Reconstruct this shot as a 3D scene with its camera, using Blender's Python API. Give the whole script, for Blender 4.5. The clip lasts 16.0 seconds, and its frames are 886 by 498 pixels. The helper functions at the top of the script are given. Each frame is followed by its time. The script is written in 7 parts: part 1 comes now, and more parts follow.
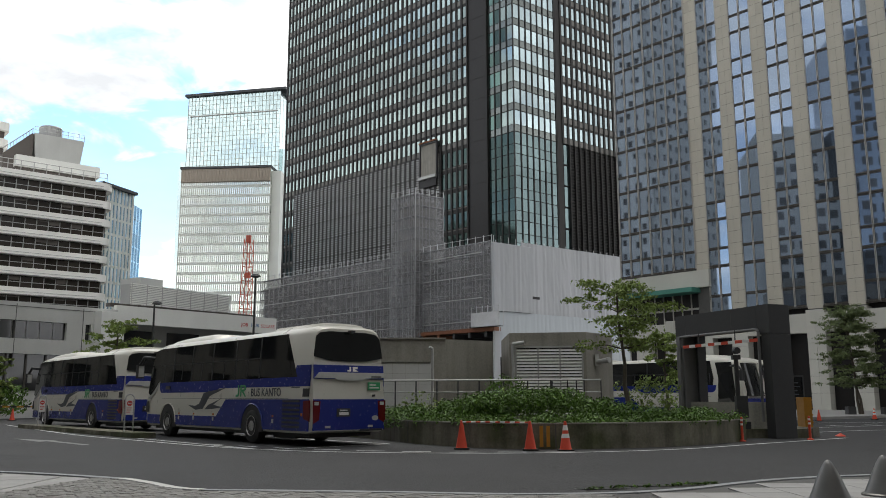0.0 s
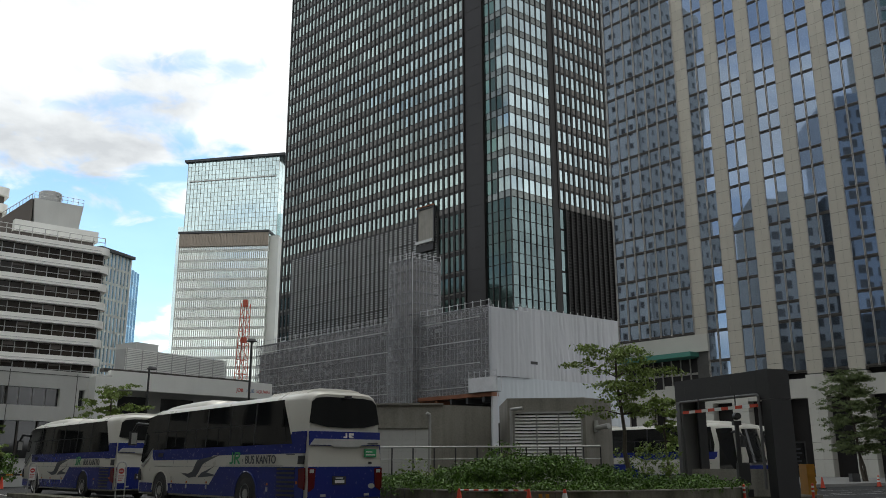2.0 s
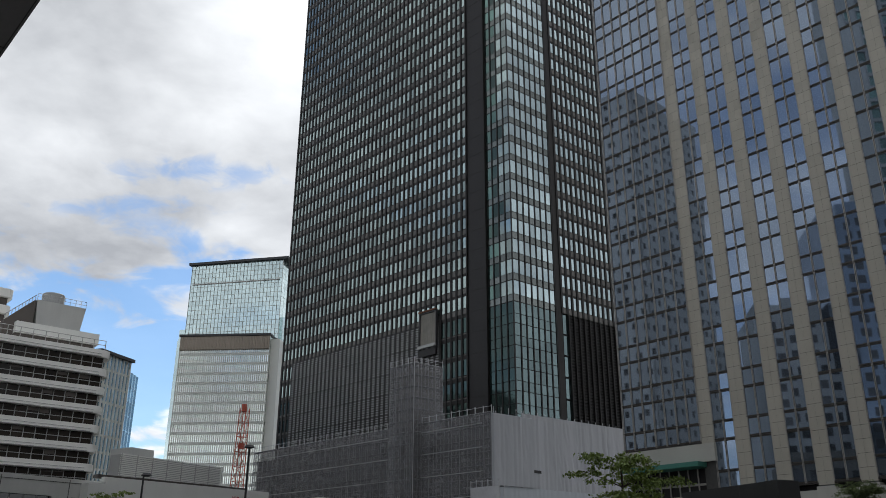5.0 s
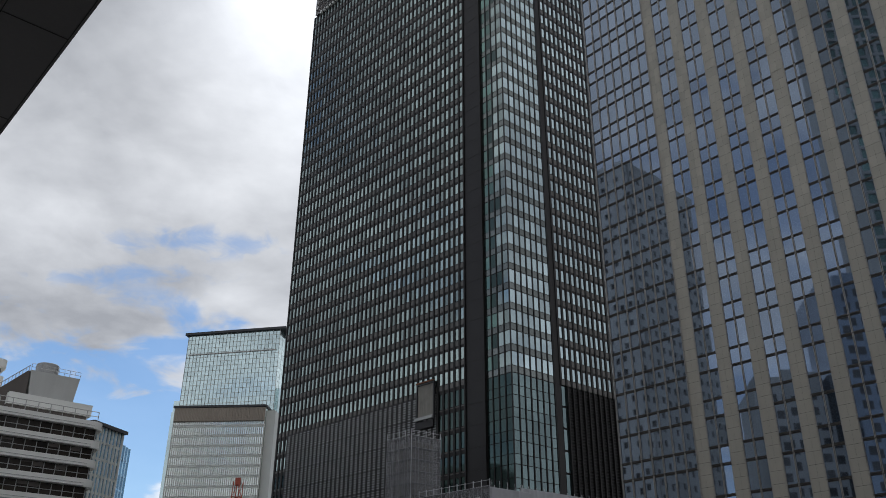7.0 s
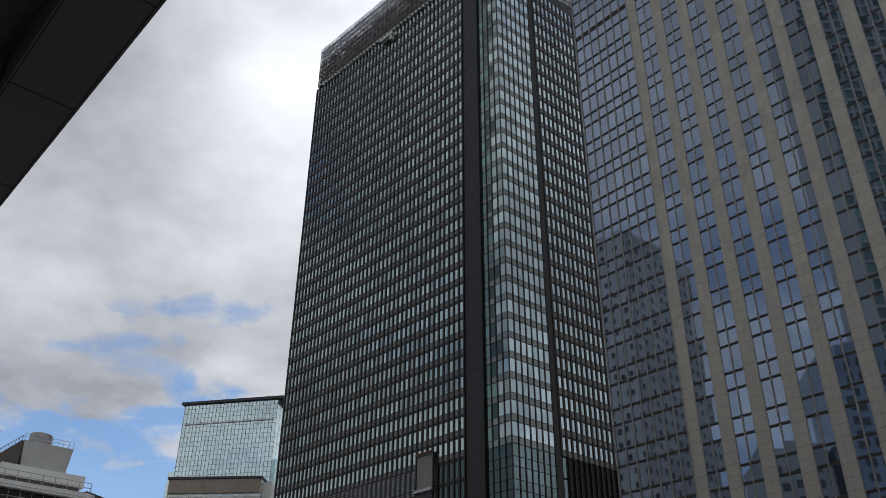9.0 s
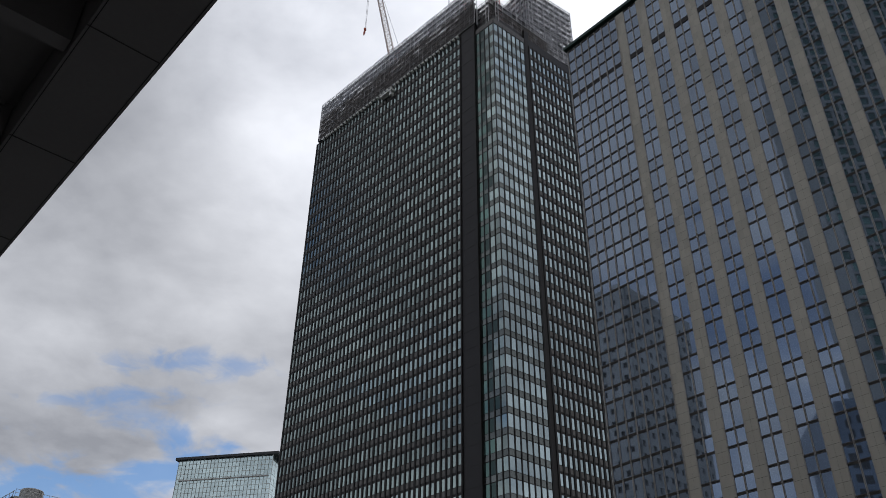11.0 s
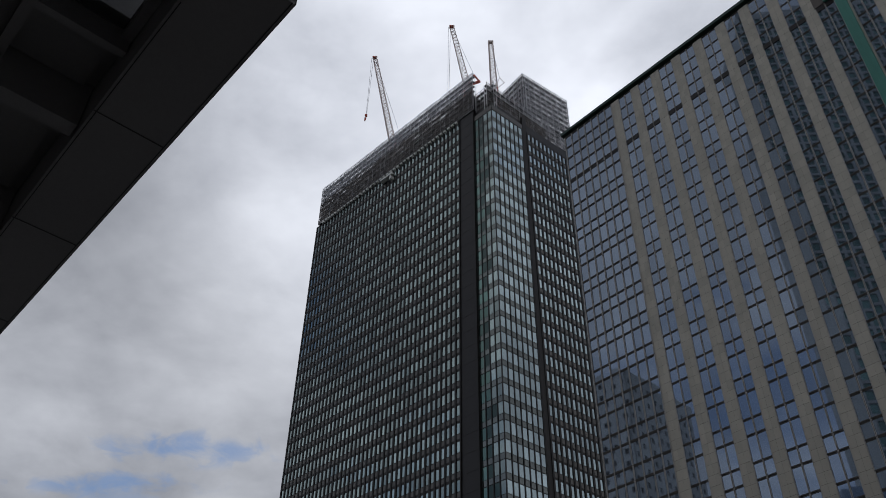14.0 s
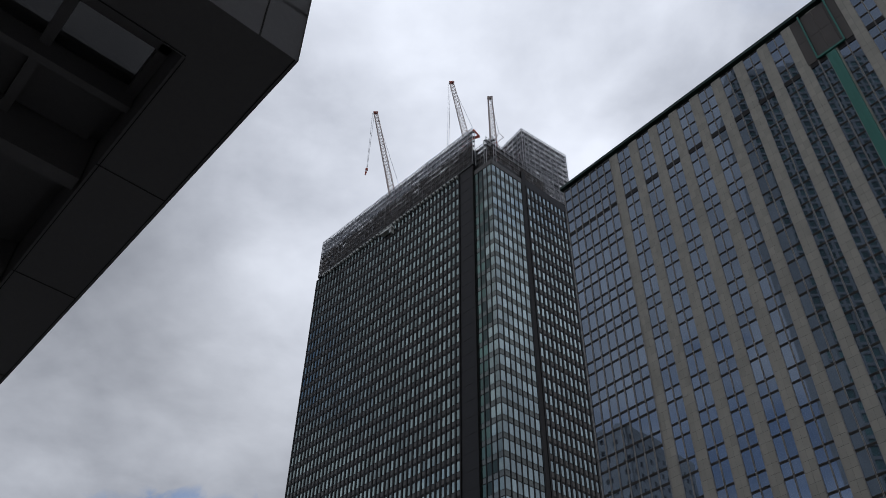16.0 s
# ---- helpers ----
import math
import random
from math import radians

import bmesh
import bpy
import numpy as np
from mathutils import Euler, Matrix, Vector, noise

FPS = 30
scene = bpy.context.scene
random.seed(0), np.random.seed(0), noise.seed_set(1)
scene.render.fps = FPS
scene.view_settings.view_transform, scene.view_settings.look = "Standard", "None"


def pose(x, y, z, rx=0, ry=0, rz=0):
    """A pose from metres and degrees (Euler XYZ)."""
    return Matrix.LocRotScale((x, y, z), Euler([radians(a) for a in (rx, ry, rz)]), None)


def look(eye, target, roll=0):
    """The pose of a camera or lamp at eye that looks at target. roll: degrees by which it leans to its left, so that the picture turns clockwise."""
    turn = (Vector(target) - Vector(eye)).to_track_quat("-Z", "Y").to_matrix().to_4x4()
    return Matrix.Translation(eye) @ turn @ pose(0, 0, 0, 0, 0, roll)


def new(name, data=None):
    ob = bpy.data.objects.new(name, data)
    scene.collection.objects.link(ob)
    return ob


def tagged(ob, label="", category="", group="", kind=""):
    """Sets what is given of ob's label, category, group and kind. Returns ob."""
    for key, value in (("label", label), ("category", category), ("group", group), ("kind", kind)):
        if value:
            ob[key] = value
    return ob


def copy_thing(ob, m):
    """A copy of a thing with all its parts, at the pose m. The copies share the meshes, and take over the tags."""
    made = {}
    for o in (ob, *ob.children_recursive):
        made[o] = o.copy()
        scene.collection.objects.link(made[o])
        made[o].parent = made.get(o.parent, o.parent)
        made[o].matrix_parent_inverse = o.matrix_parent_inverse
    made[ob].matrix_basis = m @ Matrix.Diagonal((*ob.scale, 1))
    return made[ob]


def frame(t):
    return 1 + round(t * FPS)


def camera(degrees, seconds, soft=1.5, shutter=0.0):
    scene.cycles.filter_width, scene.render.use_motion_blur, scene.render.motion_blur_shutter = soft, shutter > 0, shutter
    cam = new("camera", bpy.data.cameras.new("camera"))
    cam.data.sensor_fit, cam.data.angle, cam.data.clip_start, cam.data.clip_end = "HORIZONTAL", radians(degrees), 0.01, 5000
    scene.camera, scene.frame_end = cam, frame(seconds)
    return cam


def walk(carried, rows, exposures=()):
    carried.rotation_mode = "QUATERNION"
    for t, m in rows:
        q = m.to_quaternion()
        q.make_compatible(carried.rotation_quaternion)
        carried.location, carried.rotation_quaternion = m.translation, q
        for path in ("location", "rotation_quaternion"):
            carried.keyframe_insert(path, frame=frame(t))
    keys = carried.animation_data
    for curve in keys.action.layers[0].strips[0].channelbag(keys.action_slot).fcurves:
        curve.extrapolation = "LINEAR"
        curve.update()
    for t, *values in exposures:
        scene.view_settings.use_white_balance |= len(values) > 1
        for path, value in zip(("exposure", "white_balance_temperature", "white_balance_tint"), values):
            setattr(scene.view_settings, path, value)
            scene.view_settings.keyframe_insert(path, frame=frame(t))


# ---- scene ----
# camera: tilts up from one spot
EYE = (0.0, 0.0, 1.25)
cam = camera(54.93, 16.0, soft=0.8)
TURNS = [(0.0, 0.00, 9.92, 0.13),
        (0.5, -0.03, 11.22, 0.16),
        (1.0, -0.06, 12.31, 0.26),
        (1.5, -0.14, 13.21, 0.23),
        (2.0, -0.17, 14.24, 0.20),
        (2.5, -0.19, 15.41, 0.17),
        (3.0, -0.20, 16.59, 0.19),
        (3.5, -0.25, 17.76, 0.02),
        (4.0, -0.18, 18.91, -0.09),
        (6.5, -0.19, 24.78, -0.27),
        (7.0, -0.30, 25.97, -0.25),
        (7.5, -0.42, 27.25, -0.25),
        (8.0, -0.40, 28.44, -0.24),
        (8.5, -0.37, 29.51, -0.34),
        (9.0, -0.37, 30.56, -0.33),
        (11.5, -0.61, 34.96, -0.48),
        (12.0, -0.59, 35.73, -0.51),
        (12.5, -0.51, 36.61, -0.46),
        (13.0, -0.58, 37.65, -0.53),
        (13.5, -0.60, 38.81, -0.51),
        (14.0, -0.73, 39.74, -0.53),
        (14.5, -0.70, 40.67, -0.34),
        (15.0, -0.68, 41.63, -0.38),
        (15.5, -0.73, 42.53, -0.49),
        (16.0, -0.75, 43.32, -0.54)]
walk(cam, [(t, pose(*EYE, 90 + pitch, roll, yaw)) for t, yaw, pitch, roll in TURNS],
     exposures=[(0.0, 1.3, 6850, 8), (2.0, 0.92, 6750, 6), (4.0, 0.52, 6600, 8), (6.5, 0.12, 6450, 10), (9.0, -0.05, 6400, 11), (12.0, -0.30, 6400, 12), (16.0, -0.52, 6150, 12)])

# ---- world and sun ----
SUN_AZ, SUN_EL = 15.0, 57.0


def sky_world():
    w = bpy.data.worlds.new("sky")
    scene.world = w
    w.use_nodes = True
    nt = w.node_tree
    nt.nodes.clear()
    N = nt.nodes.new
    out, bg = N("ShaderNodeOutputWorld"), N("ShaderNodeBackground")
    sky = N("ShaderNodeTexSky")
    sky.sky_type, sky.sun_disc = "NISHITA", False
    sky.sun_elevation, sky.sun_rotation = radians(SUN_EL), radians(SUN_AZ)
    sky.air_density, sky.dust_density, sky.ozone_density = 1.0, 0.3, 3.0
    tc = N("ShaderNodeTexCoord")
    sep = N("ShaderNodeSeparateXYZ")
    nt.links.new(tc.outputs["Generated"], sep.inputs[0])
    up = N("ShaderNodeMath")
    up.operation = "ADD"
    nt.links.new(sep.outputs["Z"], up.inputs[0])
    up.inputs[1].default_value = 0.22
    lim = N("ShaderNodeMath")
    lim.operation = "MAXIMUM"
    nt.links.new(up.outputs[0], lim.inputs[0])
    lim.inputs[1].default_value = 0.05
    div = N("ShaderNodeVectorMath")
    div.operation = "DIVIDE"
    comb = N("ShaderNodeCombineXYZ")
    for k in range(3):
        nt.links.new(lim.outputs[0], comb.inputs[k])
    nt.links.new(tc.outputs["Generated"], div.inputs[0])
    nt.links.new(comb.outputs[0], div.inputs[1])

    def fbm(scale, detail, shift, lo, hi, distortion=0.3):
        m = N("ShaderNodeMapping")
        m.inputs["Location"].default_value = shift
        nt.links.new(div.outputs[0], m.inputs["Vector"])
        n = N("ShaderNodeTexNoise")
        n.inputs["Scale"].default_value = scale
        n.inputs["Detail"].default_value = detail
        n.inputs["Roughness"].default_value = 0.52
        n.inputs["Distortion"].default_value = distortion
        nt.links.new(m.outputs[0], n.inputs["Vector"])
        r = N("ShaderNodeMapRange")
        r.inputs["From Min"].default_value, r.inputs["From Max"].default_value = lo, hi
        nt.links.new(n.outputs["Fac"], r.inputs["Value"])
        return r.outputs["Result"]

    cover = fbm(1.25, 7, CLOUD_SHIFT, 0.28, 0.42)
    uv = N("ShaderNodeVectorMath")
    uv.operation = "DIVIDE"
    ahead = N("ShaderNodeMath")
    ahead.operation = "MAXIMUM"
    nt.links.new(sep.outputs["Y"], ahead.inputs[0])
    ahead.inputs[1].default_value = 0.02
    same = N("ShaderNodeCombineXYZ")
    for k in range(3):
        nt.links.new(ahead.outputs[0], same.inputs[k])
    nt.links.new(tc.outputs["Generated"], uv.inputs[0])
    nt.links.new(same.outputs[0], uv.inputs[1])
    # thin cloud low in the sky, and one torn gap
    for (u0, v0, su, sv, depth, tear) in ((-0.42, 0.25, 0.44, 0.13, 0.9, 5.0), (-0.32, 0.495, 0.085, 0.018, 0.62, 15.0), (-0.40, 0.448, 0.085, 0.013, 0.6, 15.0)):
        mp = N("ShaderNodeMapping")
        mp.inputs["Location"].default_value = (-u0 / su, 0, -v0 / sv)
        mp.inputs["Scale"].default_value = (1 / su, 0, 1 / sv)
        nt.links.new(uv.outputs[0], mp.inputs["Vector"])
        ln = N("ShaderNodeVectorMath")
        ln.operation = "LENGTH"
        nt.links.new(mp.outputs[0], ln.inputs[0])
        wob = fbm(tear, 9, (1.0, 2.0 + u0, 0), 0.38, 0.62, 0.5)
        add = N("ShaderNodeMath")
        add.operation = "ADD"
        nt.links.new(ln.outputs["Value"], add.inputs[0])
        nt.links.new(wob, add.inputs[1])
        r = N("ShaderNodeMapRange")
        r.interpolation_type = "SMOOTHSTEP"
        r.inputs["From Min"].default_value, r.inputs["From Max"].default_value = (1.0, 1.65) if tear < 9 else (0.55, 1.9)
        r.inputs["To Min"].default_value, r.inputs["To Max"].default_value = 1 - depth, 1.0
        nt.links.new(add.outputs[0], r.inputs["Value"])
        mul = N("ShaderNodeMath")
        mul.operation = "MULTIPLY"
        nt.links.new(cover, mul.inputs[0])
        nt.links.new(r.outputs["Result"], mul.inputs[1])
        cover = mul.outputs[0]
    # thinner cloud low in the west
    west = N("ShaderNodeVectorMath")
    west.operation = "DOT_PRODUCT"
    nt.links.new(tc.outputs["Generated"], west.inputs[0])
    west.inputs[1].default_value = (-math.sin(radians(112)) * math.cos(radians(14)), math.cos(radians(112)) * math.cos(radians(14)), math.sin(radians(14)))
    ragged = N("ShaderNodeMath")
    ragged.operation = "MULTIPLY_ADD"
    nt.links.new(fbm(4.0, 8, (0.7, 3.1, 0.2), 0.3, 0.7, 0.5), ragged.inputs[0])
    ragged.inputs[1].default_value = -0.16
    nt.links.new(west.outputs["Value"], ragged.inputs[2])
    gone = N("ShaderNodeMapRange")
    gone.interpolation_type = "SMOOTHSTEP"
    gone.inputs["From Min"].default_value, gone.inputs["From Max"].default_value = 0.84, 0.95
    gone.inputs["To Min"].default_value, gone.inputs["To Max"].default_value = 1.0, 0.4
    nt.links.new(ragged.outputs[0], gone.inputs["Value"])
    thin = N("ShaderNodeMath")
    thin.operation = "MULTIPLY"
    nt.links.new(cover, thin.inputs[0])
    nt.links.new(gone.outputs["Result"], thin.inputs[1])
    cover = thin.outputs[0]
    broad, puffs = fbm(2.3, 8, (4.1, 1.7, 0.3), 0.33, 0.68, 0.15), fbm(7.5, 9, (2.2, 0.4, 0.9), 0.25, 0.75, 0.4)
    part_ = N("ShaderNodeMath")
    part_.operation = "MULTIPLY_ADD"
    nt.links.new(puffs, part_.inputs[0])
    part_.inputs[1].default_value = 0.30
    part_.inputs[2].default_value = -0.15
    mixed = N("ShaderNodeMath")
    mixed.operation = "ADD"
    mixed.use_clamp = True
    nt.links.new(broad, mixed.inputs[0])
    nt.links.new(part_.outputs[0], mixed.inputs[1])
    shade = mixed.outputs[0]
    ramp = N("ShaderNodeValToRGB")
    ramp.color_ramp.elements[0].color = (3.6, 3.78, 4.15, 1)
    ramp.color_ramp.elements[1].color = (8.2, 8.45, 8.85, 1)
    nt.links.new(shade, ramp.inputs[0])
    dot = N("ShaderNodeVectorMath")
    dot.operation = "DOT_PRODUCT"
    nt.links.new(tc.outputs["Generated"], dot.inputs[0])
    dot.inputs[1].default_value = (math.sin(radians(SUN_AZ)) * math.cos(radians(SUN_EL)), math.cos(radians(SUN_AZ)) * math.cos(radians(SUN_EL)), math.sin(radians(SUN_EL)))
    near = N("ShaderNodeMapRange")
    near.interpolation_type = "SMOOTHERSTEP"
    near.inputs["From Min"].default_value, near.inputs["From Max"].default_value = 0.80, 1.0
    near.inputs["To Min"].default_value, near.inputs["To Max"].default_value = 0.86, 1.8
    nt.links.new(dot.outputs["Value"], near.inputs["Value"])
    lit = N("ShaderNodeVectorMath")
    lit.operation = "SCALE"
    nt.links.new(ramp.outputs[0], lit.inputs[0])
    haze = N("ShaderNodeMapRange")
    haze.inputs["From Min"].default_value, haze.inputs["From Max"].default_value = 0.1, 0.75
    haze.inputs["To Min"].default_value, haze.inputs["To Max"].default_value = 1.28, 0.92
    nt.links.new(sep.outputs["Z"], haze.inputs["Value"])
    both = N("ShaderNodeMath")
    both.operation = "MULTIPLY"
    nt.links.new(near.outputs["Result"], both.inputs[0])
    nt.links.new(haze.outputs["Result"], both.inputs[1])
    nt.links.new(both.outputs[0], lit.inputs["Scale"])
    mix = N("ShaderNodeMix")
    mix.data_type = "RGBA"
    nt.links.new(cover, mix.inputs["Factor"])
    clear = N("ShaderNodeVectorMath")
    clear.operation = "MULTIPLY"
    nt.links.new(sky.outputs[0], clear.inputs[0])
    clear.inputs[1].default_value = (0.90, 1.06, 1.15)
    nt.links.new(clear.outputs[0], mix.inputs["A"])
    nt.links.new(lit.outputs[0], mix.inputs["B"])
    nt.links.new(mix.outputs["Result"], bg.inputs["Color"])
    bg.inputs["Strength"].default_value = 0.1
    nt.links.new(bg.outputs[0], out.inputs[0])


CLOUD_SHIFT = (0.35, 0.1, 0.0)
sky_world()
sun = new("sun", bpy.data.lights.new("sun", "SUN"))
sun.data.energy, sun.data.angle, sun.data.color = 0.5, radians(20), (1.0, 0.96, 0.9)
sun.matrix_world = look((0, 0, 300), (-math.sin(radians(SUN_AZ)) * math.cos(radians(SUN_EL)),
                                      -math.cos(radians(SUN_AZ)) * math.cos(radians(SUN_EL)),
                                      300 - math.sin(radians(SUN_EL))))


# ---- materials ----
def surface(name, colour, rough=0.7, metal=0.0, vary=0.25, scale=3.0, fine=40.0, bump=0.15, island=0.0, objects=0.0,
            streak=0.0, spec=0.5, bump_scale=None, tint=None, grain=0.0):
    """A procedural surface: base colour, two scales of variation, fine relief; island and objects vary piece from piece."""
    m = bpy.data.materials.new(name)
    m.use_nodes = True
    nt = m.node_tree
    p = nt.nodes["Principled BSDF"]
    N = nt.nodes.new
    tc = N("ShaderNodeTexCoord")

    def noise_of(s, detail, stretch=None):
        n = N("ShaderNodeTexNoise")
        n.inputs["Scale"].default_value, n.inputs["Detail"].default_value = s, detail
        if stretch:
            mp = N("ShaderNodeMapping")
            mp.inputs["Scale"].default_value = stretch
            nt.links.new(tc.outputs["Object"], mp.inputs[0])
            nt.links.new(mp.outputs[0], n.inputs["Vector"])
        else:
            nt.links.new(tc.outputs["Object"], n.inputs["Vector"])
        return n.outputs["Fac"]

    def maths(op, a, b):
        n = N("ShaderNodeMath")
        n.operation = op
        for k, v in enumerate((a, b)):
            if isinstance(v, (int, float)):
                n.inputs[k].default_value = v
            else:
                nt.links.new(v, n.inputs[k])
        return n.outputs[0]

    def centred(fac, amount):
        return maths("MULTIPLY", maths("SUBTRACT", fac, 0.5), amount)

    total = maths("ADD", centred(noise_of(scale, 5), vary * 2.2), centred(noise_of(fine, 3), grain or vary * 1.2))
    if streak:
        total = maths("ADD", total, centred(noise_of(1.0, 5, (scale * 3, scale * 3, scale * 0.25)), streak * 2.5))
    if island:
        g = N("ShaderNodeNewGeometry")
        total = maths("ADD", total, centred(g.outputs["Random Per Island"], island))
    if objects:
        o = N("ShaderNodeObjectInfo")
        total = maths("ADD", total, centred(o.outputs["Random"], objects))
    gain = maths("ADD", total, 1.0)
    vm = N("ShaderNodeVectorMath")
    vm.operation = "SCALE"
    vm.inputs[0].default_value = colour
    if tint:
        blend = N("ShaderNodeMix")
        blend.data_type = "RGBA"
        r = N("ShaderNodeMapRange")
        r.inputs["From Min"].default_value, r.inputs["From Max"].default_value = 0.42, 0.62
        nt.links.new(noise_of(scale * 0.7, 5, (1, 1, 1)), r.inputs["Value"])
        nt.links.new(r.outputs["Result"], blend.inputs["Factor"])
        blend.inputs["A"].default_value = (*colour, 1)
        blend.inputs["B"].default_value = (*tint, 1)
        nt.links.new(blend.outputs["Result"], vm.inputs[0])
    nt.links.new(gain, vm.inputs["Scale"])
    nt.links.new(vm.outputs[0], p.inputs["Base Color"])
    p.inputs["Metallic"].default_value = metal
    p.inputs["Specular IOR Level"].default_value = spec
    nt.links.new(maths("ADD", centred(noise_of(fine * 0.5, 3), 0.15), rough), p.inputs["Roughness"])
    if bump:
        b = N("ShaderNodeBump")
        b.inputs["Strength"].default_value, b.inputs["Distance"].default_value = bump, 0.02
        nt.links.new(noise_of(bump_scale or fine, 4), b.inputs["Height"])
        nt.links.new(b.outputs[0], p.inputs["Normal"])
    return m


def coated_glass(name, colour, metal=0.8, rough=0.03, island=0.3, objects=0.0, wave=0.03, wave_scale=0.35, spec=0.8):
    """Reflective facade or vehicle glass; panes differ a little and bow slightly."""
    m = surface(name, colour, rough, metal, 0.06, 0.05, 1.0, 0.0, island, objects, spec=spec)
    nt = m.node_tree
    p = nt.nodes["Principled BSDF"]
    nt.links.remove(p.inputs["Roughness"].links[0])
    p.inputs["Roughness"].default_value = rough
    if wave:
        tc, n, b = nt.nodes.new("ShaderNodeTexCoord"), nt.nodes.new("ShaderNodeTexNoise"), nt.nodes.new("ShaderNodeBump")
        n.inputs["Scale"].default_value, n.inputs["Detail"].default_value = wave_scale, 1.0
        b.inputs["Strength"].default_value, b.inputs["Distance"].default_value = wave, 1.0
        nt.links.new(tc.outputs["Object"], n.inputs["Vector"])
        nt.links.new(n.outputs["Fac"], b.inputs["Height"])
        nt.links.new(b.outputs[0], p.inputs["Normal"])
    return m


def netting(name, colour, thread=0.25, scale=1.2, spread=0.26):
    """Scaffold mesh sheeting: lets part of the light through, with tighter and looser patches."""
    m = surface(name, colour, 0.9, 0.0, 0.25, 0.25, 3.0, 0.0)
    nt = m.node_tree
    p, out = nt.nodes["Principled BSDF"], nt.nodes["Material Output"]
    t, mix = nt.nodes.new("ShaderNodeBsdfTransparent"), nt.nodes.new("ShaderNodeMixShader")
    tc, n, r = nt.nodes.new("ShaderNodeTexCoord"), nt.nodes.new("ShaderNodeTexNoise"), nt.nodes.new("ShaderNodeMapRange")
    n.inputs["Scale"].default_value, n.inputs["Detail"].default_value = scale, 4.0
    nt.links.new(tc.outputs["Object"], n.inputs["Vector"])
    nt.links.new(n.outputs["Fac"], r.inputs["Value"])
    r.inputs["From Min"].default_value, r.inputs["From Max"].default_value = 0.3, 0.7
    r.inputs["To Min"].default_value, r.inputs["To Max"].default_value = max(0.0, thread - spread), min(1.0, thread + spread)
    nt.links.new(r.outputs["Result"], mix.inputs[0])
    nt.links.new(t.outputs[0], mix.inputs[1])
    nt.links.new(p.outputs[0], mix.inputs[2])
    nt.links.new(mix.outputs[0], out.inputs["Surface"])
    return m


ASPHALT = surface("asphalt", (0.036, 0.036, 0.038), 0.8, 0, 0.3, 0.4, 26, 0.9, spec=0.35, grain=3.2)
FADED_LINE = surface("faded_road_paint", (0.20, 0.20, 0.198), 0.75, 0, 0.5, 3, 40, 0.3, grain=1.2)
LINE = surface("road_paint", (0.55, 0.55, 0.54), 0.7, 0, 0.3, 4, 60, 0.2)
STONE_PAVE = surface("paving_stone", (0.30, 0.295, 0.287), 0.75, 0, 0.2, 1.2, 50, 0.2, objects=0.10)
JOINT = surface("dark_joint", (0.09, 0.088, 0.085), 0.9, 0, 0.25, 3, 40, 0.2)
SETT = surface("granite_sett", (0.20, 0.195, 0.185), 0.8, 0, 0.25, 3, 60, 0.35, island=0.5, objects=0.4)
KERB = surface("kerb_granite", (0.25, 0.26, 0.27), 0.75, 0, 0.2, 2, 60, 0.2)
CONCRETE = surface("weathered_concrete", (0.25, 0.235, 0.205), 0.85, 0, 0.22, 0.8, 18, 0.25, streak=0.35, grain=0.6)
MOSSY = surface("mossy_concrete", (0.155, 0.142, 0.11), 0.88, 0, 0.35, 1.2, 18, 0.3, streak=0.6, grain=0.8, tint=(0.068, 0.075, 0.036))
LIGHT_CONCRETE = surface("light_concrete", (0.50, 0.50, 0.48), 0.8, 0, 0.1, 0.3, 10, 0.1, streak=0.08)
PANEL_WHITE = surface("white_wall_panel", (0.72, 0.72, 0.69), 0.7, 0, 0.08, 0.3, 10, 0.05, streak=0.06)
BROWN_BAND = surface("brown_window_band", (0.10, 0.085, 0.075), 0.6, 0, 0.15, 0.4, 8, 0.0)
STONE_PIER = surface("facade_granite", (0.46, 0.43, 0.365), 0.7, 0, 0.12, 0.35, 14, 0.08, island=0.16)
STONE_BASE = surface("base_granite", (0.50, 0.49, 0.445), 0.7, 0, 0.12, 0.35, 14, 0.08, objects=0.12)
FRAME_BROWN = surface("bronze_frame", (0.070, 0.062, 0.056), 0.45, 0.3, 0.1, 0.5, 8, 0.0)
FRAME_GREY = surface("aluminium_frame", (0.40, 0.38, 0.355), 0.45, 0.3, 0.1, 0.5, 8, 0.0)
BLACK_METAL = surface("black_facade_metal", (0.023, 0.021, 0.021), 0.42, 0.3, 0.25, 0.2, 4, 0.0, spec=0.3)
BLACK_FIN = surface("dark_bronze_fin", (0.018, 0.016, 0.015), 0.5, 0.2, 0.2, 0.2, 4, 0.0, spec=0.3)
SPANDREL = surface("grey_brown_spandrel", (0.098, 0.093, 0.085), 0.3, 0.5, 0.12, 0.2, 4, 0.0, island=0.35)
SLAT_GREY = surface("grey_louvre_slat", (0.36, 0.36, 0.355), 0.5, 0.3, 0.15, 0.3, 5, 0.0, island=0.2)
# Tower glass tints differ by face: how brightly each reflects is put into the colour.
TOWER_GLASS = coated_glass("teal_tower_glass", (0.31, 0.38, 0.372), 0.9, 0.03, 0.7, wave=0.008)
TOWER_GLASS_B = coated_glass("sky_bright_face_glass", (0.40, 0.485, 0.505), 0.9, 0.03, 0.45, wave=0.008)
SPANDREL_B = coated_glass("grey_spandrel_glass", (0.15, 0.165, 0.158), 0.8, 0.12, 0.3)
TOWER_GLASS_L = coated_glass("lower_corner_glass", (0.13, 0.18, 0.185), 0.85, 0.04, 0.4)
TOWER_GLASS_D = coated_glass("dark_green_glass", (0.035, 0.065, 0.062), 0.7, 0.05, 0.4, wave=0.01)
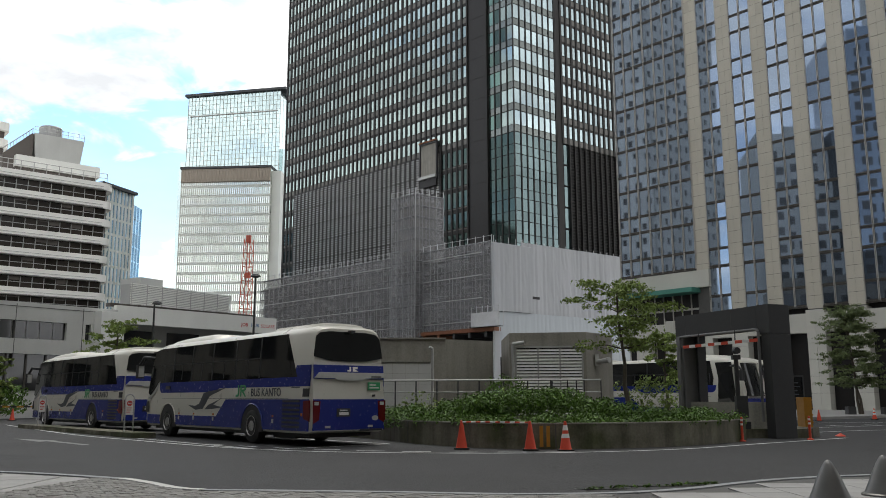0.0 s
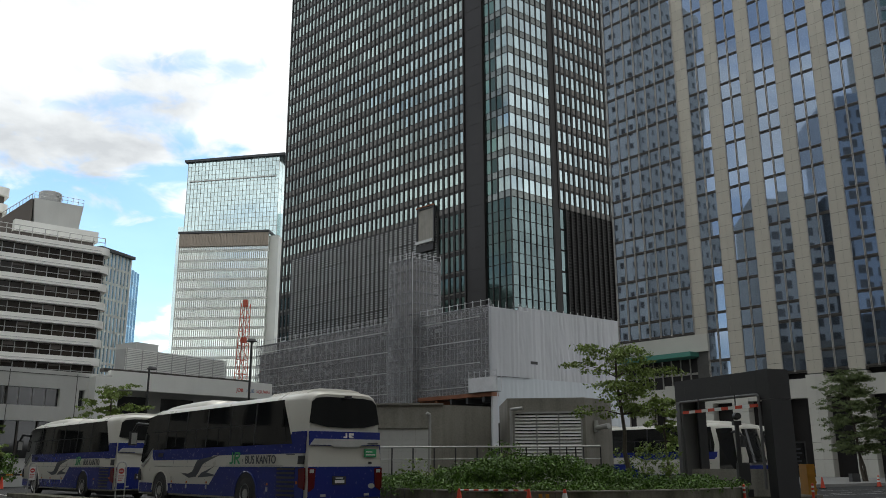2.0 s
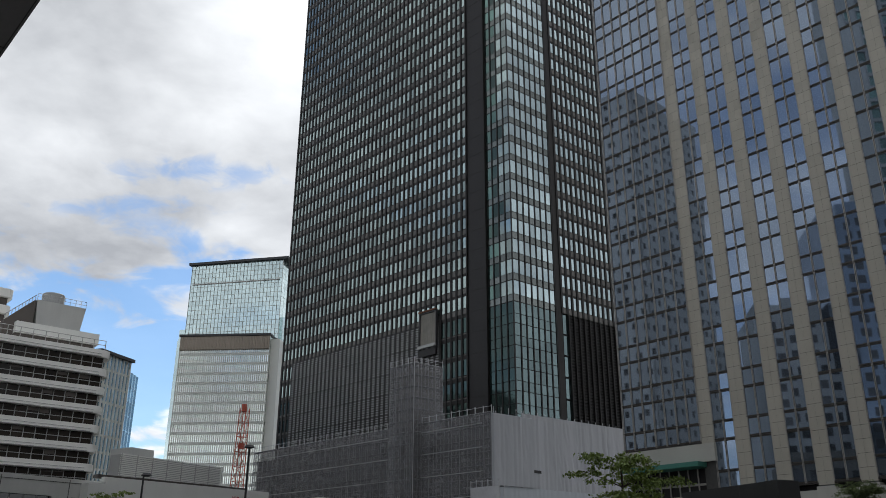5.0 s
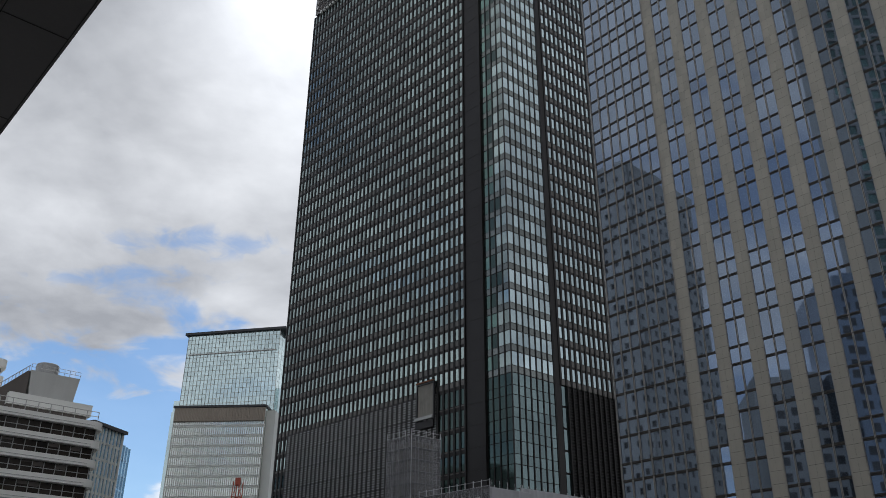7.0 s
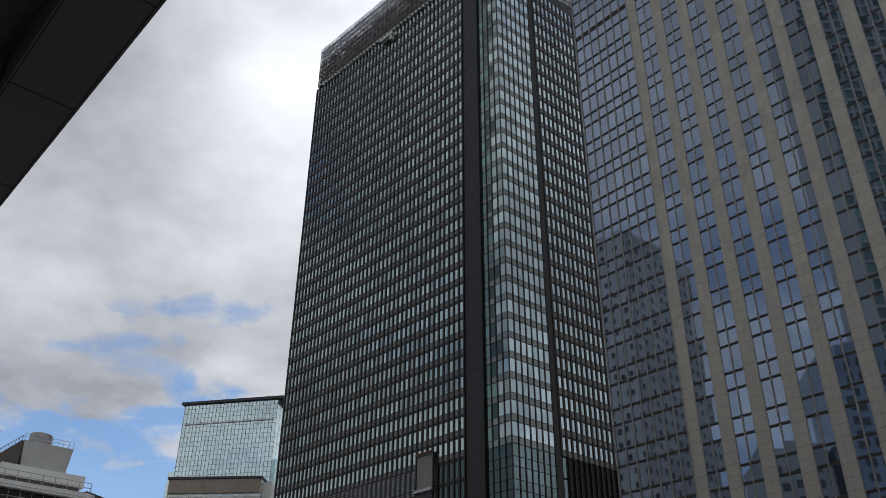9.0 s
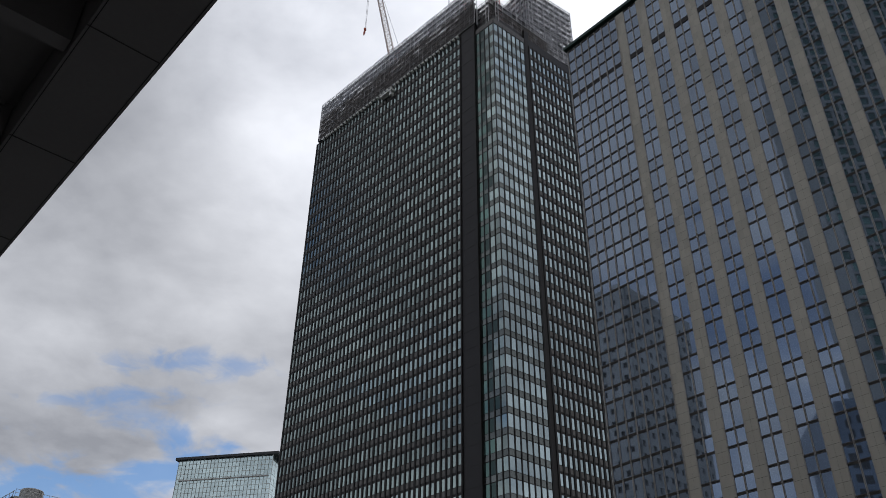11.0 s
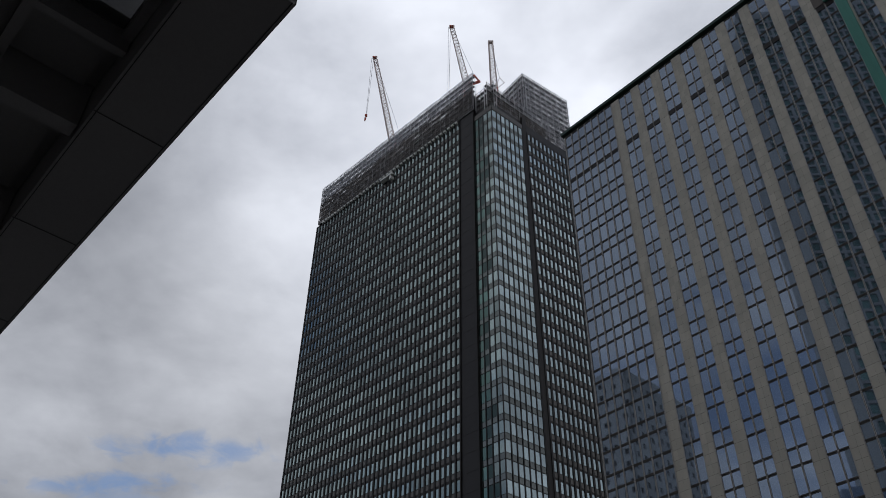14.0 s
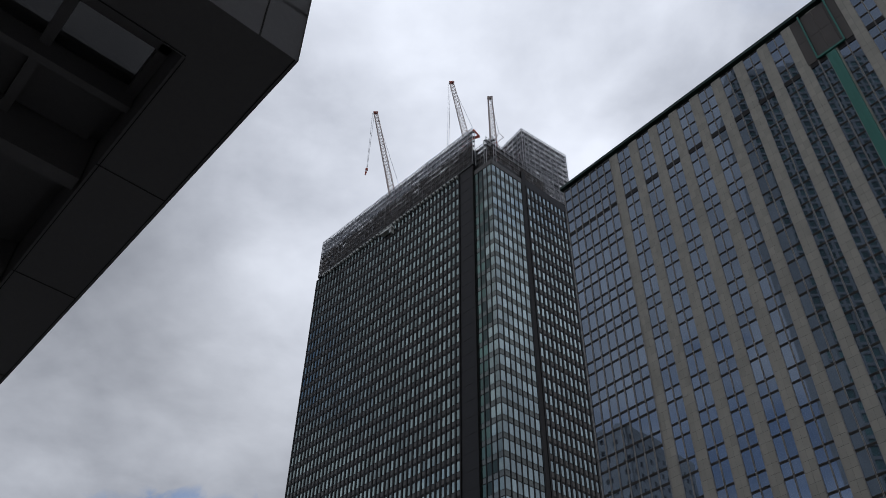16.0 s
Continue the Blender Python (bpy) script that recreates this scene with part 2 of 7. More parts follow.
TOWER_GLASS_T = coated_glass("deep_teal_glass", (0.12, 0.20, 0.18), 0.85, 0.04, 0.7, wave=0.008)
RB_GLASS = coated_glass("blue_grey_glass", (0.212, 0.262, 0.335), 0.85, 0.02, 0.22, 0.2, 0.0004, 0.5)
PALE_GLASS = coated_glass("pale_green_glass", (0.62, 0.76, 0.77), 0.8, 0.05, 0.22, wave=0.004, wave_scale=0.12)
GRID_GLASS = coated_glass("warm_pale_glass", (0.76, 0.80, 0.74), 0.8, 0.06, 0.3, wave=0.004, wave_scale=0.12)
BLUE_GLASS = coated_glass("sky_blue_glass", (0.30, 0.48, 0.62), 0.8, 0.05, 0.5, wave=0.006)
WHITE_BAND = surface("white_enamel_band", (0.84, 0.83, 0.79), 0.6, 0, 0.05, 0.3, 10, 0.0, streak=0.05)
BROWN_WINDOW = coated_glass("brown_tinted_window", (0.030, 0.025, 0.021), 0.0, 0.15, 0.8, 0.3, 0.0, spec=0.25)
DARK_WINDOW = coated_glass("dark_window_glass", (0.03, 0.03, 0.032), 0.2, 0.06, 0.5, 0.3, 0.02)
PALE_FRAME = surface("pale_mullion", (0.66, 0.665, 0.62), 0.6, 0.2, 0.08, 0.2, 4, 0.0)
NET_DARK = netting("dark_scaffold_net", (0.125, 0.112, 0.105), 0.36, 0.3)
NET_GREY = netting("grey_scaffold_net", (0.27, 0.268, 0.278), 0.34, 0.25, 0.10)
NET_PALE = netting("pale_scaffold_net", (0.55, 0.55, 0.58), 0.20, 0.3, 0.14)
NET_WHITE = netting("white_guard_sheet", (0.62, 0.62, 0.63), 0.85, 0.3, 0.1)
SCAFFOLD_TUBE = surface("galvanised_scaffold_tube", (0.50, 0.50, 0.51), 0.55, 0.1, 0.2, 1.0, 8, 0.0)
PODIUM_GREY = surface("raw_podium_wall", (0.15, 0.148, 0.15), 0.85, 0, 0.25, 0.15, 2, 0.0, streak=0.2)
SHEET = surface("grey_sheeting", (0.41, 0.415, 0.43), 0.7, 0, 0.06, 0.15, 2.0, 0.25, streak=0.12, bump_scale=0.5)
SKIRT = surface("bluish_sheet_skirt", (0.43, 0.46, 0.485), 0.55, 0, 0.05, 0.15, 2.0, 0.15, bump_scale=0.4)
STEEL = surface("galvanised_steel", (0.42, 0.42, 0.41), 0.5, 0.3, 0.15, 3, 30, 0.05)
DARK_STEEL = surface("dark_steel", (0.06, 0.06, 0.062), 0.5, 0.5, 0.2, 2, 20, 0.05)
GATE_METAL = surface("charcoal_gate_panel", (0.043, 0.043, 0.045), 0.55, 0.3, 0.12, 1.0, 20, 0.03)
RUST = surface("red_oxide_steel", (0.20, 0.075, 0.035), 0.7, 0.1, 0.3, 0.8, 8, 0.05)
CRANE_RED = surface("crane_red_paint", (0.50, 0.10, 0.06), 0.5, 0, 0.2, 0.5, 6, 0.0)
CRANE_PALE = surface("crane_pale_paint", (0.72, 0.62, 0.58), 0.5, 0, 0.2, 0.5, 6, 0.0)
WHITE_PAINT = surface("white_vehicle_paint", (0.58, 0.56, 0.50), 0.30, 0, 0.03, 0.6, 6, 0.0)
BLUE_PAINT = surface("blue_vehicle_paint", (0.014, 0.026, 0.19), 0.25, 0, 0.08, 1.0, 20, 0.0)
BUS_GLASS = coated_glass("black_bus_glass", (0.008, 0.009, 0.010), 0.0, 0.03, 0.2, 0.35, 0.006, 0.6, 0.5)
BLACK_RUBBER = surface("black_rubber", (0.02, 0.02, 0.02), 0.75, 0, 0.2, 6, 40, 0.1)
BLACK_PLASTIC = surface("black_plastic", (0.022, 0.022, 0.024), 0.5, 0, 0.1, 3, 30, 0.02)
CHROME = surface("wheel_alloy", (0.55, 0.55, 0.55), 0.3, 0.9, 0.1, 6, 40, 0.0)
RED_LENS = surface("red_lamp_lens", (0.11, 0.005, 0.008), 0.2, 0, 0.1, 6, 40, 0.0)
AMBER_LENS = surface("amber_lens", (0.55, 0.16, 0.03), 0.25, 0, 0.1, 6, 40, 0.0)
GREEN_SIGN = surface("green_sticker", (0.03, 0.28, 0.11), 0.5, 0, 0.05, 4, 40, 0.0)
GREY_PRINT = surface("dark_grey_print", (0.05, 0.055, 0.065), 0.5, 0, 0.05, 4, 40, 0.0)
RED_PRINT = surface("red_print", (0.50, 0.05, 0.04), 0.5, 0, 0.05, 4, 40, 0.0)
BLUE_PRINT = surface("blue_print", (0.04, 0.16, 0.35), 0.5, 0, 0.05, 4, 40, 0.0)
WHITE_PRINT = surface("white_print", (0.68, 0.68, 0.66), 0.5, 0, 0.05, 4, 40, 0.0)
CONE_RED = surface("orange_red_plastic", (0.58, 0.055, 0.022), 0.5, 0, 0.15, 6, 40, 0.03)
YELLOW = surface("yellow_plastic", (0.42, 0.20, 0.02), 0.5, 0, 0.12, 6, 40, 0.03)
BARK = surface("bark", (0.085, 0.07, 0.055), 0.9, 0, 0.3, 8, 40, 0.4)
LEAF = surface("tree_leaf", (0.18, 0.25, 0.052), 0.6, 0, 0.2, 2, 20, 0.0, island=0.8)
LEAF_DARK = surface("shrub_leaf", (0.078, 0.155, 0.020), 0.5, 0, 0.2, 2, 20, 0.0, island=1.1, spec=0.35)
LEAF_GREY = surface("dull_leaf", (0.125, 0.165, 0.06), 0.65, 0, 0.2, 2, 20, 0.0, island=0.8)
SOIL = surface("soil", (0.05, 0.042, 0.03), 0.95, 0, 0.3, 4, 30, 0.4)
BOLLARD_STEEL = surface("brushed_bollard_steel", (0.15, 0.147, 0.143), 0.42, 0.75, 0.15, 5, 60, 0.08)
# Gate metal raised in tone: holds the light on the far pillar's front.
FAR_PILLAR = surface("lit_pillar_and_tube_grey", (0.17, 0.17, 0.172), 0.55, 0.3, 0.12, 1.0, 20, 0.03)
CANOPY_DARK = surface("dark_soffit_panel", (0.30, 0.292, 0.30), 0.6, 0.2, 0.15, 0.8, 30, 0.03)
CANOPY_GLASS = coated_glass("canopy_glass", (0.06, 0.06, 0.06), 0.0, 0.15, 0.2)
CANOPY_GLASS.node_tree.nodes["Principled BSDF"].inputs["Alpha"].default_value = 0.80
DARK_GREEN = surface("dark_green_roof_edge", (0.022, 0.05, 0.042), 0.55, 0.2, 0.12, 0.5, 8, 0.0)
GREEN_METAL = surface("green_copper_trim", (0.06, 0.22, 0.175), 0.5, 0.2, 0.12, 0.5, 8, 0.0)


# ---- builders ----
class Pieces:
    """Collects boxes and polygons, then makes one mesh of them."""

    def __init__(self):
        self.v, self.f = [], []

    def poly(self, pts):
        n = len(self.v)
        self.v += [tuple(p) for p in pts]
        self.f.append(tuple(range(n, n + len(pts))))

    def box(self, x0, x1, y0, y1, z0, z1):
        n = len(self.v)
        self.v += [(x0, y0, z0), (x1, y0, z0), (x1, y1, z0), (x0, y1, z0), (x0, y0, z1), (x1, y0, z1), (x1, y1, z1), (x0, y1, z1)]
        self.f += [tuple(n + k for k in q) for q in ((3, 2, 1, 0), (4, 5, 6, 7), (0, 1, 5, 4), (1, 2, 6, 5), (2, 3, 7, 6), (3, 0, 4, 7))]

    def pane(self, x0, x1, y0, y1, z0, z1, lean_x, lean_z):
        """A pane of glass set very slightly out of true."""
        n = len(self.v)
        self.box(x0, x1, y0, y1, z0, z1)
        cx, cz = (x0 + x1) / 2, (z0 + z1) / 2
        for i in range(n, len(self.v)):
            x, y, z = self.v[i]
            self.v[i] = (x, y + (x - cx) * lean_x + (z - cz) * lean_z, z)

    def prism(self, outline, y0, y1):
        """An outline in x and z, given depth along y."""
        n, k = len(self.v), len(outline)
        self.v += [(x, y0, z) for x, z in outline] + [(x, y1, z) for x, z in outline]
        self.f.append(tuple(range(n, n + k)))
        self.f.append(tuple(range(n + 2 * k - 1, n + k - 1, -1)))
        self.f += [(n + (i + 1) % k, n + i, n + k + i, n + k + (i + 1) % k) for i in range(k)]

    def slab(self, outline, z0, z1):
        """An outline in x and y, given depth along z."""
        n, k = len(self.v), len(outline)
        self.v += [(x, y, z0) for x, y in outline] + [(x, y, z1) for x, y in outline]
        self.f.append(tuple(range(n + k - 1, n - 1, -1)))
        self.f.append(tuple(range(n + k, n + 2 * k)))
        self.f += [(n + i, n + (i + 1) % k, n + k + (i + 1) % k, n + k + i) for i in range(k)]

    def tube(self, a, b, r0, r1=None, sides=6):
        """A rod from a to b."""
        a, b = Vector(a), Vector(b)
        r1 = r0 if r1 is None else r1
        w = (b - a).normalized()
        u = w.cross(Vector((0, 0, 1)) if abs(w.z) < 0.9 else Vector((1, 0, 0))).normalized()
        t = w.cross(u)
        n = len(self.v)
        for c, r in ((a, r0), (b, r1)):
            for i in range(sides):
                g = 2 * math.pi * i / sides
                self.v.append(tuple(c + r * (math.cos(g) * u + math.sin(g) * t)))
        self.f += [(n + i, n + (i + 1) % sides, n + sides + (i + 1) % sides, n + sides + i) for i in range(sides)]
        self.f.append(tuple(range(n + sides - 1, n - 1, -1)))
        self.f.append(tuple(range(n + sides, n + 2 * sides)))

    def lathe(self, profile, sides=24, axis="z", at=(0, 0, 0)):
        """A profile of (radius, height) turned about an axis."""
        n, k = len(self.v), len(profile)
        for i in range(sides):
            g = 2 * math.pi * i / sides
            for r, h in profile:
                p = (r * math.cos(g), r * math.sin(g), h) if axis == "z" else (r * math.cos(g), h, r * math.sin(g))
                self.v.append(tuple(p[j] + at[j] for j in range(3)))
        for i in range(sides):
            j = (i + 1) % sides
            self.f += [(n + i * k + q, n + j * k + q, n + j * k + q + 1, n + i * k + q + 1) for q in range(k - 1)]

    def mesh(self, name, material, m=None, smooth=False):
        me = bpy.data.meshes.new(name)
        v, f = self.v, self.f
        if m is not None:
            v = [tuple(m @ Vector(p)) for p in v]
            if m.determinant() < 0:
                f = [q[::-1] for q in f]
        me.from_pydata(v, [], f)
        me.materials.append(material)
        if smooth:
            me.shade_smooth()
            me.set_sharp_from_angle(angle=radians(38))
        me.update()
        return me


def part(name, pieces, material, parent=None, label="", m=None, smooth=False, kind=""):
    """Links pieces as one mesh object under a thing or a part."""
    ob = new(name, pieces.mesh(name, material, m, smooth))
    ob.parent = parent
    return tagged(ob, label, kind=kind)


def thing(name, label, category, group="", kind="", m=None):
    ob = new(name)
    if m is not None:
        ob.matrix_basis = m
    return tagged(ob, label, category, group, kind)


def setting(name, pieces, material, label, category, m=None, smooth=False, kind="structure"):
    return tagged(new(name, pieces.mesh(name, material, m, smooth)), label, category, kind=kind)


def facing(origin, along, out):
    """Local x runs along a face, y points out of it, z up."""
    a, o = Vector((*along, 0)).normalized(), Vector((*out, 0)).normalized()
    return Matrix(((a.x, o.x, 0, origin[0]), (a.y, o.y, 0, origin[1]), (0, 0, 1, origin[2] if len(origin) > 2 else 0), (0, 0, 0, 1)))


def boxes(*args):
    p = Pieces()
    for a in args:
        p.box(*a)
    return p


def words(text, size, material, parent, m, name="lettering", depth=0.004, align="LEFT", bold=0.0):
    """Lettering in the built-in font, turned into a mesh."""
    cu = bpy.data.curves.new(name, "FONT")
    cu.body, cu.size, cu.extrude, cu.align_x, cu.offset, cu.resolution_u = text, size, depth, align, bold, 3
    tmp = bpy.data.objects.new(name, cu)
    me = bpy.data.meshes.new_from_object(tmp)
    bpy.data.objects.remove(tmp)
    bpy.data.curves.remove(cu)
    me.materials.clear()
    me.materials.append(material)
    ob = new(name, me)
    ob.parent = parent
    ob.matrix_basis = m
    return ob


def one_pane(q):
    p = Pieces()
    p.pane(*q)
    return p


# ---- ground and road ----
g = Pieces()
g.poly([(-3000, -3000, -0.02), (3000, -3000, -0.02), (3000, 3000, -0.02), (-3000, 3000, -0.02)])
setting("ground", g, ASPHALT, "dark grey asphalt ground reaching to the horizon", "ground")


def ribbon(points, width, z):
    """A flat painted strip along points."""
    p = Pieces()
    pts = [Vector((*q, 0)) for q in points]
    sides = []
    for i, q in enumerate(pts):
        d = (pts[min(i + 1, len(pts) - 1)] - pts[max(i - 1, 0)]).normalized()
        o = Vector((-d.y, d.x, 0)) * width / 2
        sides.append((q + o, q - o))
    for (a, b), (c, d) in zip(sides, sides[1:]):
        p.poly([(b.x, b.y, z), (d.x, d.y, z), (c.x, c.y, z), (a.x, a.y, z)])
    return p


def smooth_line(points, steps=8):
    pts = [Vector(q) for q in points]
    out = []
    for i in range(len(pts) - 1):
        a, b, c, d = pts[max(i - 1, 0)], pts[i], pts[i + 1], pts[min(i + 2, len(pts) - 1)]
        for k in range(steps):
            t = k / steps
            out.append(0.5 * ((2 * b) + (c - a) * t + (2 * a - 5 * b + 4 * c - d) * t * t + (3 * b - a - 3 * c + d) * t ** 3))
    return [tuple(q) for q in out + [pts[-1]]]


road = Pieces()
road.poly([(-90, 8, -0.008), (90, 8, -0.008), (90, 75, -0.008), (-90, 75, -0.008)])
setting("road", road, ASPHALT, "worn dark asphalt bus terminal road with white lines", "road")
EDGE = smooth_line([(-21.5, 42.8), (-13.6, 31.6), (-9.14, 26.4), (-5.64, 22.7), (-3.0, 20.9), (0.2, 20.15), (2.83, 20.3), (5.8, 21.5), (8.8, 24.0), (12.6, 27.2)])
setting("road_line", ribbon(EDGE, 0.13, 0.0), LINE, "white painted line curving along the road edge", "road marking")
setting("road_line", ribbon([(-1.5, 24.3), (-4.4, 21.6)], 0.12, 0.0), LINE, "white painted parking bay line", "road marking")
setting("road_line", ribbon([(-1.5, 24.3), (-7.5, 30.5)], 0.12, 0.0), LINE, "white painted parking bay line", "road marking")
setting("road_line", ribbon([(-4.4, 21.6), (-9.8, 28.0)], 0.12, 0.0), LINE, "white painted parking bay line", "road marking")
for k in range(9):
    t = k / 8
    x = -6.6 + 9.0 * t
    y = 24.4 - 3.9 * math.sin(min(1.0, t * 1.25) * math.pi / 2)
    dx, dy = (0.9, -0.75) if t < 0.3 else (1.1, -0.2) if t < 0.6 else (1.1, 0.02)
    setting("road_dash", ribbon([(x, y), (x + dx * 0.62, y + dy * 0.62)], 0.13, 0.0), LINE, "short white painted road dash", "road marking")
arrow = Pieces()
arrow.poly([(-13.8, 28.0, 0.0), (-12.0, 25.9, 0.0), (-11.75, 26.6, 0.0)])
arrow.poly([(-12.0, 26.3, 0.0), (-9.9, 24.0, 0.0), (-9.75, 24.15, 0.0), (-11.8, 26.45, 0.0)])
setting("road_arrow", arrow, FADED_LINE, "faded white arrow painted on the asphalt", "road marking")
for pts in ([(13.4, 31.5), (16.5, 33.4), (20.0, 34.4)], [(14.2, 35.5), (19, 38.5), (22.5, 41.5), (21.5, 43.5), (18.5, 43.0)], [(16, 29.3), (19.5, 32.0)], [(17.0, 38.6), (18.4, 39.6)], [(19.6, 40.4), (20.6, 41.2)]):
    setting("road_line", ribbon(smooth_line(pts, 5), 0.14, 0.0), LINE, "white painted lane line on the asphalt", "road marking")


# ---- dark glass tower under construction ----
FLOOR, BASE_Z = 4.385, 51.9
K = (13.9, 157.8)
A_DIR, A_OUT = (-0.695, 0.719), (-0.719, -0.695)
B_DIR, B_OUT = (0.776, 0.631), (0.631, -0.776)
tower = thing("office_tower", "black and teal glass office tower still under construction", "building")
MA, MB = facing(K, A_DIR, A_OUT), facing(K, B_DIR, B_OUT)
shell = Pieces()
L_LEFT, L_RIGHT = 78.6, 46.0
back = [(K[0] + A_DIR[0] * L_LEFT, K[1] + A_DIR[1] * L_LEFT), K, (K[0] + B_DIR[0] * L_RIGHT, K[1] + B_DIR[1] * L_RIGHT)]
inner = [(x + 0.0, y + 0.9) for x, y in back]
shell.slab([inner[0], inner[1], inner[2], (inner[0][0] + B_DIR[0] * L_RIGHT, inner[0][1] + B_DIR[1] * L_RIGHT)], 0.0, 187.6)
part("core", shell, BLACK_METAL, tower)

COL = 1.575
S0 = 12.45                      # where the broad left field begins, after the black strip
N_COL = 42
top_rows, lower_rows = 31, 10


def field(name, m, s0, pitch, cols, rows, z0, pane, pier, glass, spandrel, low, skip=None, beam=0.5, keep=0):
    """A field of windows: panes, spandrel panels, piers and floor beams as real pieces."""
    gl, sp, fins_, beams = Pieces(), Pieces(), [], []
    kept = []
    rng = random.Random(name)
    for r in range(rows):
        z = z0 + r * FLOOR
        for c in range(cols):
            if skip and skip(r, c):
                continue
            x = s0 + c * pitch
            q = (x + pier / 2, x + pitch - pier / 2, 0.0, 0.05, z + low, z + low + pane, rng.gauss(0, 0.006), rng.gauss(0, 0.003))
            if len(kept) < keep:
                kept.append(q)
            else:
                gl.pane(*q)
            if low > beam:
                sp.box(x + pier / 2, x + pitch - pier / 2, 0.02, 0.10, z + beam * 0.5, z + low - 0.12)
        beams.append(("floor_beam", boxes((s0, s0 + cols * pitch, -0.05, 0.12, z + low + pane, z + FLOOR + beam * 0.4))))
        beams.append(("sill_rail", boxes((s0, s0 + cols * pitch, 0.0, 0.14, z + low - 0.12, z + low))))
    for c in range(cols + 1):
        x = s0 + c * pitch
        fins_.append(boxes((x - pier / 2, x + pier / 2, -0.05, 0.24, z0, z0 + rows * FLOOR)))
    for q in kept:
        part("window_pane", one_pane(q), glass, tower, m=m)
    if gl.v:
        part("window_panes", gl, glass, tower, m=m, kind="stuff")
    if sp.v:
        part("spandrel_panels", sp, spandrel, tower, m=m, kind="stuff")
    for p in fins_:
        part("pier", p, BLACK_FIN, tower, m=m)
    for kind_, p in beams:
        part(kind_, p, BLACK_FIN, tower, m=m)


field("left", MA, S0, COL, N_COL, top_rows, BASE_Z, 2.54, 0.47, TOWER_GLASS, SPANDREL, 1.4, beam=0.3, keep=120)
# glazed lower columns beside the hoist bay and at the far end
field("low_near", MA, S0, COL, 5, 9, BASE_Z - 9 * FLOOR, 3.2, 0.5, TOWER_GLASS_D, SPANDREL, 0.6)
field("low_far", MA, S0 + COL * 39, COL, 3, 9, BASE_Z - 9 * FLOOR, 2.9, 0.6, TOWER_GLASS, SPANDREL, 0.8)
lv = Pieces()
for c in range(5, 39):
    x = S0 + c * COL
    part("louvre_fin", boxes((x - 0.30, x + 0.30, -0.05, 0.36, BASE_Z - 9 * FLOOR, BASE_Z + 0.3)), BLACK_FIN, tower, m=MA)
    for r in range(9):
        for k in range(8):
            z = BASE_Z - (r + 1) * FLOOR + 0.3 + k * 0.53
            lv.prism([(x + 0.35, z), (x + COL - 0.35, z), (x + COL - 0.35, z + 0.25), (x + 0.35, z + 0.25)], 0.18, 0.34)
for r in range(10):
    z = BASE_Z - r * FLOOR
    part("louvre_rail", boxes((S0 + 5 * COL, S0 + 39 * COL, -0.05, 0.35, z - 0.2, z + 0.2)), BLACK_FIN, tower, m=MA)
part("louvre_slats", lv, SLAT_GREY, tower, "grey horizontal louvre slats", m=MA, kind="stuff")
# black strip and corner block
part("black_strip", boxes((6.75, S0 - 0.3, -0.1, 0.35, 5, 196.0)), BLACK_METAL, tower, "plain black vertical cladding strip", m=MA)
part("strip_edge", boxes((6.6, 6.95, 0.0, 0.6, 5, 187.0), (S0 - 0.45, S0 - 0.1, 0.0, 0.6, 5, 188.0)), BLACK_FIN, tower, m=MA)

part("strip_joints", boxes(*[(7.0, S0 - 0.5, 0.35, 0.38, BASE_Z + (r - 9) * FLOOR, BASE_Z + (r - 9) * FLOOR + 0.14) for r in range(41)]), BLACK_FIN, tower, m=MA, kind="stuff")


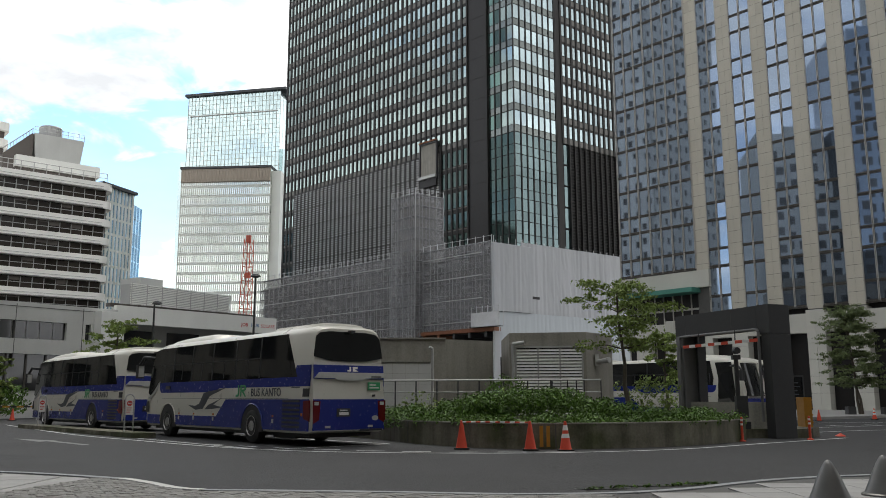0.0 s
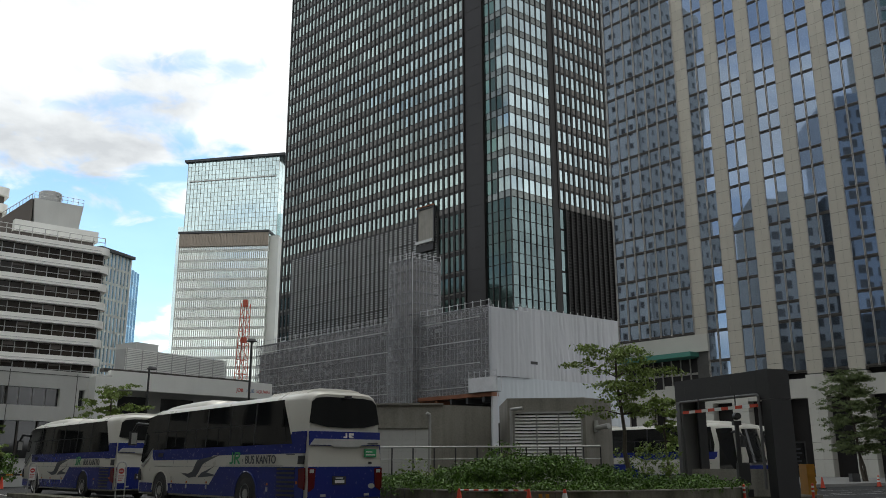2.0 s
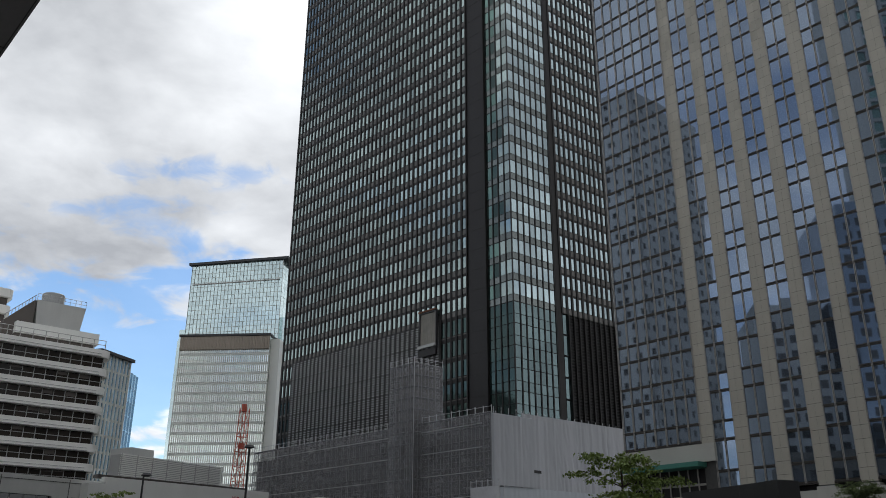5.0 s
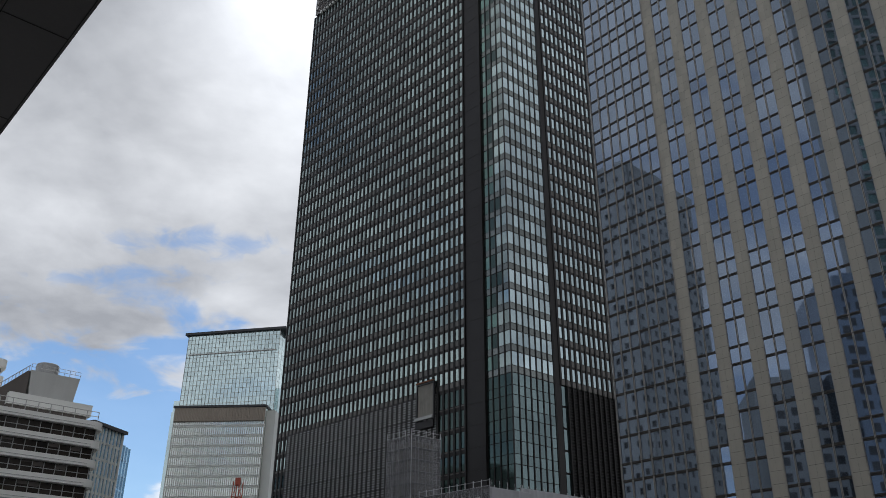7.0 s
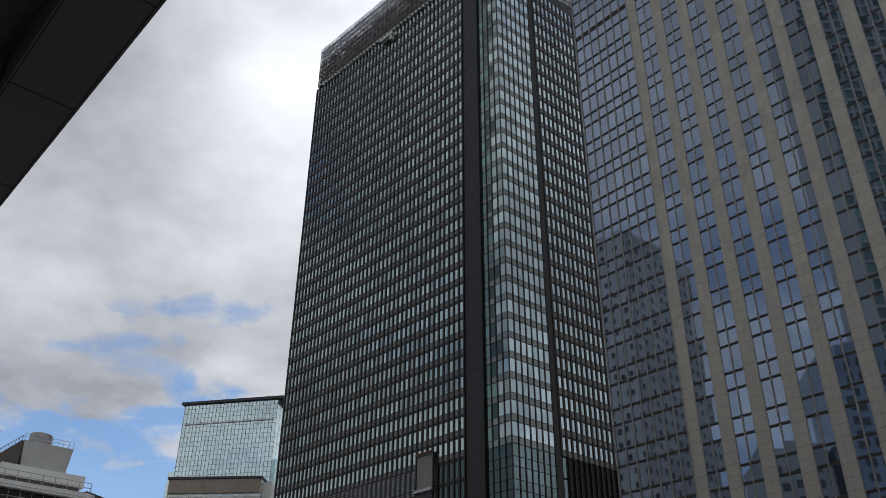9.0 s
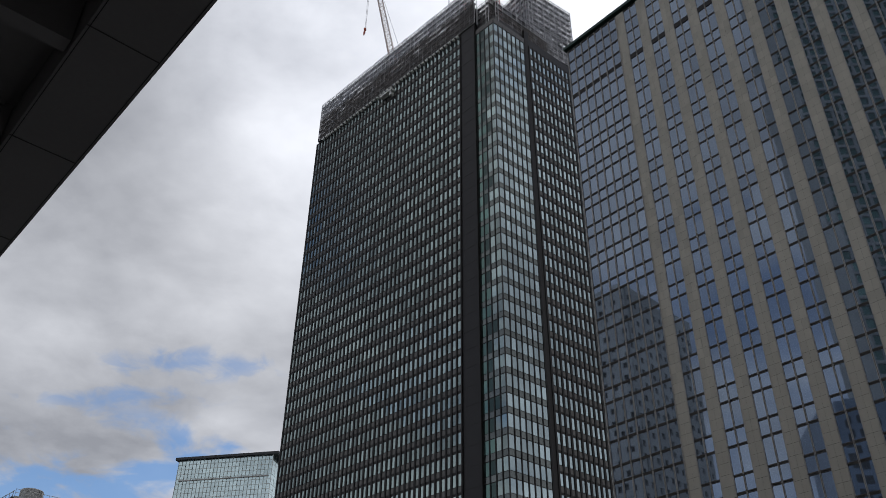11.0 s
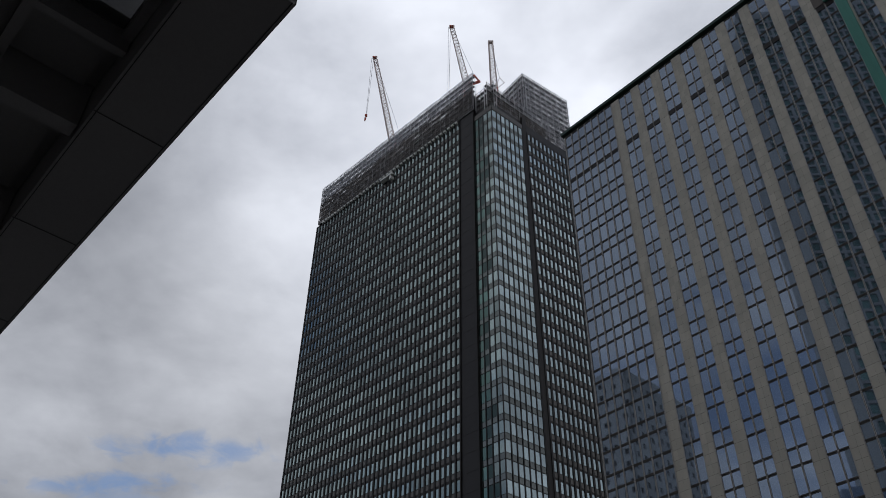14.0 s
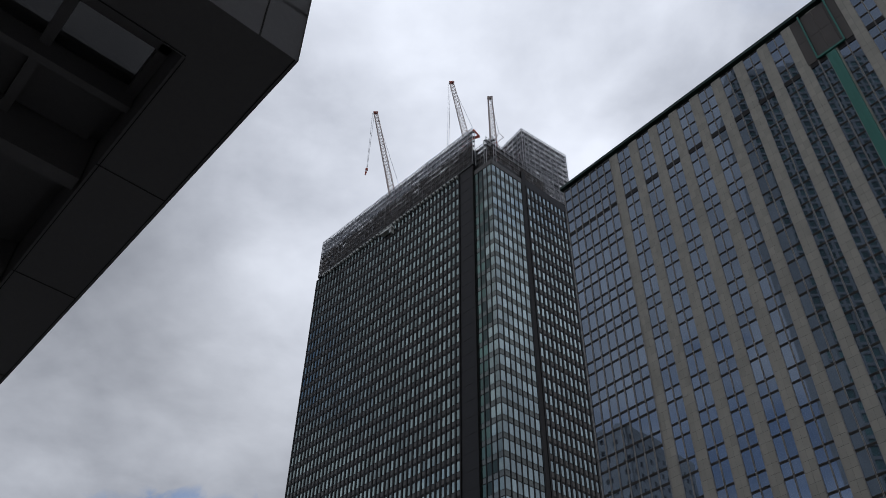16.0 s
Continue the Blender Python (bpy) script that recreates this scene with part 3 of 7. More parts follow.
def corner_side(m, count, pitch, dim):
    gl, dk, teal, sp, mul, ln = Pieces(), Pieces(), Pieces(), Pieces(), Pieces(), Pieces()
    rng = random.Random(5)
    for r in range(30):
        z = BASE_Z + r * FLOOR
        for c in range(count):
            x0, x1 = c * pitch + 0.06, (c + 1) * pitch - 0.06
            chance = rng.random()
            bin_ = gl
            # dim side: columns tinted teal, dark or bright to stand for their reflections
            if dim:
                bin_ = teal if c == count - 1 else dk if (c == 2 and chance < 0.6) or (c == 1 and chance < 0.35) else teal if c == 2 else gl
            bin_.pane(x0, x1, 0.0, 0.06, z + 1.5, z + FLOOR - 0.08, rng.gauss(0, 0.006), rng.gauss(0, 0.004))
            sp.box(x0, x1, 0.0, 0.05, z + 0.1, z + 1.42)
        ln.box(0, count * pitch, 0.0, 0.12, z - 0.06, z + 0.08)
        ln.box(0, count * pitch, 0.0, 0.10, z + 1.42, z + 1.5)
    low = Pieces()
    for r in range(9):
        z = BASE_Z - (r + 1) * FLOOR
        for c in range(count):
            x0, x1 = c * pitch + 0.06, (c + 1) * pitch - 0.06
            for a, b in ((0.1, 1.9), (2.0, FLOOR - 0.02)):
                low.box(x0, x1, 0.0, 0.05, z + a, z + b)
        ln.box(0, count * pitch, 0.0, 0.1, z + 1.9, z + 2.0)
        ln.box(0, count * pitch, 0.0, 0.1, z - 0.02, z + 0.1)
    for c in range(0 if dim else 1, count + 1):
        mul.box(c * pitch - 0.12, c * pitch + 0.12, -0.02, 0.20, 6, 184.2)
    part("corner_panes", gl, TOWER_GLASS if dim else TOWER_GLASS_B, tower, "corner glass with its sky reflection put into the tint", m=m, kind="stuff")
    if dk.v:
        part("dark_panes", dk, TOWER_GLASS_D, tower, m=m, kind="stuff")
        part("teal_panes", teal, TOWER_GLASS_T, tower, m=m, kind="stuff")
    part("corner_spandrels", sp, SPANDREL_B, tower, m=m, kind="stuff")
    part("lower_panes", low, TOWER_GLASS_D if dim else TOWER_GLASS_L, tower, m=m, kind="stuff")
    part("mullions", mul, BLACK_FIN, tower, m=m, kind="stuff")
    part("transoms", ln, BLACK_FIN, tower, m=m, kind="stuff")
    part("parapet", boxes((0, count * pitch, -0.1, 0.2, 183.4, 185.2)), SPANDREL, tower, m=m)


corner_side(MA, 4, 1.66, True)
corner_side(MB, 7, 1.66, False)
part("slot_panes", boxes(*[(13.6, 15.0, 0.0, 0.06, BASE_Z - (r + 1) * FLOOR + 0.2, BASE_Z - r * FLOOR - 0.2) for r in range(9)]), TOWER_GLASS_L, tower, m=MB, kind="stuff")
part("dark_slot", boxes((11.9, 13.4, -0.6, 0.1, 5, 189.0)), BLACK_FIN, tower, m=MB)
field("right", MB, 13.5, 1.6, 20, 30, BASE_Z, 2.62, 0.5, TOWER_GLASS_B, SPANDREL, 1.4, beam=0.3)
lv = Pieces()
for c in range(1, 19):
    x = 13.5 + c * 1.6
    part("louvre_fin", boxes((x - 0.14, x + 0.14, -0.05, 0.5, BASE_Z - 9 * FLOOR, BASE_Z)), BLACK_FIN, tower, m=MB)
for r in range(9 * 7):
    z = BASE_Z - (r + 1) * FLOOR / 7
    lv.box(15.2, 44.0, 0.02, 0.22, z + 0.1, z + 0.34)
part("louvre_slats", lv, BLACK_METAL, tower, "dark horizontal louvre slats", m=MB, kind="stuff")

# hoist bay in the left face
bay = thing("hoist_bay", "grey open hoist bay with a dark frame on the tower face", "hoist bay")
part("bay_frame", boxes((20.9, 21.12, 0.3, 0.9, 46.5, 54.6), (26.0, 26.2, 0.3, 0.9, 46.5, 54.6), (21.12, 26.0, 0.3, 0.9, 54.3, 54.6)), DARK_STEEL, bay, m=MA)
part("back_panel", boxes((21.15, 25.97, 0.3, 0.6, 47.5, 54.28)), CONCRETE, bay, "dull grey inner panel", m=MA)
part("ledge", boxes((20.9, 26.25, 0.92, 1.3, 46.7, 47.3)), STEEL, bay, m=MA)
part("head_rail", boxes((20.9, 26.25, 0.5, 1.1, 54.62, 54.9)), RUST, bay, m=MA)
part("shade_void", boxes((21.15, 26.0, 0.3, 0.8, 45.0, 46.5)), BLACK_METAL, bay, m=MA)


# ---- scaffolding ----
def scaffold(parent, m, x0, x1, z0, z1, y, bay_w, lift, net, pole=0.06, brace=True, sheet_gap=0.0, clutter=0):
    """Poles, ledgers, decks and braces of a scaffold face, with its net."""
    std, led, deck = Pieces(), Pieces(), Pieces()
    n = max(1, round((x1 - x0) / bay_w))
    w = (x1 - x0) / n
    for i in range(n + 1):
        x = x0 + i * w
        for yy in (y, y - 1.0):
            std.box(x - pole, x + pole, yy - pole, yy + pole, z0, z1 + (1.1 if yy == y else 0.2))
    rows = max(1, int((z1 - z0) / lift))
    for r in range(rows + 1):
        z = z0 + r * (z1 - z0) / rows
        led.box(x0, x1, y - pole, y + pole, z - pole, z + pole)
        led.box(x0, x1, y - pole, y + pole, z + 0.85, z + 0.85 + pole)
        deck.box(x0, x1, y - 0.95, y - 0.15, z - 0.10, z - 0.02)
        if brace and r < rows:
            for i in range(r % 2, n, 2):
                a, b = x0 + i * w, x0 + (i + 1) * w
                led.tube((a, y, z), (b, y, z + (z1 - z0) / rows), pole * 0.7, sides=4)
                led.tube((b, y, z), (a, y, z + (z1 - z0) / rows), pole * 0.7, sides=4)
    if clutter:
        rng = random.Random(clutter)
        for i in range(int((x1 - x0) * (z1 - z0) / 7)):
            x, z = rng.uniform(x0, x1 - 1.5), rng.uniform(z0, z1)
            led.box(x, x + rng.uniform(0.5, 1.8), y - 0.8, y - 0.6, z, z + rng.uniform(0.15, 0.7))
    part("standards", std, SCAFFOLD_TUBE, parent, m=m, kind="stuff")
    part("ledgers", led, SCAFFOLD_TUBE, parent, m=m, kind="stuff")
    part("decks", deck, DARK_STEEL, parent, m=m, kind="stuff")
    if net:
        part("net", boxes((x0, x1, y + 0.10, y + 0.12, z0, z1)), net, parent, "dusty mesh sheeting", m=m)


PC = (7.87, 134.8)
MPA, MPB = facing(PC, (-0.697, 0.717), (-0.717, -0.697)), facing(PC, (0.79, 0.61), (0.61, -0.79))
podium = thing("podium_block", "concrete podium of the tower behind scaffolding", "building")
pb = Pieces()
pin = (PC[0] + 0.3, PC[1] + 3.0)
pl = (pin[0] - 0.697 * 68, pin[1] + 0.717 * 68)
pr = (pin[0] + 0.79 * 32, pin[1] + 0.61 * 32)
pb.slab([pl, pin, pr, (pr[0] - 0.697 * 68, pr[1] + 0.717 * 68)], 12.0, 24.6)
part("podium_wall", pb, PODIUM_GREY, podium)
part("podium_base", boxes((4, 66, -14, -10, 0, 11.5)), BLACK_METAL, podium, m=MPA)
sc = thing("scaffold", "steel scaffold with grey mesh sheeting around the podium", "scaffold")
scaffold(sc, MPA, 0.0, 68.0, 12.0, 26.2, 0.0, 1.8, 1.85, NET_GREY, 0.05, clutter=3)
for r in range(4):
    part("strip_light_rail", boxes((2, 66, 0.14, 0.2, 13.4 + r * 3.7, 13.52 + r * 3.7)), STEEL, sc, m=MPA)
tarp = thing("sheeted_wall", "smooth pale grey sheeted wall of the podium", "sheeting")


def hung_sheet(x0, x1, z0, z1, y, fold, seed):
    """Sheeting hung in shallow pleats, laced to rails at each lift."""
    rng, p = random.Random(seed), Pieces()
    cols = int((x1 - x0) / 0.45)
    rows = max(2, int((z1 - z0) / 1.8))
    off = [rng.uniform(-1, 1) for _ in range(cols + 1)]
    grid = []
    for r in range(rows + 1):
        z = z0 + (z1 - z0) * r / rows
        grid.append([(x0 + (x1 - x0) * c / cols, y + fold * (off[c] + (0.9 if c % 4 == 0 else 0.0) + rng.uniform(-0.5, 0.5)), z) for c in range(cols + 1)])
    p.v = [q for row in grid for q in row]
    n = cols + 1
    p.f = [(r * n + c, r * n + c + 1, (r + 1) * n + c + 1, (r + 1) * n + c) for r in range(rows) for c in range(cols)]
    k = len(p.v)
    p.v += [(x, yy - 0.15, z) for x, yy, z in p.v]
    p.f += [tuple(k + q for q in f[::-1]) for f in p.f]
    return p


part("sheet_face", hung_sheet(0.0, 8.3, 14.9, 25.8, 0.5, 0.05, 1), SHEET, tarp, m=MPB)
part("sheet_face", hung_sheet(6.4, 33.0, 14.9, 26.6, 0.0, 0.06, 2), SHEET, tarp, m=MPB)
part("sheet_skirt", hung_sheet(0.0, 33.0, 7.6, 14.85, 0.25, 0.025, 3), SKIRT, tarp, "smooth bluish sheet skirt", m=MPB)
part("sheet_return", boxes((8.3, 8.36, -0.2, 0.5, 15.0, 25.7), (-0.05, 0.0, -0.3, 0.5, 14.9, 25.8)), SHEET, tarp, m=MPB)
part("sheet_rail", boxes((0.0, 8.3, 0.35, 0.42, 25.82, 25.9), *[(0.1 + i * 1.6, 0.16 + i * 1.6, 0.3, 0.36, 25.8, 27.0) for i in range(5)], *[(6.5 + i * 1.75, 6.58 + i * 1.75, -0.1, -0.02, 26.5, 27.0) for i in range(16)]), SCAFFOLD_TUBE, tarp, m=MPB)
part("side_fin", boxes((0.0, 1.1, 0.06, 0.5, 3.6, 24.0)), SHEET, tarp, m=MPB)
part("vent_slot", boxes((8.5, 10.3, 0.05, 0.14, 17.3, 17.75)), BLACK_METAL, tarp, "dark slot in the sheeting", m=MPB)
frame_steel = thing("steel_deck", "rust-red primed steel beams under the scaffold", "steel beam")
part("beam", boxes((-0.6, 17.0, -1.2, 0.4, 11.7, 12.3)), RUST, frame_steel, m=MPA)
for i in range(5):
    part("cross_beam", boxes((1.0 + i * 3.6, 1.5 + i * 3.6, -7.0, 0.3, 10.8, 11.65)), RUST if i > 2 else DARK_STEEL, frame_steel, m=MPA)
for i in range(3):
    part("column", boxes((1.2 + i * 5.4, 1.9 + i * 5.4, -3.0, -2.3, 0.0, 10.4)), DARK_STEEL, frame_steel, m=MPA)
guard = thing("guard_panel", "white mesh guard panel at the scaffold corner", "guard rail")
scaffold(guard, MPA, -2.2, 3.8, 12.4, 14.6, 0.9, 1.2, 1.2, NET_WHITE, 0.05)

HC_ = (-4.77, 145.4)
MHA, MHB = facing(HC_, (-0.697, 0.717), (-0.717, -0.697)), facing(HC_, (0.79, 0.61), (0.61, -0.79))
shaft = thing("hoist_scaffold", "tall netted scaffold shaft standing against the podium", "scaffold")
scaffold(shaft, MHA, 0.0, 6.3, 9.0, 36.6, 0.0, 1.55, 1.85, NET_GREY, 0.05)
scaffold(shaft, MHB, 0.0, 6.2, 9.0, 36.6, 0.0, 1.55, 1.85, NET_GREY, 0.05)
part("shaft_core", boxes((0.8, 5.8, -6, -1.6, 9.0, 36.0)), CONCRETE, shaft, m=MHA)

# crown scaffolding above the glass
crown = thing("crown_scaffold", "dark netted scaffold crown on the tower roof", "scaffold")
scaffold(crown, MA, S0 - 6.0, 77.6, 188.2, 203.2, 0.6, 1.9, 1.9, None, 0.07, clutter=11)
scaffold(crown, MB, 0.0, 26.0, 185.6, 196.0, -1.8, 1.9, 1.9, None, 0.07, clutter=12)
scaffold(crown, MA, 0.5, S0 - 5.0, 185.6, 196.5, -1.8, 1.9, 1.9, None, 0.07, clutter=13)
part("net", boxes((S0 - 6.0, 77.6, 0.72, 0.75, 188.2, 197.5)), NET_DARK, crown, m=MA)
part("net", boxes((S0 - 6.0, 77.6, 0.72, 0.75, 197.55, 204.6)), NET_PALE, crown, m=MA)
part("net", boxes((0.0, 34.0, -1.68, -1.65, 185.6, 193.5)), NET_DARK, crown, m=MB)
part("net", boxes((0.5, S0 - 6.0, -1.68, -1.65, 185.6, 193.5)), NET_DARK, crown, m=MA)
ins = Pieces()
ins.box(S0 - 5, 76.0, -30.0, -1.6, 187.7, 196.5)
part("plant_deck", ins, DARK_STEEL, crown, m=MA)
part("far_end_net", boxes((77.6, 77.7, -12.0, 0.7, 188.0, 203.5)), NET_DARK, crown, m=MA)
ledge = Pieces()
ledge.box(40.0, 45.5, 0.2, 1.6, 185.2, 185.9)
ledge.box(40.5, 41.2, 0.2, 1.4, 183.6, 185.2)
part("work_ledge", ledge, PALE_FRAME, crown, "pale work ledge below the crown", m=MA)
PN = (24.9, 169.7)
MNA, MNB = facing(PN, (-0.577, 0.817), (-0.817, -0.577)), facing(PN, (0.817, 0.577), (0.577, -0.817))
pent = thing("penthouse_frame", "open steel roof frame wrapped in pale netting", "scaffold")
for mm, ln in ((MNB, 18.6), (MNA, 18.0)):
    scaffold(pent, mm, 0.0, ln, 189.0, 213.2, 0.0, 2.4, 2.2, NET_PALE, 0.10)
    part("braced_frame", boxes(*[(i * 3.0, i * 3.0 + 0.4, -3.0, -2.6, 188, 212.5) for i in range(6)], *[(0, ln, -3.0, -2.6, 190 + 4.4 * r, 190.5 + 4.4 * r) for r in range(6)]), DARK_STEEL, pent, m=mm)


for mm, ln in ((MNB, 18.6), (MNA, 18.0)):
    br = Pieces()
    rng = random.Random(17)
    for i in range(6):
        for r in range(5):
            a, b, z = i * ln / 6, (i + 1) * ln / 6, 190.2 + r * 4.4
            if rng.random() < 0.75:
                br.tube((a, -1.3, z), (b, -1.3, z + 4.4), 0.2, sides=4)
            if rng.random() < 0.4:
                br.box(a + 0.4, b - 0.5, -1.5, -1.3, z + 0.6, z + 2.4)
    part("diagonal_braces", br, DARK_STEEL, pent, m=mm, kind="stuff")
# brackets and loose gear along the foot of the crown
br = Pieces()
rng = random.Random(18)
for i in range(40):
    x = S0 + 0.4 + i * COL
    br.box(x, x + 0.7, 0.2, 0.9, 187.2 + rng.uniform(-0.1, 0.1), 187.9)
part("edge_brackets", br, PALE_FRAME, crown, "pale edge brackets", m=MA, kind="stuff")
loose = Pieces()
for i in range(130):
    x, z = rng.uniform(S0, 76), rng.uniform(190, 203)
    w, h = rng.uniform(0.6, 3.0), rng.uniform(0.3, 1.4)
    loose.box(x, x + w, -1.0, -0.6, z, z + h)
for i in range(70):
    x, z = rng.uniform(S0, 76), rng.uniform(196, 203)
    loose.tube((x, 0.2, z), (x + rng.uniform(-2.5, 2.5), -0.3, z + rng.uniform(1.0, 3.5)), 0.12, sides=4)
part("loose_gear", loose, DARK_STEEL, crown, m=MA, kind="stuff")


# ---- cranes ----
def lattice(p, a, b, w0, w1, seg, r):
    """A four-chord lattice from a to b."""
    a, b = Vector(a), Vector(b)
    d = (b - a).normalized()
    u = d.cross(Vector((0.3, 1, 0.1))).normalized()
    t = d.cross(u)
    n = max(2, int((b - a).length / seg))
    rings = []
    for i in range(n + 1):
        c, w = a.lerp(b, i / n), (w0 + (w1 - w0) * i / n) / 2
        rings.append([c + w * (s * u + q * t) for s, q in ((1, 1), (-1, 1), (-1, -1), (1, -1))])
    for i in range(n):
        for k in range(4):
            p.tube(rings[i][k], rings[i + 1][k], r, sides=4)
            p.tube(rings[i][k], rings[i + 1][(k + 1) % 4], r * 0.7, sides=4)
            p.tube(rings[i][k], rings[i][(k + 1) % 4], r * 0.7, sides=4)


def tower_crane(mast_base, pivot, tip, hook_z, boom_paint, label, red_base=True):
    crane = thing("tower_crane", label, "crane", "cranes on the tower roof")
    p = Pieces()
    lattice(p, mast_base, pivot, 2.4, 2.4, 2.4, 0.14)
    part("mast", p, CRANE_RED, crane)
    p = Pieces()
    lattice(p, pivot, tip, 2.0, 1.3, 1.9, 0.11)
    part("boom", p, boom_paint, crane)
    p = Pieces()
    d = Vector(tip) - Vector(pivot)
    side = Vector((-d.x, -d.y, 0)).normalized() if Vector((d.x, d.y, 0)).length > 0.1 else Vector((1, 0, 0))
    top = Vector(pivot) + side * 2.4 + Vector((0, 0, 4.0))
    for q in (Vector(pivot) + side * 4.2, Vector(pivot) - side * 0.5):
        p.tube(q, top, 0.32 if red_base else 0.1, sides=5)
    p.tube(Vector(pivot), Vector(pivot) + side * 4.4, 0.5 if red_base else 0.1, sides=5)
    part("back_frame", p, CRANE_RED if red_base else CRANE_PALE, crane)
    part("pendant_line", _rod(top, Vector(tip), 0.05), DARK_STEEL, crane)
    part("tip_head", boxes((tip[0] - 0.9, tip[0] + 0.9, tip[1] - 0.5, tip[1] + 0.5, tip[2] - 0.3, tip[2] + 0.4)), CRANE_RED if red_base else CRANE_PALE, crane)
    if hook_z:
        h = (tip[0] - 1.2, tip[1], hook_z)
        part("hoist_line", _rod((tip[0] - 1.2, tip[1], tip[2]), h, 0.05), DARK_STEEL, crane)
        part("hoist_line", _rod((tip[0] - 0.5, tip[1], tip[2]), (h[0] + 0.2, h[1], h[2]), 0.05), DARK_STEEL, crane)
        hk = Pieces()
        hk.box(h[0] - 0.4, h[0] + 0.45, h[1] - 0.3, h[1] + 0.3, h[2] - 0.9, h[2])
        hk.tube((h[0], h[1], h[2] - 0.9), (h[0] - 0.1, h[1], h[2] - 1.9), 0.12, 0.12)
        hk.tube((h[0] - 0.1, h[1], h[2] - 1.8), (h[0] - 0.3, h[1], h[2] - 3.4), 0.4, 0.2)
        part("hook_block", hk, CRANE_RED, crane, "red hook block")
    return crane


def _rod(a, b, r):
    p = Pieces()
    p.tube(a, b, r, sides=4)
    return p


def polar(az, el, dist):
    """A place by its bearing, height angle and plan distance from the camera's spot."""
    return (dist * math.sin(radians(az)), dist * math.cos(radians(az)), EYE[2] + dist * math.tan(radians(el)))


x, y, z = polar(-4.7, 46.6, 203)
tower_crane((x, y, 190), (x, y, z), polar(-7.22, 52.1, 206), polar(-7.4, 48.4, 206)[2], CRANE_PALE, "luffing tower crane with red and white lattice boom on the roof")
x, y, z = polar(2.6, 50.6, 176)
tower_crane((x, y, 188), (x, y, z), polar(0.98, 54.35, 178), polar(0.9, 47.5, 178)[2], CRANE_PALE, "luffing tower crane with a red machinery frame on the roof")
x, y, z = polar(5.4, 50.2, 172)
tower_crane((x, y, 188), (x, y, z), polar(5.22, 53.3, 172.5), 0, CRANE_PALE, "slim pale lattice crane boom above the tower corner", False)
x, y, z = polar(-13.2, 5.3, 98)
red = thing("crawler_crane", "red lattice crane boom rising behind the low building", "crane")
p = Pieces()
lattice(p, (x, y, 0.0), polar(-13.0, 10.35, 98), 1.35, 0.75, 1.5, 0.05)
part("boom", p, CRANE_RED, red)
tx, ty, tz = polar(-13.0, 10.3, 98)
part("boom_head", boxes((tx - 0.3, tx + 0.2, ty - 0.25, ty + 0.25, tz - 0.3, tz + 0.5)), CRANE_RED, red)
part("winch_block", boxes((tx - 0.3, tx + 0.25, ty - 0.3, ty + 0.3, tz - 4.4, tz - 3.8)), CRANE_RED, red)


# ---- stone and glass building ----
RO, R_DIR, R_OUT = (19.4, 91.3), (0.652, -0.758), (-0.758, -0.652)
MR = facing(RO, R_DIR, R_OUT)
stone = thing("stone_office_building", "office building with pale stone piers and blue-grey glass", "building")
R_TOP, R_FL, R_P0, R_PITCH, R_PIER = 101.0, 4.65, 9.25, 3.685, 1.38
R_ROWS, R_Z0 = 18, 13.9
N_PIER = 17
R_LEN = R_P0 + N_PIER * R_PITCH
part("core", boxes((0.3, R_LEN, -30, -0.6, 0, R_TOP - 0.6)), BLACK_METAL, stone, m=MR)
frames, sill, panes, near_panes = Pieces(), Pieces(), Pieces(), []
tilt = random.Random(41)
for r in range(-1, R_ROWS + 1):
    z = R_Z0 + r * R_FL
    top = min(z + R_FL, R_TOP - 1.0)
    rows = ((z + 0.16, z + 1.60), (z + 1.82, z + R_FL - 0.16)) if r < 16 else ((z + 0.16, z + 2.2), (z + 2.4, z + R_FL - 0.16))
    for x0, n, w in [(0.0, 7, R_P0 / 7)] + [(R_P0 + k * R_PITCH + R_PIER, 2, (R_PITCH - R_PIER) / 2) for k in range(N_PIER)]:
        if x0 == 0.0 and r < 0:
            continue
        for a, b in rows:
            if b > R_TOP - 0.8:
                continue
            for c in range(n):
                q = (x0 + c * w + 0.07, x0 + (c + 1) * w - 0.07, -0.04 if x0 else 0.0, 0.0 if x0 else 0.04, a, b, tilt.gauss(0, 0.0035), tilt.gauss(0, 0.0025))
                if 0 <= r < 8 and x0 < 30:
                    near_panes.append(q)
                else:
                    panes.pane(*q)
        yb, yf = (-0.12, 0.02) if x0 else (-0.1, 0.10)
        for c in range(n + 1):
            for e in (-0.075, 0.025):
                frames.box(x0 + c * w + e, x0 + c * w + e + 0.05, yb, yf + 0.06, z, top)
            sill.box(x0 + c * w - 0.025, x0 + c * w + 0.025, yb, yf, z, top)
        for a in (z - 0.13, rows[0][1] + 0.02):
            sill.box(x0, x0 + n * w, yb, yf, a, a + 0.11)
            sill.box(x0, x0 + n * w, yb, yf + 0.05, a + 0.14, a + 0.26)
part("window_panes", panes, RB_GLASS, stone, m=MR, kind="stuff")
part("mullions", frames, FRAME_GREY, stone, m=MR, kind="stuff")
part("transoms", sill, FRAME_BROWN, stone, m=MR, kind="stuff")
part("plant_slot", boxes((0.0, R_P0, -0.1, 0.07, 90.1, 90.9), (R_P0, R_LEN, -0.1, 0.08, 90.1, 90.9)), BLACK_METAL, stone, "dark recessed slot below the top floors", m=MR)
pier_blocks, far_blocks = [], Pieces()
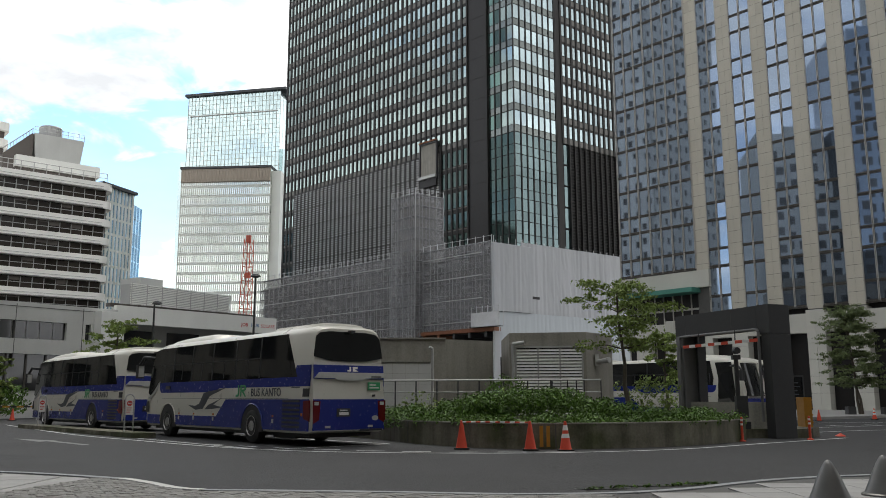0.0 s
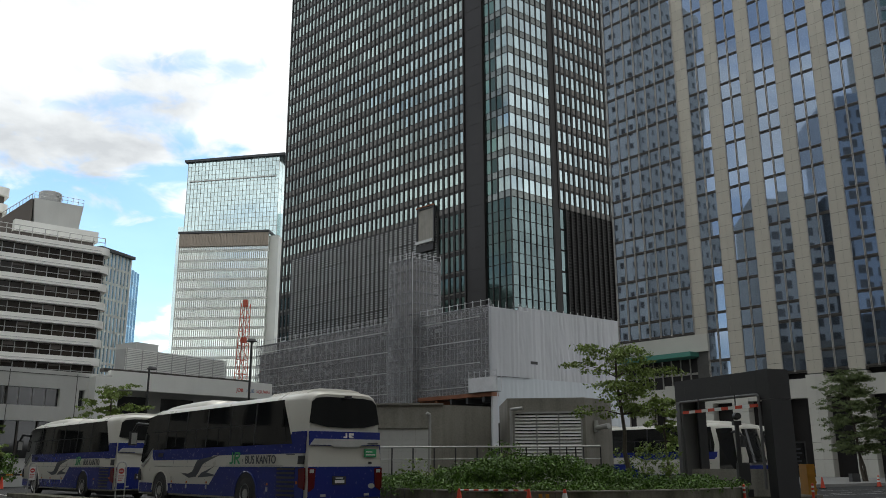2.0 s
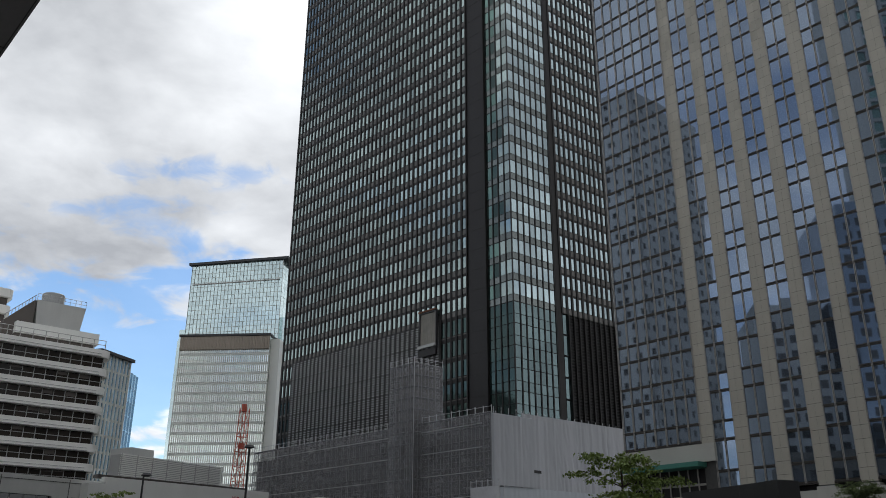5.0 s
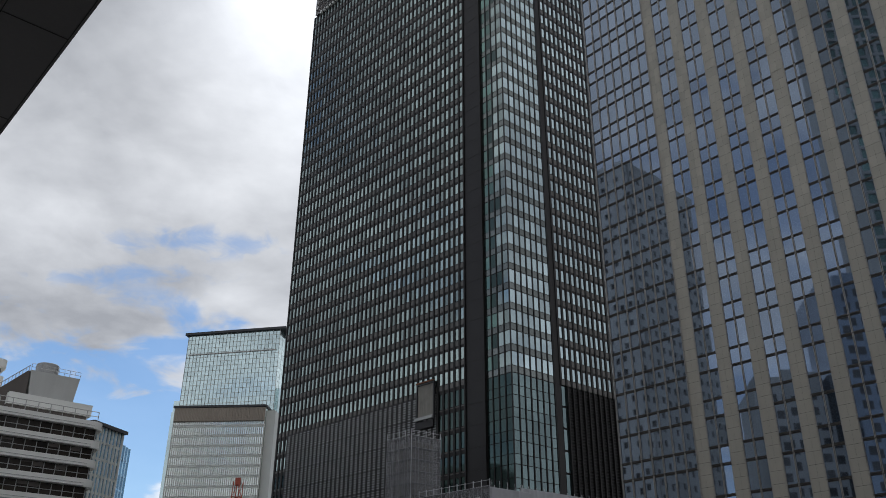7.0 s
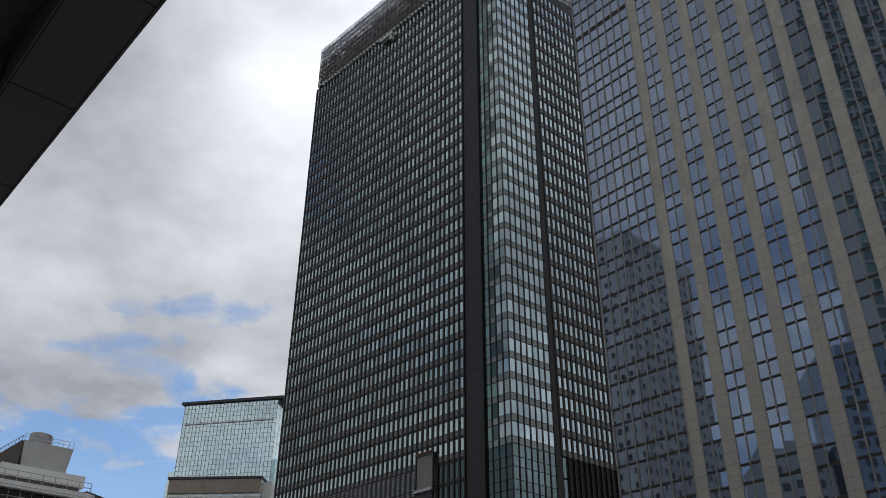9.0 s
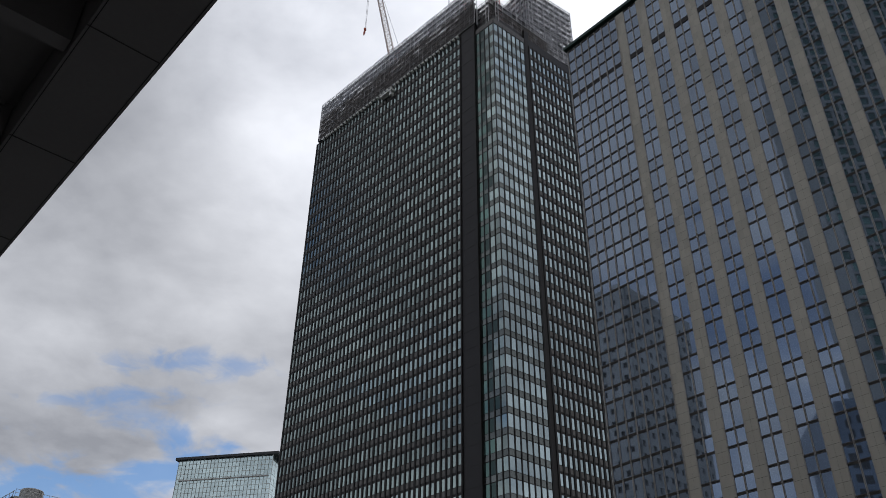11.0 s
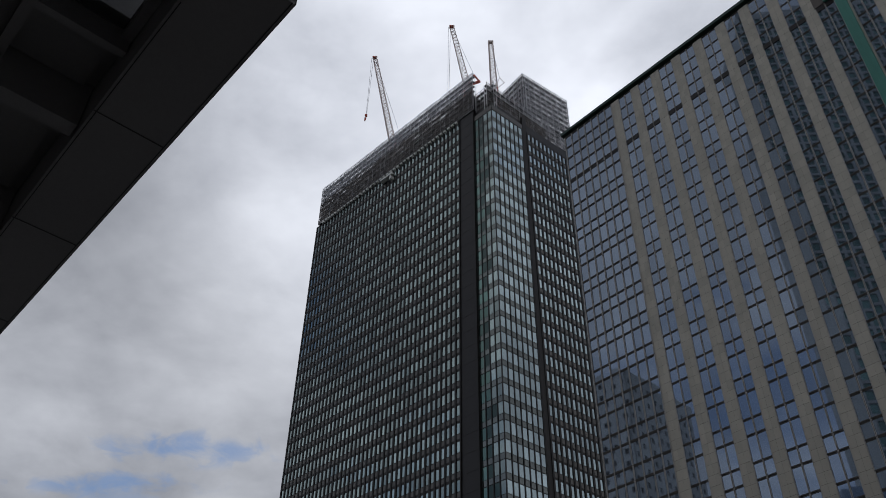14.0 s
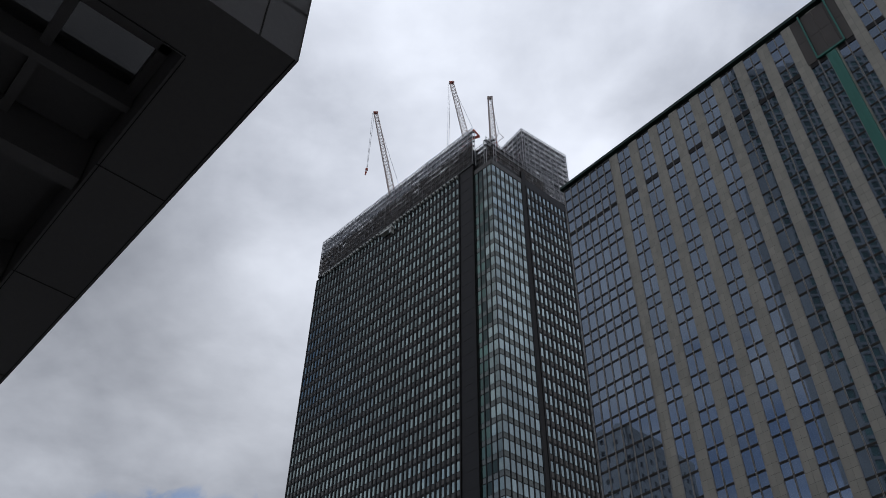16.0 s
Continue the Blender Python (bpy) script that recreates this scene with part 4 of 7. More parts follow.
for k in range(N_PIER):
    x0 = R_P0 + k * R_PITCH
    step = R_FL / 4
    z = 9.0 if k else 12.0
    while z < R_TOP - 1.0:
        zt = min(z + step, R_TOP - 0.9)
        for a, b in ((x0, x0 + R_PIER * 0.5 - 0.008), (x0 + R_PIER * 0.5 + 0.008, x0 + R_PIER)):
            q = (a, b, -0.6, 0.09, z + 0.016, zt - 0.016)
            if z < 38 and k < 7:
                pier_blocks.append(q)
            else:
                far_blocks.box(*q)
        z = zt
for k in range(N_PIER):
    part("pier_backing", boxes((R_P0 + k * R_PITCH + 0.02, R_P0 + k * R_PITCH + R_PIER - 0.02, -0.6, 0.07, 8.0, R_TOP - 1.0)), JOINT, stone, m=MR)
part("cornice", boxes((-0.5, R_LEN, -1.0, 0.5, R_TOP - 0.5, R_TOP)), DARK_GREEN, stone, "dark green roof edge", m=MR)
part("roof_panel", boxes(*[(40.0 + k * 1.53, 41.5 + k * 1.53, -0.3, 0.14, 90.9 + r * 4.5, 95.36 + r * 4.5) for k in range(4) for r in range(2)]), BROWN_BAND, stone, "dark grey panelled roof screen", m=MR)
part("panel_frame", boxes((41.3, 41.5, 0.14, 0.4, 90.9, 100.2), (44.9, 45.1, 0.14, 0.4, 90.9, 100.2), (41.5, 44.9, 0.14, 0.4, 90.8, 91.1)), GREEN_METAL, stone, "green metal frame on the roof screen", m=MR)
part("green_pipe", boxes((42.5, 43.65, 0.1, 0.6, 30.0, 90.2), (43.0, 43.06, 0.6, 0.63, 30.0, 90.2)), GREEN_METAL, stone, "green vertical riser", m=MR)
# base of the stone building
for k in range(-2, N_PIER):
    x0 = R_P0 + k * R_PITCH
    for j in range(6):
        for a, b in ((x0 - 0.1, x0 + 0.71), (x0 + 0.725, x0 + R_PIER + 0.15)):
            part("base_block", boxes((a, b, -1.2, 0.34, 0.15 + j * 1.46, 1.59 + j * 1.46)), STONE_BASE, stone, m=MR)
part("base_lintel", boxes((-0.2, R_LEN, -1.1, 0.30, 6.9, 8.6), (-0.3, R_P0 + 1.5, -0.9, 0.36, 12.0, 13.7)), STONE_BASE, stone, "pale stone lintel course", m=MR)
part("shop_glass", boxes((0, R_LEN, -1.0, -0.9, 0.2, 6.9), (0, R_P0, -0.8, -0.7, 8.6, 12.0)), DARK_WINDOW, stone, m=MR)
part("entrance_mullions", boxes(*[(0.3 + i * 1.1, 0.42 + i * 1.1, -0.7, -0.5, 2.0, 12.0) for i in range(8)], (0, R_P0, -0.7, -0.5, 9.9, 10.1)), FRAME_GREY, stone, m=MR)
part("entrance_canopy", boxes((0.6, R_P0 + 0.3, -0.6, 1.6, 11.5, 11.95)), GREEN_METAL, stone, "green entrance canopy edge", m=MR)


# ---- low and far buildings on the other side ----
def banded_building():
    b = thing("banded_building", "white banded office building with dark ribbon windows", "building")
    d = 167.0
    corner = polar(-21.55, 0, d)[:2]
    along, out = Vector((-0.766, -0.643)), Vector((0.643, -0.766))
    m = facing(corner, along, out) @ Matrix.Scale(1.42, 4)
    top, fl, n = 28.75, 2.41, 11
    blind = random.Random(6)
    part("core", boxes((0.8, 38, -30, -0.5, 0, top - 1.4)), BROWN_BAND, b, m=m)
    for r in range(n):
        z = top - 1.15 - r * fl
        sp = Pieces()
        pts = [(38, 0.2)] + [(1.6 - 1.6 * math.sin(g), 0.2 - 1.6 + 1.6 * math.cos(g)) for g in [i * math.pi / 16 for i in range(9)]] + [(0, -30), (38, -30)]
        sp.slab(pts[::-1], z + 0.16, z + 1.1)
        part("spandrel_band", sp, WHITE_BAND, b, "white rounded spandrel band", m=m)
        part("band_lip", boxes((1.5, 38, 0.2, 0.3, z + 0.18, z + 0.27), (1.5, 38, 0.2, 0.26, z + 0.55, z + 0.58)), SLAT_GREY, b, m=m)
        win, fr, shade = Pieces(), Pieces(), Pieces()
        for c in range(27):
            x0 = 1.0 + c * 1.36
            win.pane(x0 + 0.04, x0 + 1.32, -0.4, -0.36, z - 1.31, z + 0.14, blind.gauss(0, 0.01), blind.gauss(0, 0.006))
            fr.box(x0 - 0.035, x0 + 0.035, -0.4, -0.24, z - 1.32, z + 0.16)
            if blind.random() < 0.22:
                shade.box(x0 + 0.1, x0 + 1.26, -0.355, -0.345, z - 0.55 * blind.random(), z + 0.12)
        fr.box(1.0, 37.6, -0.4, -0.26, z - 0.66, z - 0.59)
        part("window_blind", shade, BROWN_BAND, b, m=m, kind="stuff")
        part("ribbon_window", win, BROWN_WINDOW, b, m=m, kind="stuff")
        part("ribbon_frame", fr, SLAT_GREY, b, m=m, kind="stuff")
    rail = Pieces()
    for i in range(24):
        rail.tube((1 + i * 1.5, -0.3, top), (1 + i * 1.5, -0.3, top + 1.3), 0.05, sides=4)
    for h in (0.7, 1.3):
        rail.tube((1, -0.3, top + h), (35.5, -0.3, top + h), 0.05, sides=4)
    part("roof_rail", rail, STEEL, b, m=m)
    ph = Pieces()
    ph.box(0.8, 11.3, -14, -4, top + 1.5, top + 3.0)
    ph.box(11.3, 38, -14, -6, top - 1.4, top + 1.2)
    part("roof_step", ph, PANEL_WHITE, b, "white ribbed roof screen", m=m)
    part("roof_gallery", boxes((1.2, 11.3, -13, -4.3, top - 1.4, top + 1.49)), BROWN_BAND, b, m=m)
    ph = Pieces()
    ph.prism([(3.2, top + 3.0), (2.8, top + 6.5), (9.1, top + 6.5), (8.8, top + 3.0)], -12, -5)
    part("plant_room", ph, LIGHT_CONCRETE, b, "grey concrete plant room", m=m)
    st = Pieces()
    st.prism([(9.15, top + 1.2), (9.15, top + 6.4), (9.4, top + 6.4), (12.6, top + 3.2), (12.6, top + 1.2)], -9, -5.2)
    part("stair_cover", st, BROWN_BAND, b, "dark sloping stair cover", m=m)
    ct = Pieces()
    ct.lathe([(0.0, top + 6.7), (1.45, top + 6.7), (1.45, top + 8.3), (1.38, top + 8.4), (1.3, top + 8.0), (0.0, top + 8.0)], 24, at=(6.4, -8, 0))
    part("cooling_tower", ct, SLAT_GREY, b, m=m)
    rr = Pieces()
    for i in range(10):
        rr.tube((2.8 + i * 0.7, -5.1, top + 6.5), (2.8 + i * 0.7, -5.1, top + 7.4), 0.025, sides=4)
        rr.tube((9.3 + i * 0.36, -5.3, top + 6.4 - i * 0.34), (9.3 + i * 0.36, -5.3, top + 7.1 - i * 0.34), 0.04, sides=4)
    for h in (0.45, 0.9):
        rr.tube((2.8, -5.1, top + 6.5 + h), (9.1, -5.1, top + 6.5 + h), 0.03, sides=4)
    rr.tube((9.2, -5.3, top + 7.2), (12.7, -5.3, top + 3.8), 0.05, sides=4)
    part("roof_handrail", rr, STEEL, b, m=m)
    part("upper_block", boxes((10.2, 30, -34, -16.8, 0, top + 10.0)), BROWN_BAND, b, m=m)
    for i in range(4):
        up = Pieces()
        z = top + 9.3 - i * 2.41
        up.slab(([(30, -16.0)] + [(10.6 - 1.0 * math.sin(g), -17.0 + 1.0 * math.cos(g)) for g in [q * math.pi / 16 for q in range(9)]] + [(9.6, -34), (30, -34)])[::-1], z, z + 1.2)
        part("spandrel_band", up, WHITE_BAND, b, m=m)
    return b


banded_building()


def far_block(name, label, d, az0, el0, az1, el1, bottom, glass, frame_mat, cols, fl, depth, band=0.3, sub=1, face_turn=0.0, mull=0.15):
    """A far block between two bearings, its windows and mullions built in rows."""
    b = thing(name, label, "building")
    p0, p1 = Vector(polar(az0, el0, d)), Vector(polar(az1, el1, d))
    top = (p0.z + p1.z) / 2
    p1 = Vector(polar(az1, el1, (top - EYE[2]) / math.tan(radians(el1))))
    p0 = Vector(polar(az0, el0, (top - EYE[2]) / math.tan(radians(el0))))
    along = Vector((p1.x - p0.x, p1.y - p0.y))
    ln = along.length
    out = Vector((along.y, -along.x)).normalized()
    m = facing((p0.x, p0.y), along, out)
    part("core", boxes((0, ln, -depth, -0.3, 0, top)), frame_mat, b, m=m)
    gl, fr = Pieces(), Pieces()
    rows = int((top - bottom) / fl)
    w = ln / cols
    for r in range(rows):
        z = top - (r + 1) * fl
        for c in range(cols):
            gl.box(c * w + mull / 2, (c + 1) * w - mull / 2, -0.3, -0.2, z + band * fl, z + fl)
        fr.box(0, ln, -0.3, -0.12, z, z + band * fl)
    for c in range(cols + 1):
        fr.box(c * w - mull / 2, c * w + mull / 2, -0.3, 0.05, bottom, top)
    part("window_panes", gl, glass, b, m=m, kind="stuff")
    part("facade_grid", fr, frame_mat, b, m=m, kind="stuff")
    side = Pieces()
    for r in range(rows):
        z = top - (r + 1) * fl
        for c in range(int(depth / 3)):
            side.box(ln, ln + 0.06, -3 - c * 3, -0.3 - c * 3, z + band * fl, z + fl)
    part("side_panes", side, glass, b, m=m, kind="stuff")
    return b, m, ln, top


GT, gm, gl_, gtop = far_block("pale_glass_tower", "pale glass tower with a stone-gridded lower block", 340, -17.3, 19.2, -11.25, 20.15, 70, PALE_GLASS, PALE_FRAME, 26, 1.95, 30, 0.06, mull=0.06)
part("roof_slab", boxes((-1.2, gl_ + 2.5, -31, 0.9, gtop, gtop + 1.0)), DARK_STEEL, GT, "dark overhanging roof edge", m=gm)
part("louvre_line", boxes((1, gl_ - 1, -0.1, 0.12, gtop - 8.6, gtop - 8.2)), FRAME_GREY, GT, m=gm)
part("side_wing", boxes((-3.2, 0, -24, -1.2, 0, gtop - 27), (gl_, gl_ + 4.5, -26, -2, 0, gtop - 24)), PALE_GLASS, GT, m=gm)
LB, lm, ll, ltop = far_block("gridded_block", "pale stone-gridded office block below the glass tower", 330, -17.5, 14.6, -11.75, 15.1, 12, GRID_GLASS, PALE_FRAME, 44, 3.75, 28, 0.27, mull=0.26)
part("crown_fins", boxes((0, ll, -0.1, 0.2, ltop - 5.4, ltop), *[(i * ll / 60, i * ll / 60 + 0.5, 0.2, 0.6, ltop - 5.2, ltop - 0.2) for i in range(60)]), surface("tan_fins", (0.36, 0.30, 0.24), 0.6, 0.1, 0.1, 0.2, 3, 0), LB, "tan vertical fins under the roof", m=lm)
part("roof_edge", boxes((-0.5, ll + 0.5, -29, 0.9, ltop, ltop + 0.8)), DARK_STEEL, LB, m=lm)
part("glass_flank", boxes((-2.2, -0.1, -26, -2.0, 0, ltop - 1)), PALE_GLASS, LB, m=lm)
part("stone_flank", boxes((ll + 0.1, ll + 3.6, -26, -1.5, 0, ltop - 1)), PALE_FRAME, LB, m=lm)
BB, bm2, bl2, btop = far_block("blue_glass_block", "blue glass office block behind the banded building", 215, -22.3, 13.25, -20.4, 12.75, 8, BLUE_GLASS, PALE_FRAME, 9, 3.8, 20, 0.15, mull=0.55)
part("roof_edge", boxes((-0.5, bl2 + 0.6, -18, 0.8, btop, btop + 0.7)), DARK_STEEL, BB, m=bm2)
B2, bm3, bl3, btop3 = far_block("blue_glass_block", "narrow deep blue glass block behind the banded building", 235, -20.55, 12.3, -19.85, 11.9, 8, BLUE_GLASS, BLUE_GLASS, 4, 3.8, 10, 0.12, mull=0.2)


def low_building():
    b = thing("low_concrete_building", "low pale concrete building with dark strip windows", "building")
    p0, p1 = polar(-34, 0, 60)[:2], polar(-20.9, 0, 66)[:2]
    al = Vector((p1[0] - p0[0], p1[1] - p0[1]))
    ln = al.length
    m = facing(p0, al, (al.y, -al.x))
    body = boxes((0, ln, -12, -0.35, 0, 7.55), (0, ln, -0.35, 0.0, 6.4, 7.6), (0, ln, -0.35, 0.0, 4.2, 5.2), (0, 7.4, -0.35, 0.0, 5.2, 6.4), (ln - 3.7, ln - 2.36, -0.35, 0.0, 5.2, 6.4), (ln - 1.96, ln, -0.35, 0, 5.2, 6.4))
    part("wall", body, LIGHT_CONCRETE, b, m=m)
    part("wall_return", boxes((ln - 1.75, ln + 0.0, 0.004, 1.0, 3.3, 7.35)), PANEL_WHITE, b, "pale metal clad return", m=m)
    part("narrow_window", boxes((ln - 2.36, ln - 1.96, -0.3, -0.26, 5.2, 6.4)), DARK_WINDOW, b, m=m)
    for i in range(5):
        part("window_pane", boxes((7.43 + i * 0.9, 8.27 + i * 0.9, -0.3, -0.26, 5.2, 6.4)), DARK_WINDOW, b, m=m)
    part("ground_floor_window", boxes((1, ln - 0.4, -0.33, -0.29, 1.8, 4.2)), DARK_WINDOW, b, m=m)
    part("window_mullions", boxes(*[(1.5 + i * 1.3, 1.62 + i * 1.3, -0.3, -0.2, 1.8, 4.2) for i in range(int(ln / 1.3) - 1)]), FRAME_BROWN, b, m=m)
    part("panel_joints", boxes(*[(ln - 2.6 - i * 4.6, ln - 2.55 - i * 4.6, -0.3, 0.012, 3.4, 7.5) for i in range(4)], (0, ln, -0.3, 0.02, 7.3, 7.34)), JOINT, b, m=m)
    b2 = thing("low_office_building", "low white building with a lettered parapet", "building")
    q0, q1 = polar(-21.0, 0, 66)[:2], polar(-11.05, 0, 74)[:2]
    al = Vector((q1[0] - q0[0], q1[1] - q0[1]))
    ln = al.length
    m = facing(q0, al, (al.y, -al.x))
    z1 = EYE[2] + 66 * math.tan(radians(5.8))
    z0 = z1 - 1.3
    part("parapet", boxes((0, ln, -0.4, 0.0, z0, z1)), PANEL_WHITE, b2, "plain white parapet", m=m)
    part("roof_deck", boxes((0, ln, -20, -0.4, z0 + 0.2, z1 - 0.5)), LIGHT_CONCRETE, b2, m=m)
    part("roof_upstand", boxes((0, ln * 0.9, -1.6, -1.0, z1, z1 + 0.25)), FRAME_BROWN, b2, m=m)
    part("lower_wall", boxes((0, ln, -8, -2.2, 0, z0 + 0.2)), LIGHT_CONCRETE, b2, m=m)
    part("dark_openings", boxes(*[(1.5 + i * 4.0, 4.4 + i * 4.0, -2.25, -2.16, z0 - 2.4, z0 - 0.3) for i in range(4)]), DARK_WINDOW, b2, m=m)
    u = Vector((al.x, al.y, 0)).normalized()
    o = Vector((al.y, -al.x, 0)).normalized()

    def at(x, zz):
        c = Vector((q0[0], q0[1], 0)) + u * x + o * 0.015 + Vector((0, 0, zz))
        return Matrix(((u.x, 0, o.x, c.x), (u.y, 0, o.y, c.y), (0, 1, 0, c.z), (0, 0, 0, 1)))
    words("JOB", 0.40, RED_PRINT, b2, at(ln - 3.6, z0 + 0.45), bold=0.008)
    words("HUB", 0.40, BLUE_PRINT, b2, at(ln - 2.62, z0 + 0.45))
    words("SQUARE", 0.38, RED_PRINT, b2, at(ln - 1.62, z0 + 0.45), depth=0.003)
    s = thing("slatted_plant_screen", "grey slatted metal screen on the low roof", "screen")
    r0, r1 = polar(-20.2, 0, 84)[:2], polar(-14.1, 0, 92)[:2]
    al = Vector((r1[0] - r0[0], r1[1] - r0[1]))
    ln = al.length
    m = facing(r0, al, (al.y, -al.x))
    zt = EYE[2] + 84 * math.tan(radians(7.25))
    sl = Pieces()
    for i in range(22):
        sl.box(0, ln, -0.1, 0.02, zt - 3.6 + i * 0.165, zt - 3.5 + i * 0.165)
    part("slats", sl, PANEL_WHITE, s, m=m, kind="stuff")
    part("backing", boxes((0, ln, -1.5, -0.15, 0, zt - 0.1)), SLAT_GREY, s, m=m)
    part("cabin", boxes((1.8, 4.4, -4, -1.0, zt - 0.1, zt + 0.8)), LIGHT_CONCRETE, s, m=m)
    part("posts", boxes(*[(i * ln / 7, i * ln / 7 + 0.07, 0.02, 0.06, zt - 3.6, zt) for i in range(8)]), STEEL, s, m=m)


low_building()

# ---- canopy overhead ----
canopy = thing("entrance_canopy", "dark metal canopy with glazed panels overhead", "canopy", kind="structure")
CZ = 5.0
E0, E1 = Vector((-3.41, 5.59, 0)), Vector((-0.76, 2.57, 0))
cd = (E0 - E1).normalized()
ci = Vector((-cd.y, cd.x, 0))
if ci.x > 0:
    ci = -ci
MC = facing((E1.x, E1.y, CZ), (cd.x, cd.y), (ci.x, ci.y))
CL = 16.0
# local x runs along the front edge, y inwards over the walk
part("edge_panel", boxes((0, CL, 0.0, 0.46, 0, 0.62), (0, 0.375, 0.46, 6.0, 0, 0.62)), CANOPY_DARK, canopy, m=MC)
part("edge_lip", boxes((-0.004, CL, -0.004, 0.0, 0.0, 0.62), (0, CL, 0.014, 0.02, -0.004, 0.0), (0.38, CL, 0.440, 0.446, -0.004, 0.0), (0.36, 0.366, 0.446, 6.0, -0.004, 0.0)), DARK_STEEL, canopy, m=MC)
part("upper_fascia", boxes((0.0, CL, 0.0, 0.3, 0.625, 1.3), (0.0, 0.3, 0.3, 6.0, 0.625, 1.3)), CANOPY_DARK, canopy, m=MC)
part("end_seam", boxes((-0.003, 0.0, 0.228, 0.236, 0.0, 1.3), (-0.003, 0.0, 1.6, 1.608, 0.0, 1.3)), JOINT, canopy, m=MC)
for i in range(8):
    x0 = 0.42 + i * 1.25
    part("roof_beam", boxes((x0 - 0.06 + 1.25, x0 + 0.06 + 1.25, 0.47, 6.0, 0.05, 0.5)), CANOPY_DARK, canopy, m=MC)
    part("panel_seam", boxes((x0 + 0.95, x0 + 0.957, 0.02, 0.46, -0.004, 0.0)), JOINT, canopy, m=MC)
    for j in range(5):
        y0 = 0.53 + j * 0.52
        if i == 0:
            part("roof_panel", boxes((0.667, 1.04, y0 - 0.01, y0 + 0.47, 0.36, 0.40)), CANOPY_GLASS, canopy, "dusty glazed canopy panel", m=MC)
            part("roof_panel", boxes((1.10, 1.6, y0, y0 + 0.48, 0.36, 0.40)), CANOPY_DARK, canopy, m=MC)
        else:
            part("roof_panel", boxes((x0 + 0.1, x0 + 1.16, y0, y0 + 0.48, 0.36, 0.40)), CANOPY_DARK, canopy, m=MC)
part("pane_surround", boxes(*[(0.6, 1.1, 0.465 + j * 0.52, 0.53 + j * 0.52, 0.3, 0.40) for j in range(5)], (0.42, 0.66, 0.47, 3.2, 0.3, 0.36), (1.045, 1.10, 0.47, 3.2, 0.2, 0.36)), CANOPY_DARK, canopy, m=MC)
part("purlins", boxes(*[(1.12, 10.5, 0.985 + j * 0.52, 1.045 + j * 0.52, 0.25, 0.34) for j in range(6)]), CANOPY_DARK, canopy, m=MC)
cpost = Pieces()
cpost.tube((6.0, 4.0, -CZ - 0.02), (6.0, 4.0, 0.3), 0.16, sides=16)
part("column", cpost, CANOPY_DARK, canopy, m=MC)
part("roof_sheet", boxes((0.0, 0.69, 0.0, 6.0, 0.41, 0.45), (1.02, 16.0, 0.0, 6.0, 0.41, 0.45)), CANOPY_DARK, canopy, m=MC)


# ---- unseen buildings beside and behind the camera: reflected ones, and added sky blockers ----
def plain_block(name, label, x0, x1, y0, y1, top, fl, side, material):
    b = thing(name, label, "building")
    part("wall", boxes((x0, x1, y0, y1, 0, top)), material, b)
    w = Pieces()
    for r in range(int(top / fl) - 1):
        z = 2.0 + r * fl
        if side == "east":
            for c in range(int((y1 - y0) / 3.2)):
                y = y0 + 0.8 + c * 3.2
                w.box(x1 - 0.2, x1 + 0.02, y, y + 1.9, z, z + 2.1)
        else:
            for c in range(int((x1 - x0) / 3.2)):
                x = x0 + 0.8 + c * 3.2
                w.box(x, x + 1.9, y1 - 0.2, y1 + 0.02, z, z + 2.1)
    part("windows", w, DARK_WINDOW, b, kind="stuff")


def grid_block(label, corner, along, length, depth, top, fl, pitch, window, sill, wall_mat, glass, name="office_block"):
    """A block with two fronts of punched windows, its near corner at the given place."""
    b = thing(name, label, "building")
    a = Vector(along).normalized()
    back = Vector((a.y, -a.x))
    fronts = ((facing(corner, a, -back), length), (facing(corner, back, -a), depth))
    part("core", boxes((0.5, length - 0.3, -depth + 0.3, -0.5, 0, top - 0.4)), wall_mat, b, m=fronts[0][0])
    for m, ln in fronts:
        wall_, gl = Pieces(), Pieces()
        cols, rows = int(ln / pitch), int((top - 3.0) / fl)
        w = ln / cols
        for c in range(cols + 1):
            wall_.box(max(0.0, c * w - (w - window) / 2), min(ln, c * w + (w - window) / 2), -0.5, 0.0, 0, top)
        for r in range(rows):
            z = 3.0 + r * fl
            for c in range(cols):
                x0, x1 = c * w + (w - window) / 2, (c + 1) * w - (w - window) / 2
                wall_.box(x0, x1, -0.5, -0.01, z + fl - sill, z + fl)
                gl.box(x0, x1, -0.45, -0.40, z, z + fl - sill)
        wall_.box(0, ln, -0.5, 0.05, 3.0 + rows * fl, top)
        part("wall", wall_, wall_mat, b, m=m)
        part("windows", gl, glass, b, m=m, kind="stuff")
    return b


grid_block("pale stone office block with punched windows", (-100.0, 76.0), (-0.79, -0.61), 33, 42, 130.8, 3.6, 3.0, 1.3, 2.0, PANEL_WHITE, FRAME_BROWN)
plain_block("office_block", "lower grey stone office block with punched windows", -150, -112, 30, 47, 70, 4.0, "east", PANEL_WHITE)
plain_block("office_block", "blue glazed office block with dark ribbon windows", -130, -100, 14, 29, 92, 3.6, "east", RB_GLASS)
grid_block("tall dark office tower with close-set windows", (-101.0, -40.0), (-1.0, 0.0), 30.0, 53.0, 290, 4.0, 3.0, 2.2, 1.0, LIGHT_CONCRETE, TOWER_GLASS_T)
# Added out of view at the left: breaks up reflections in the coach side windows.
grid_block("unseen mid-rise grey block with wide windows, added for coach glass reflections", (-46.0, 4.0), (-1.0, 0.0), 16.0, 56.0, 22, 3.6, 3.2, 2.1, 1.3, CONCRETE, DARK_WINDOW)
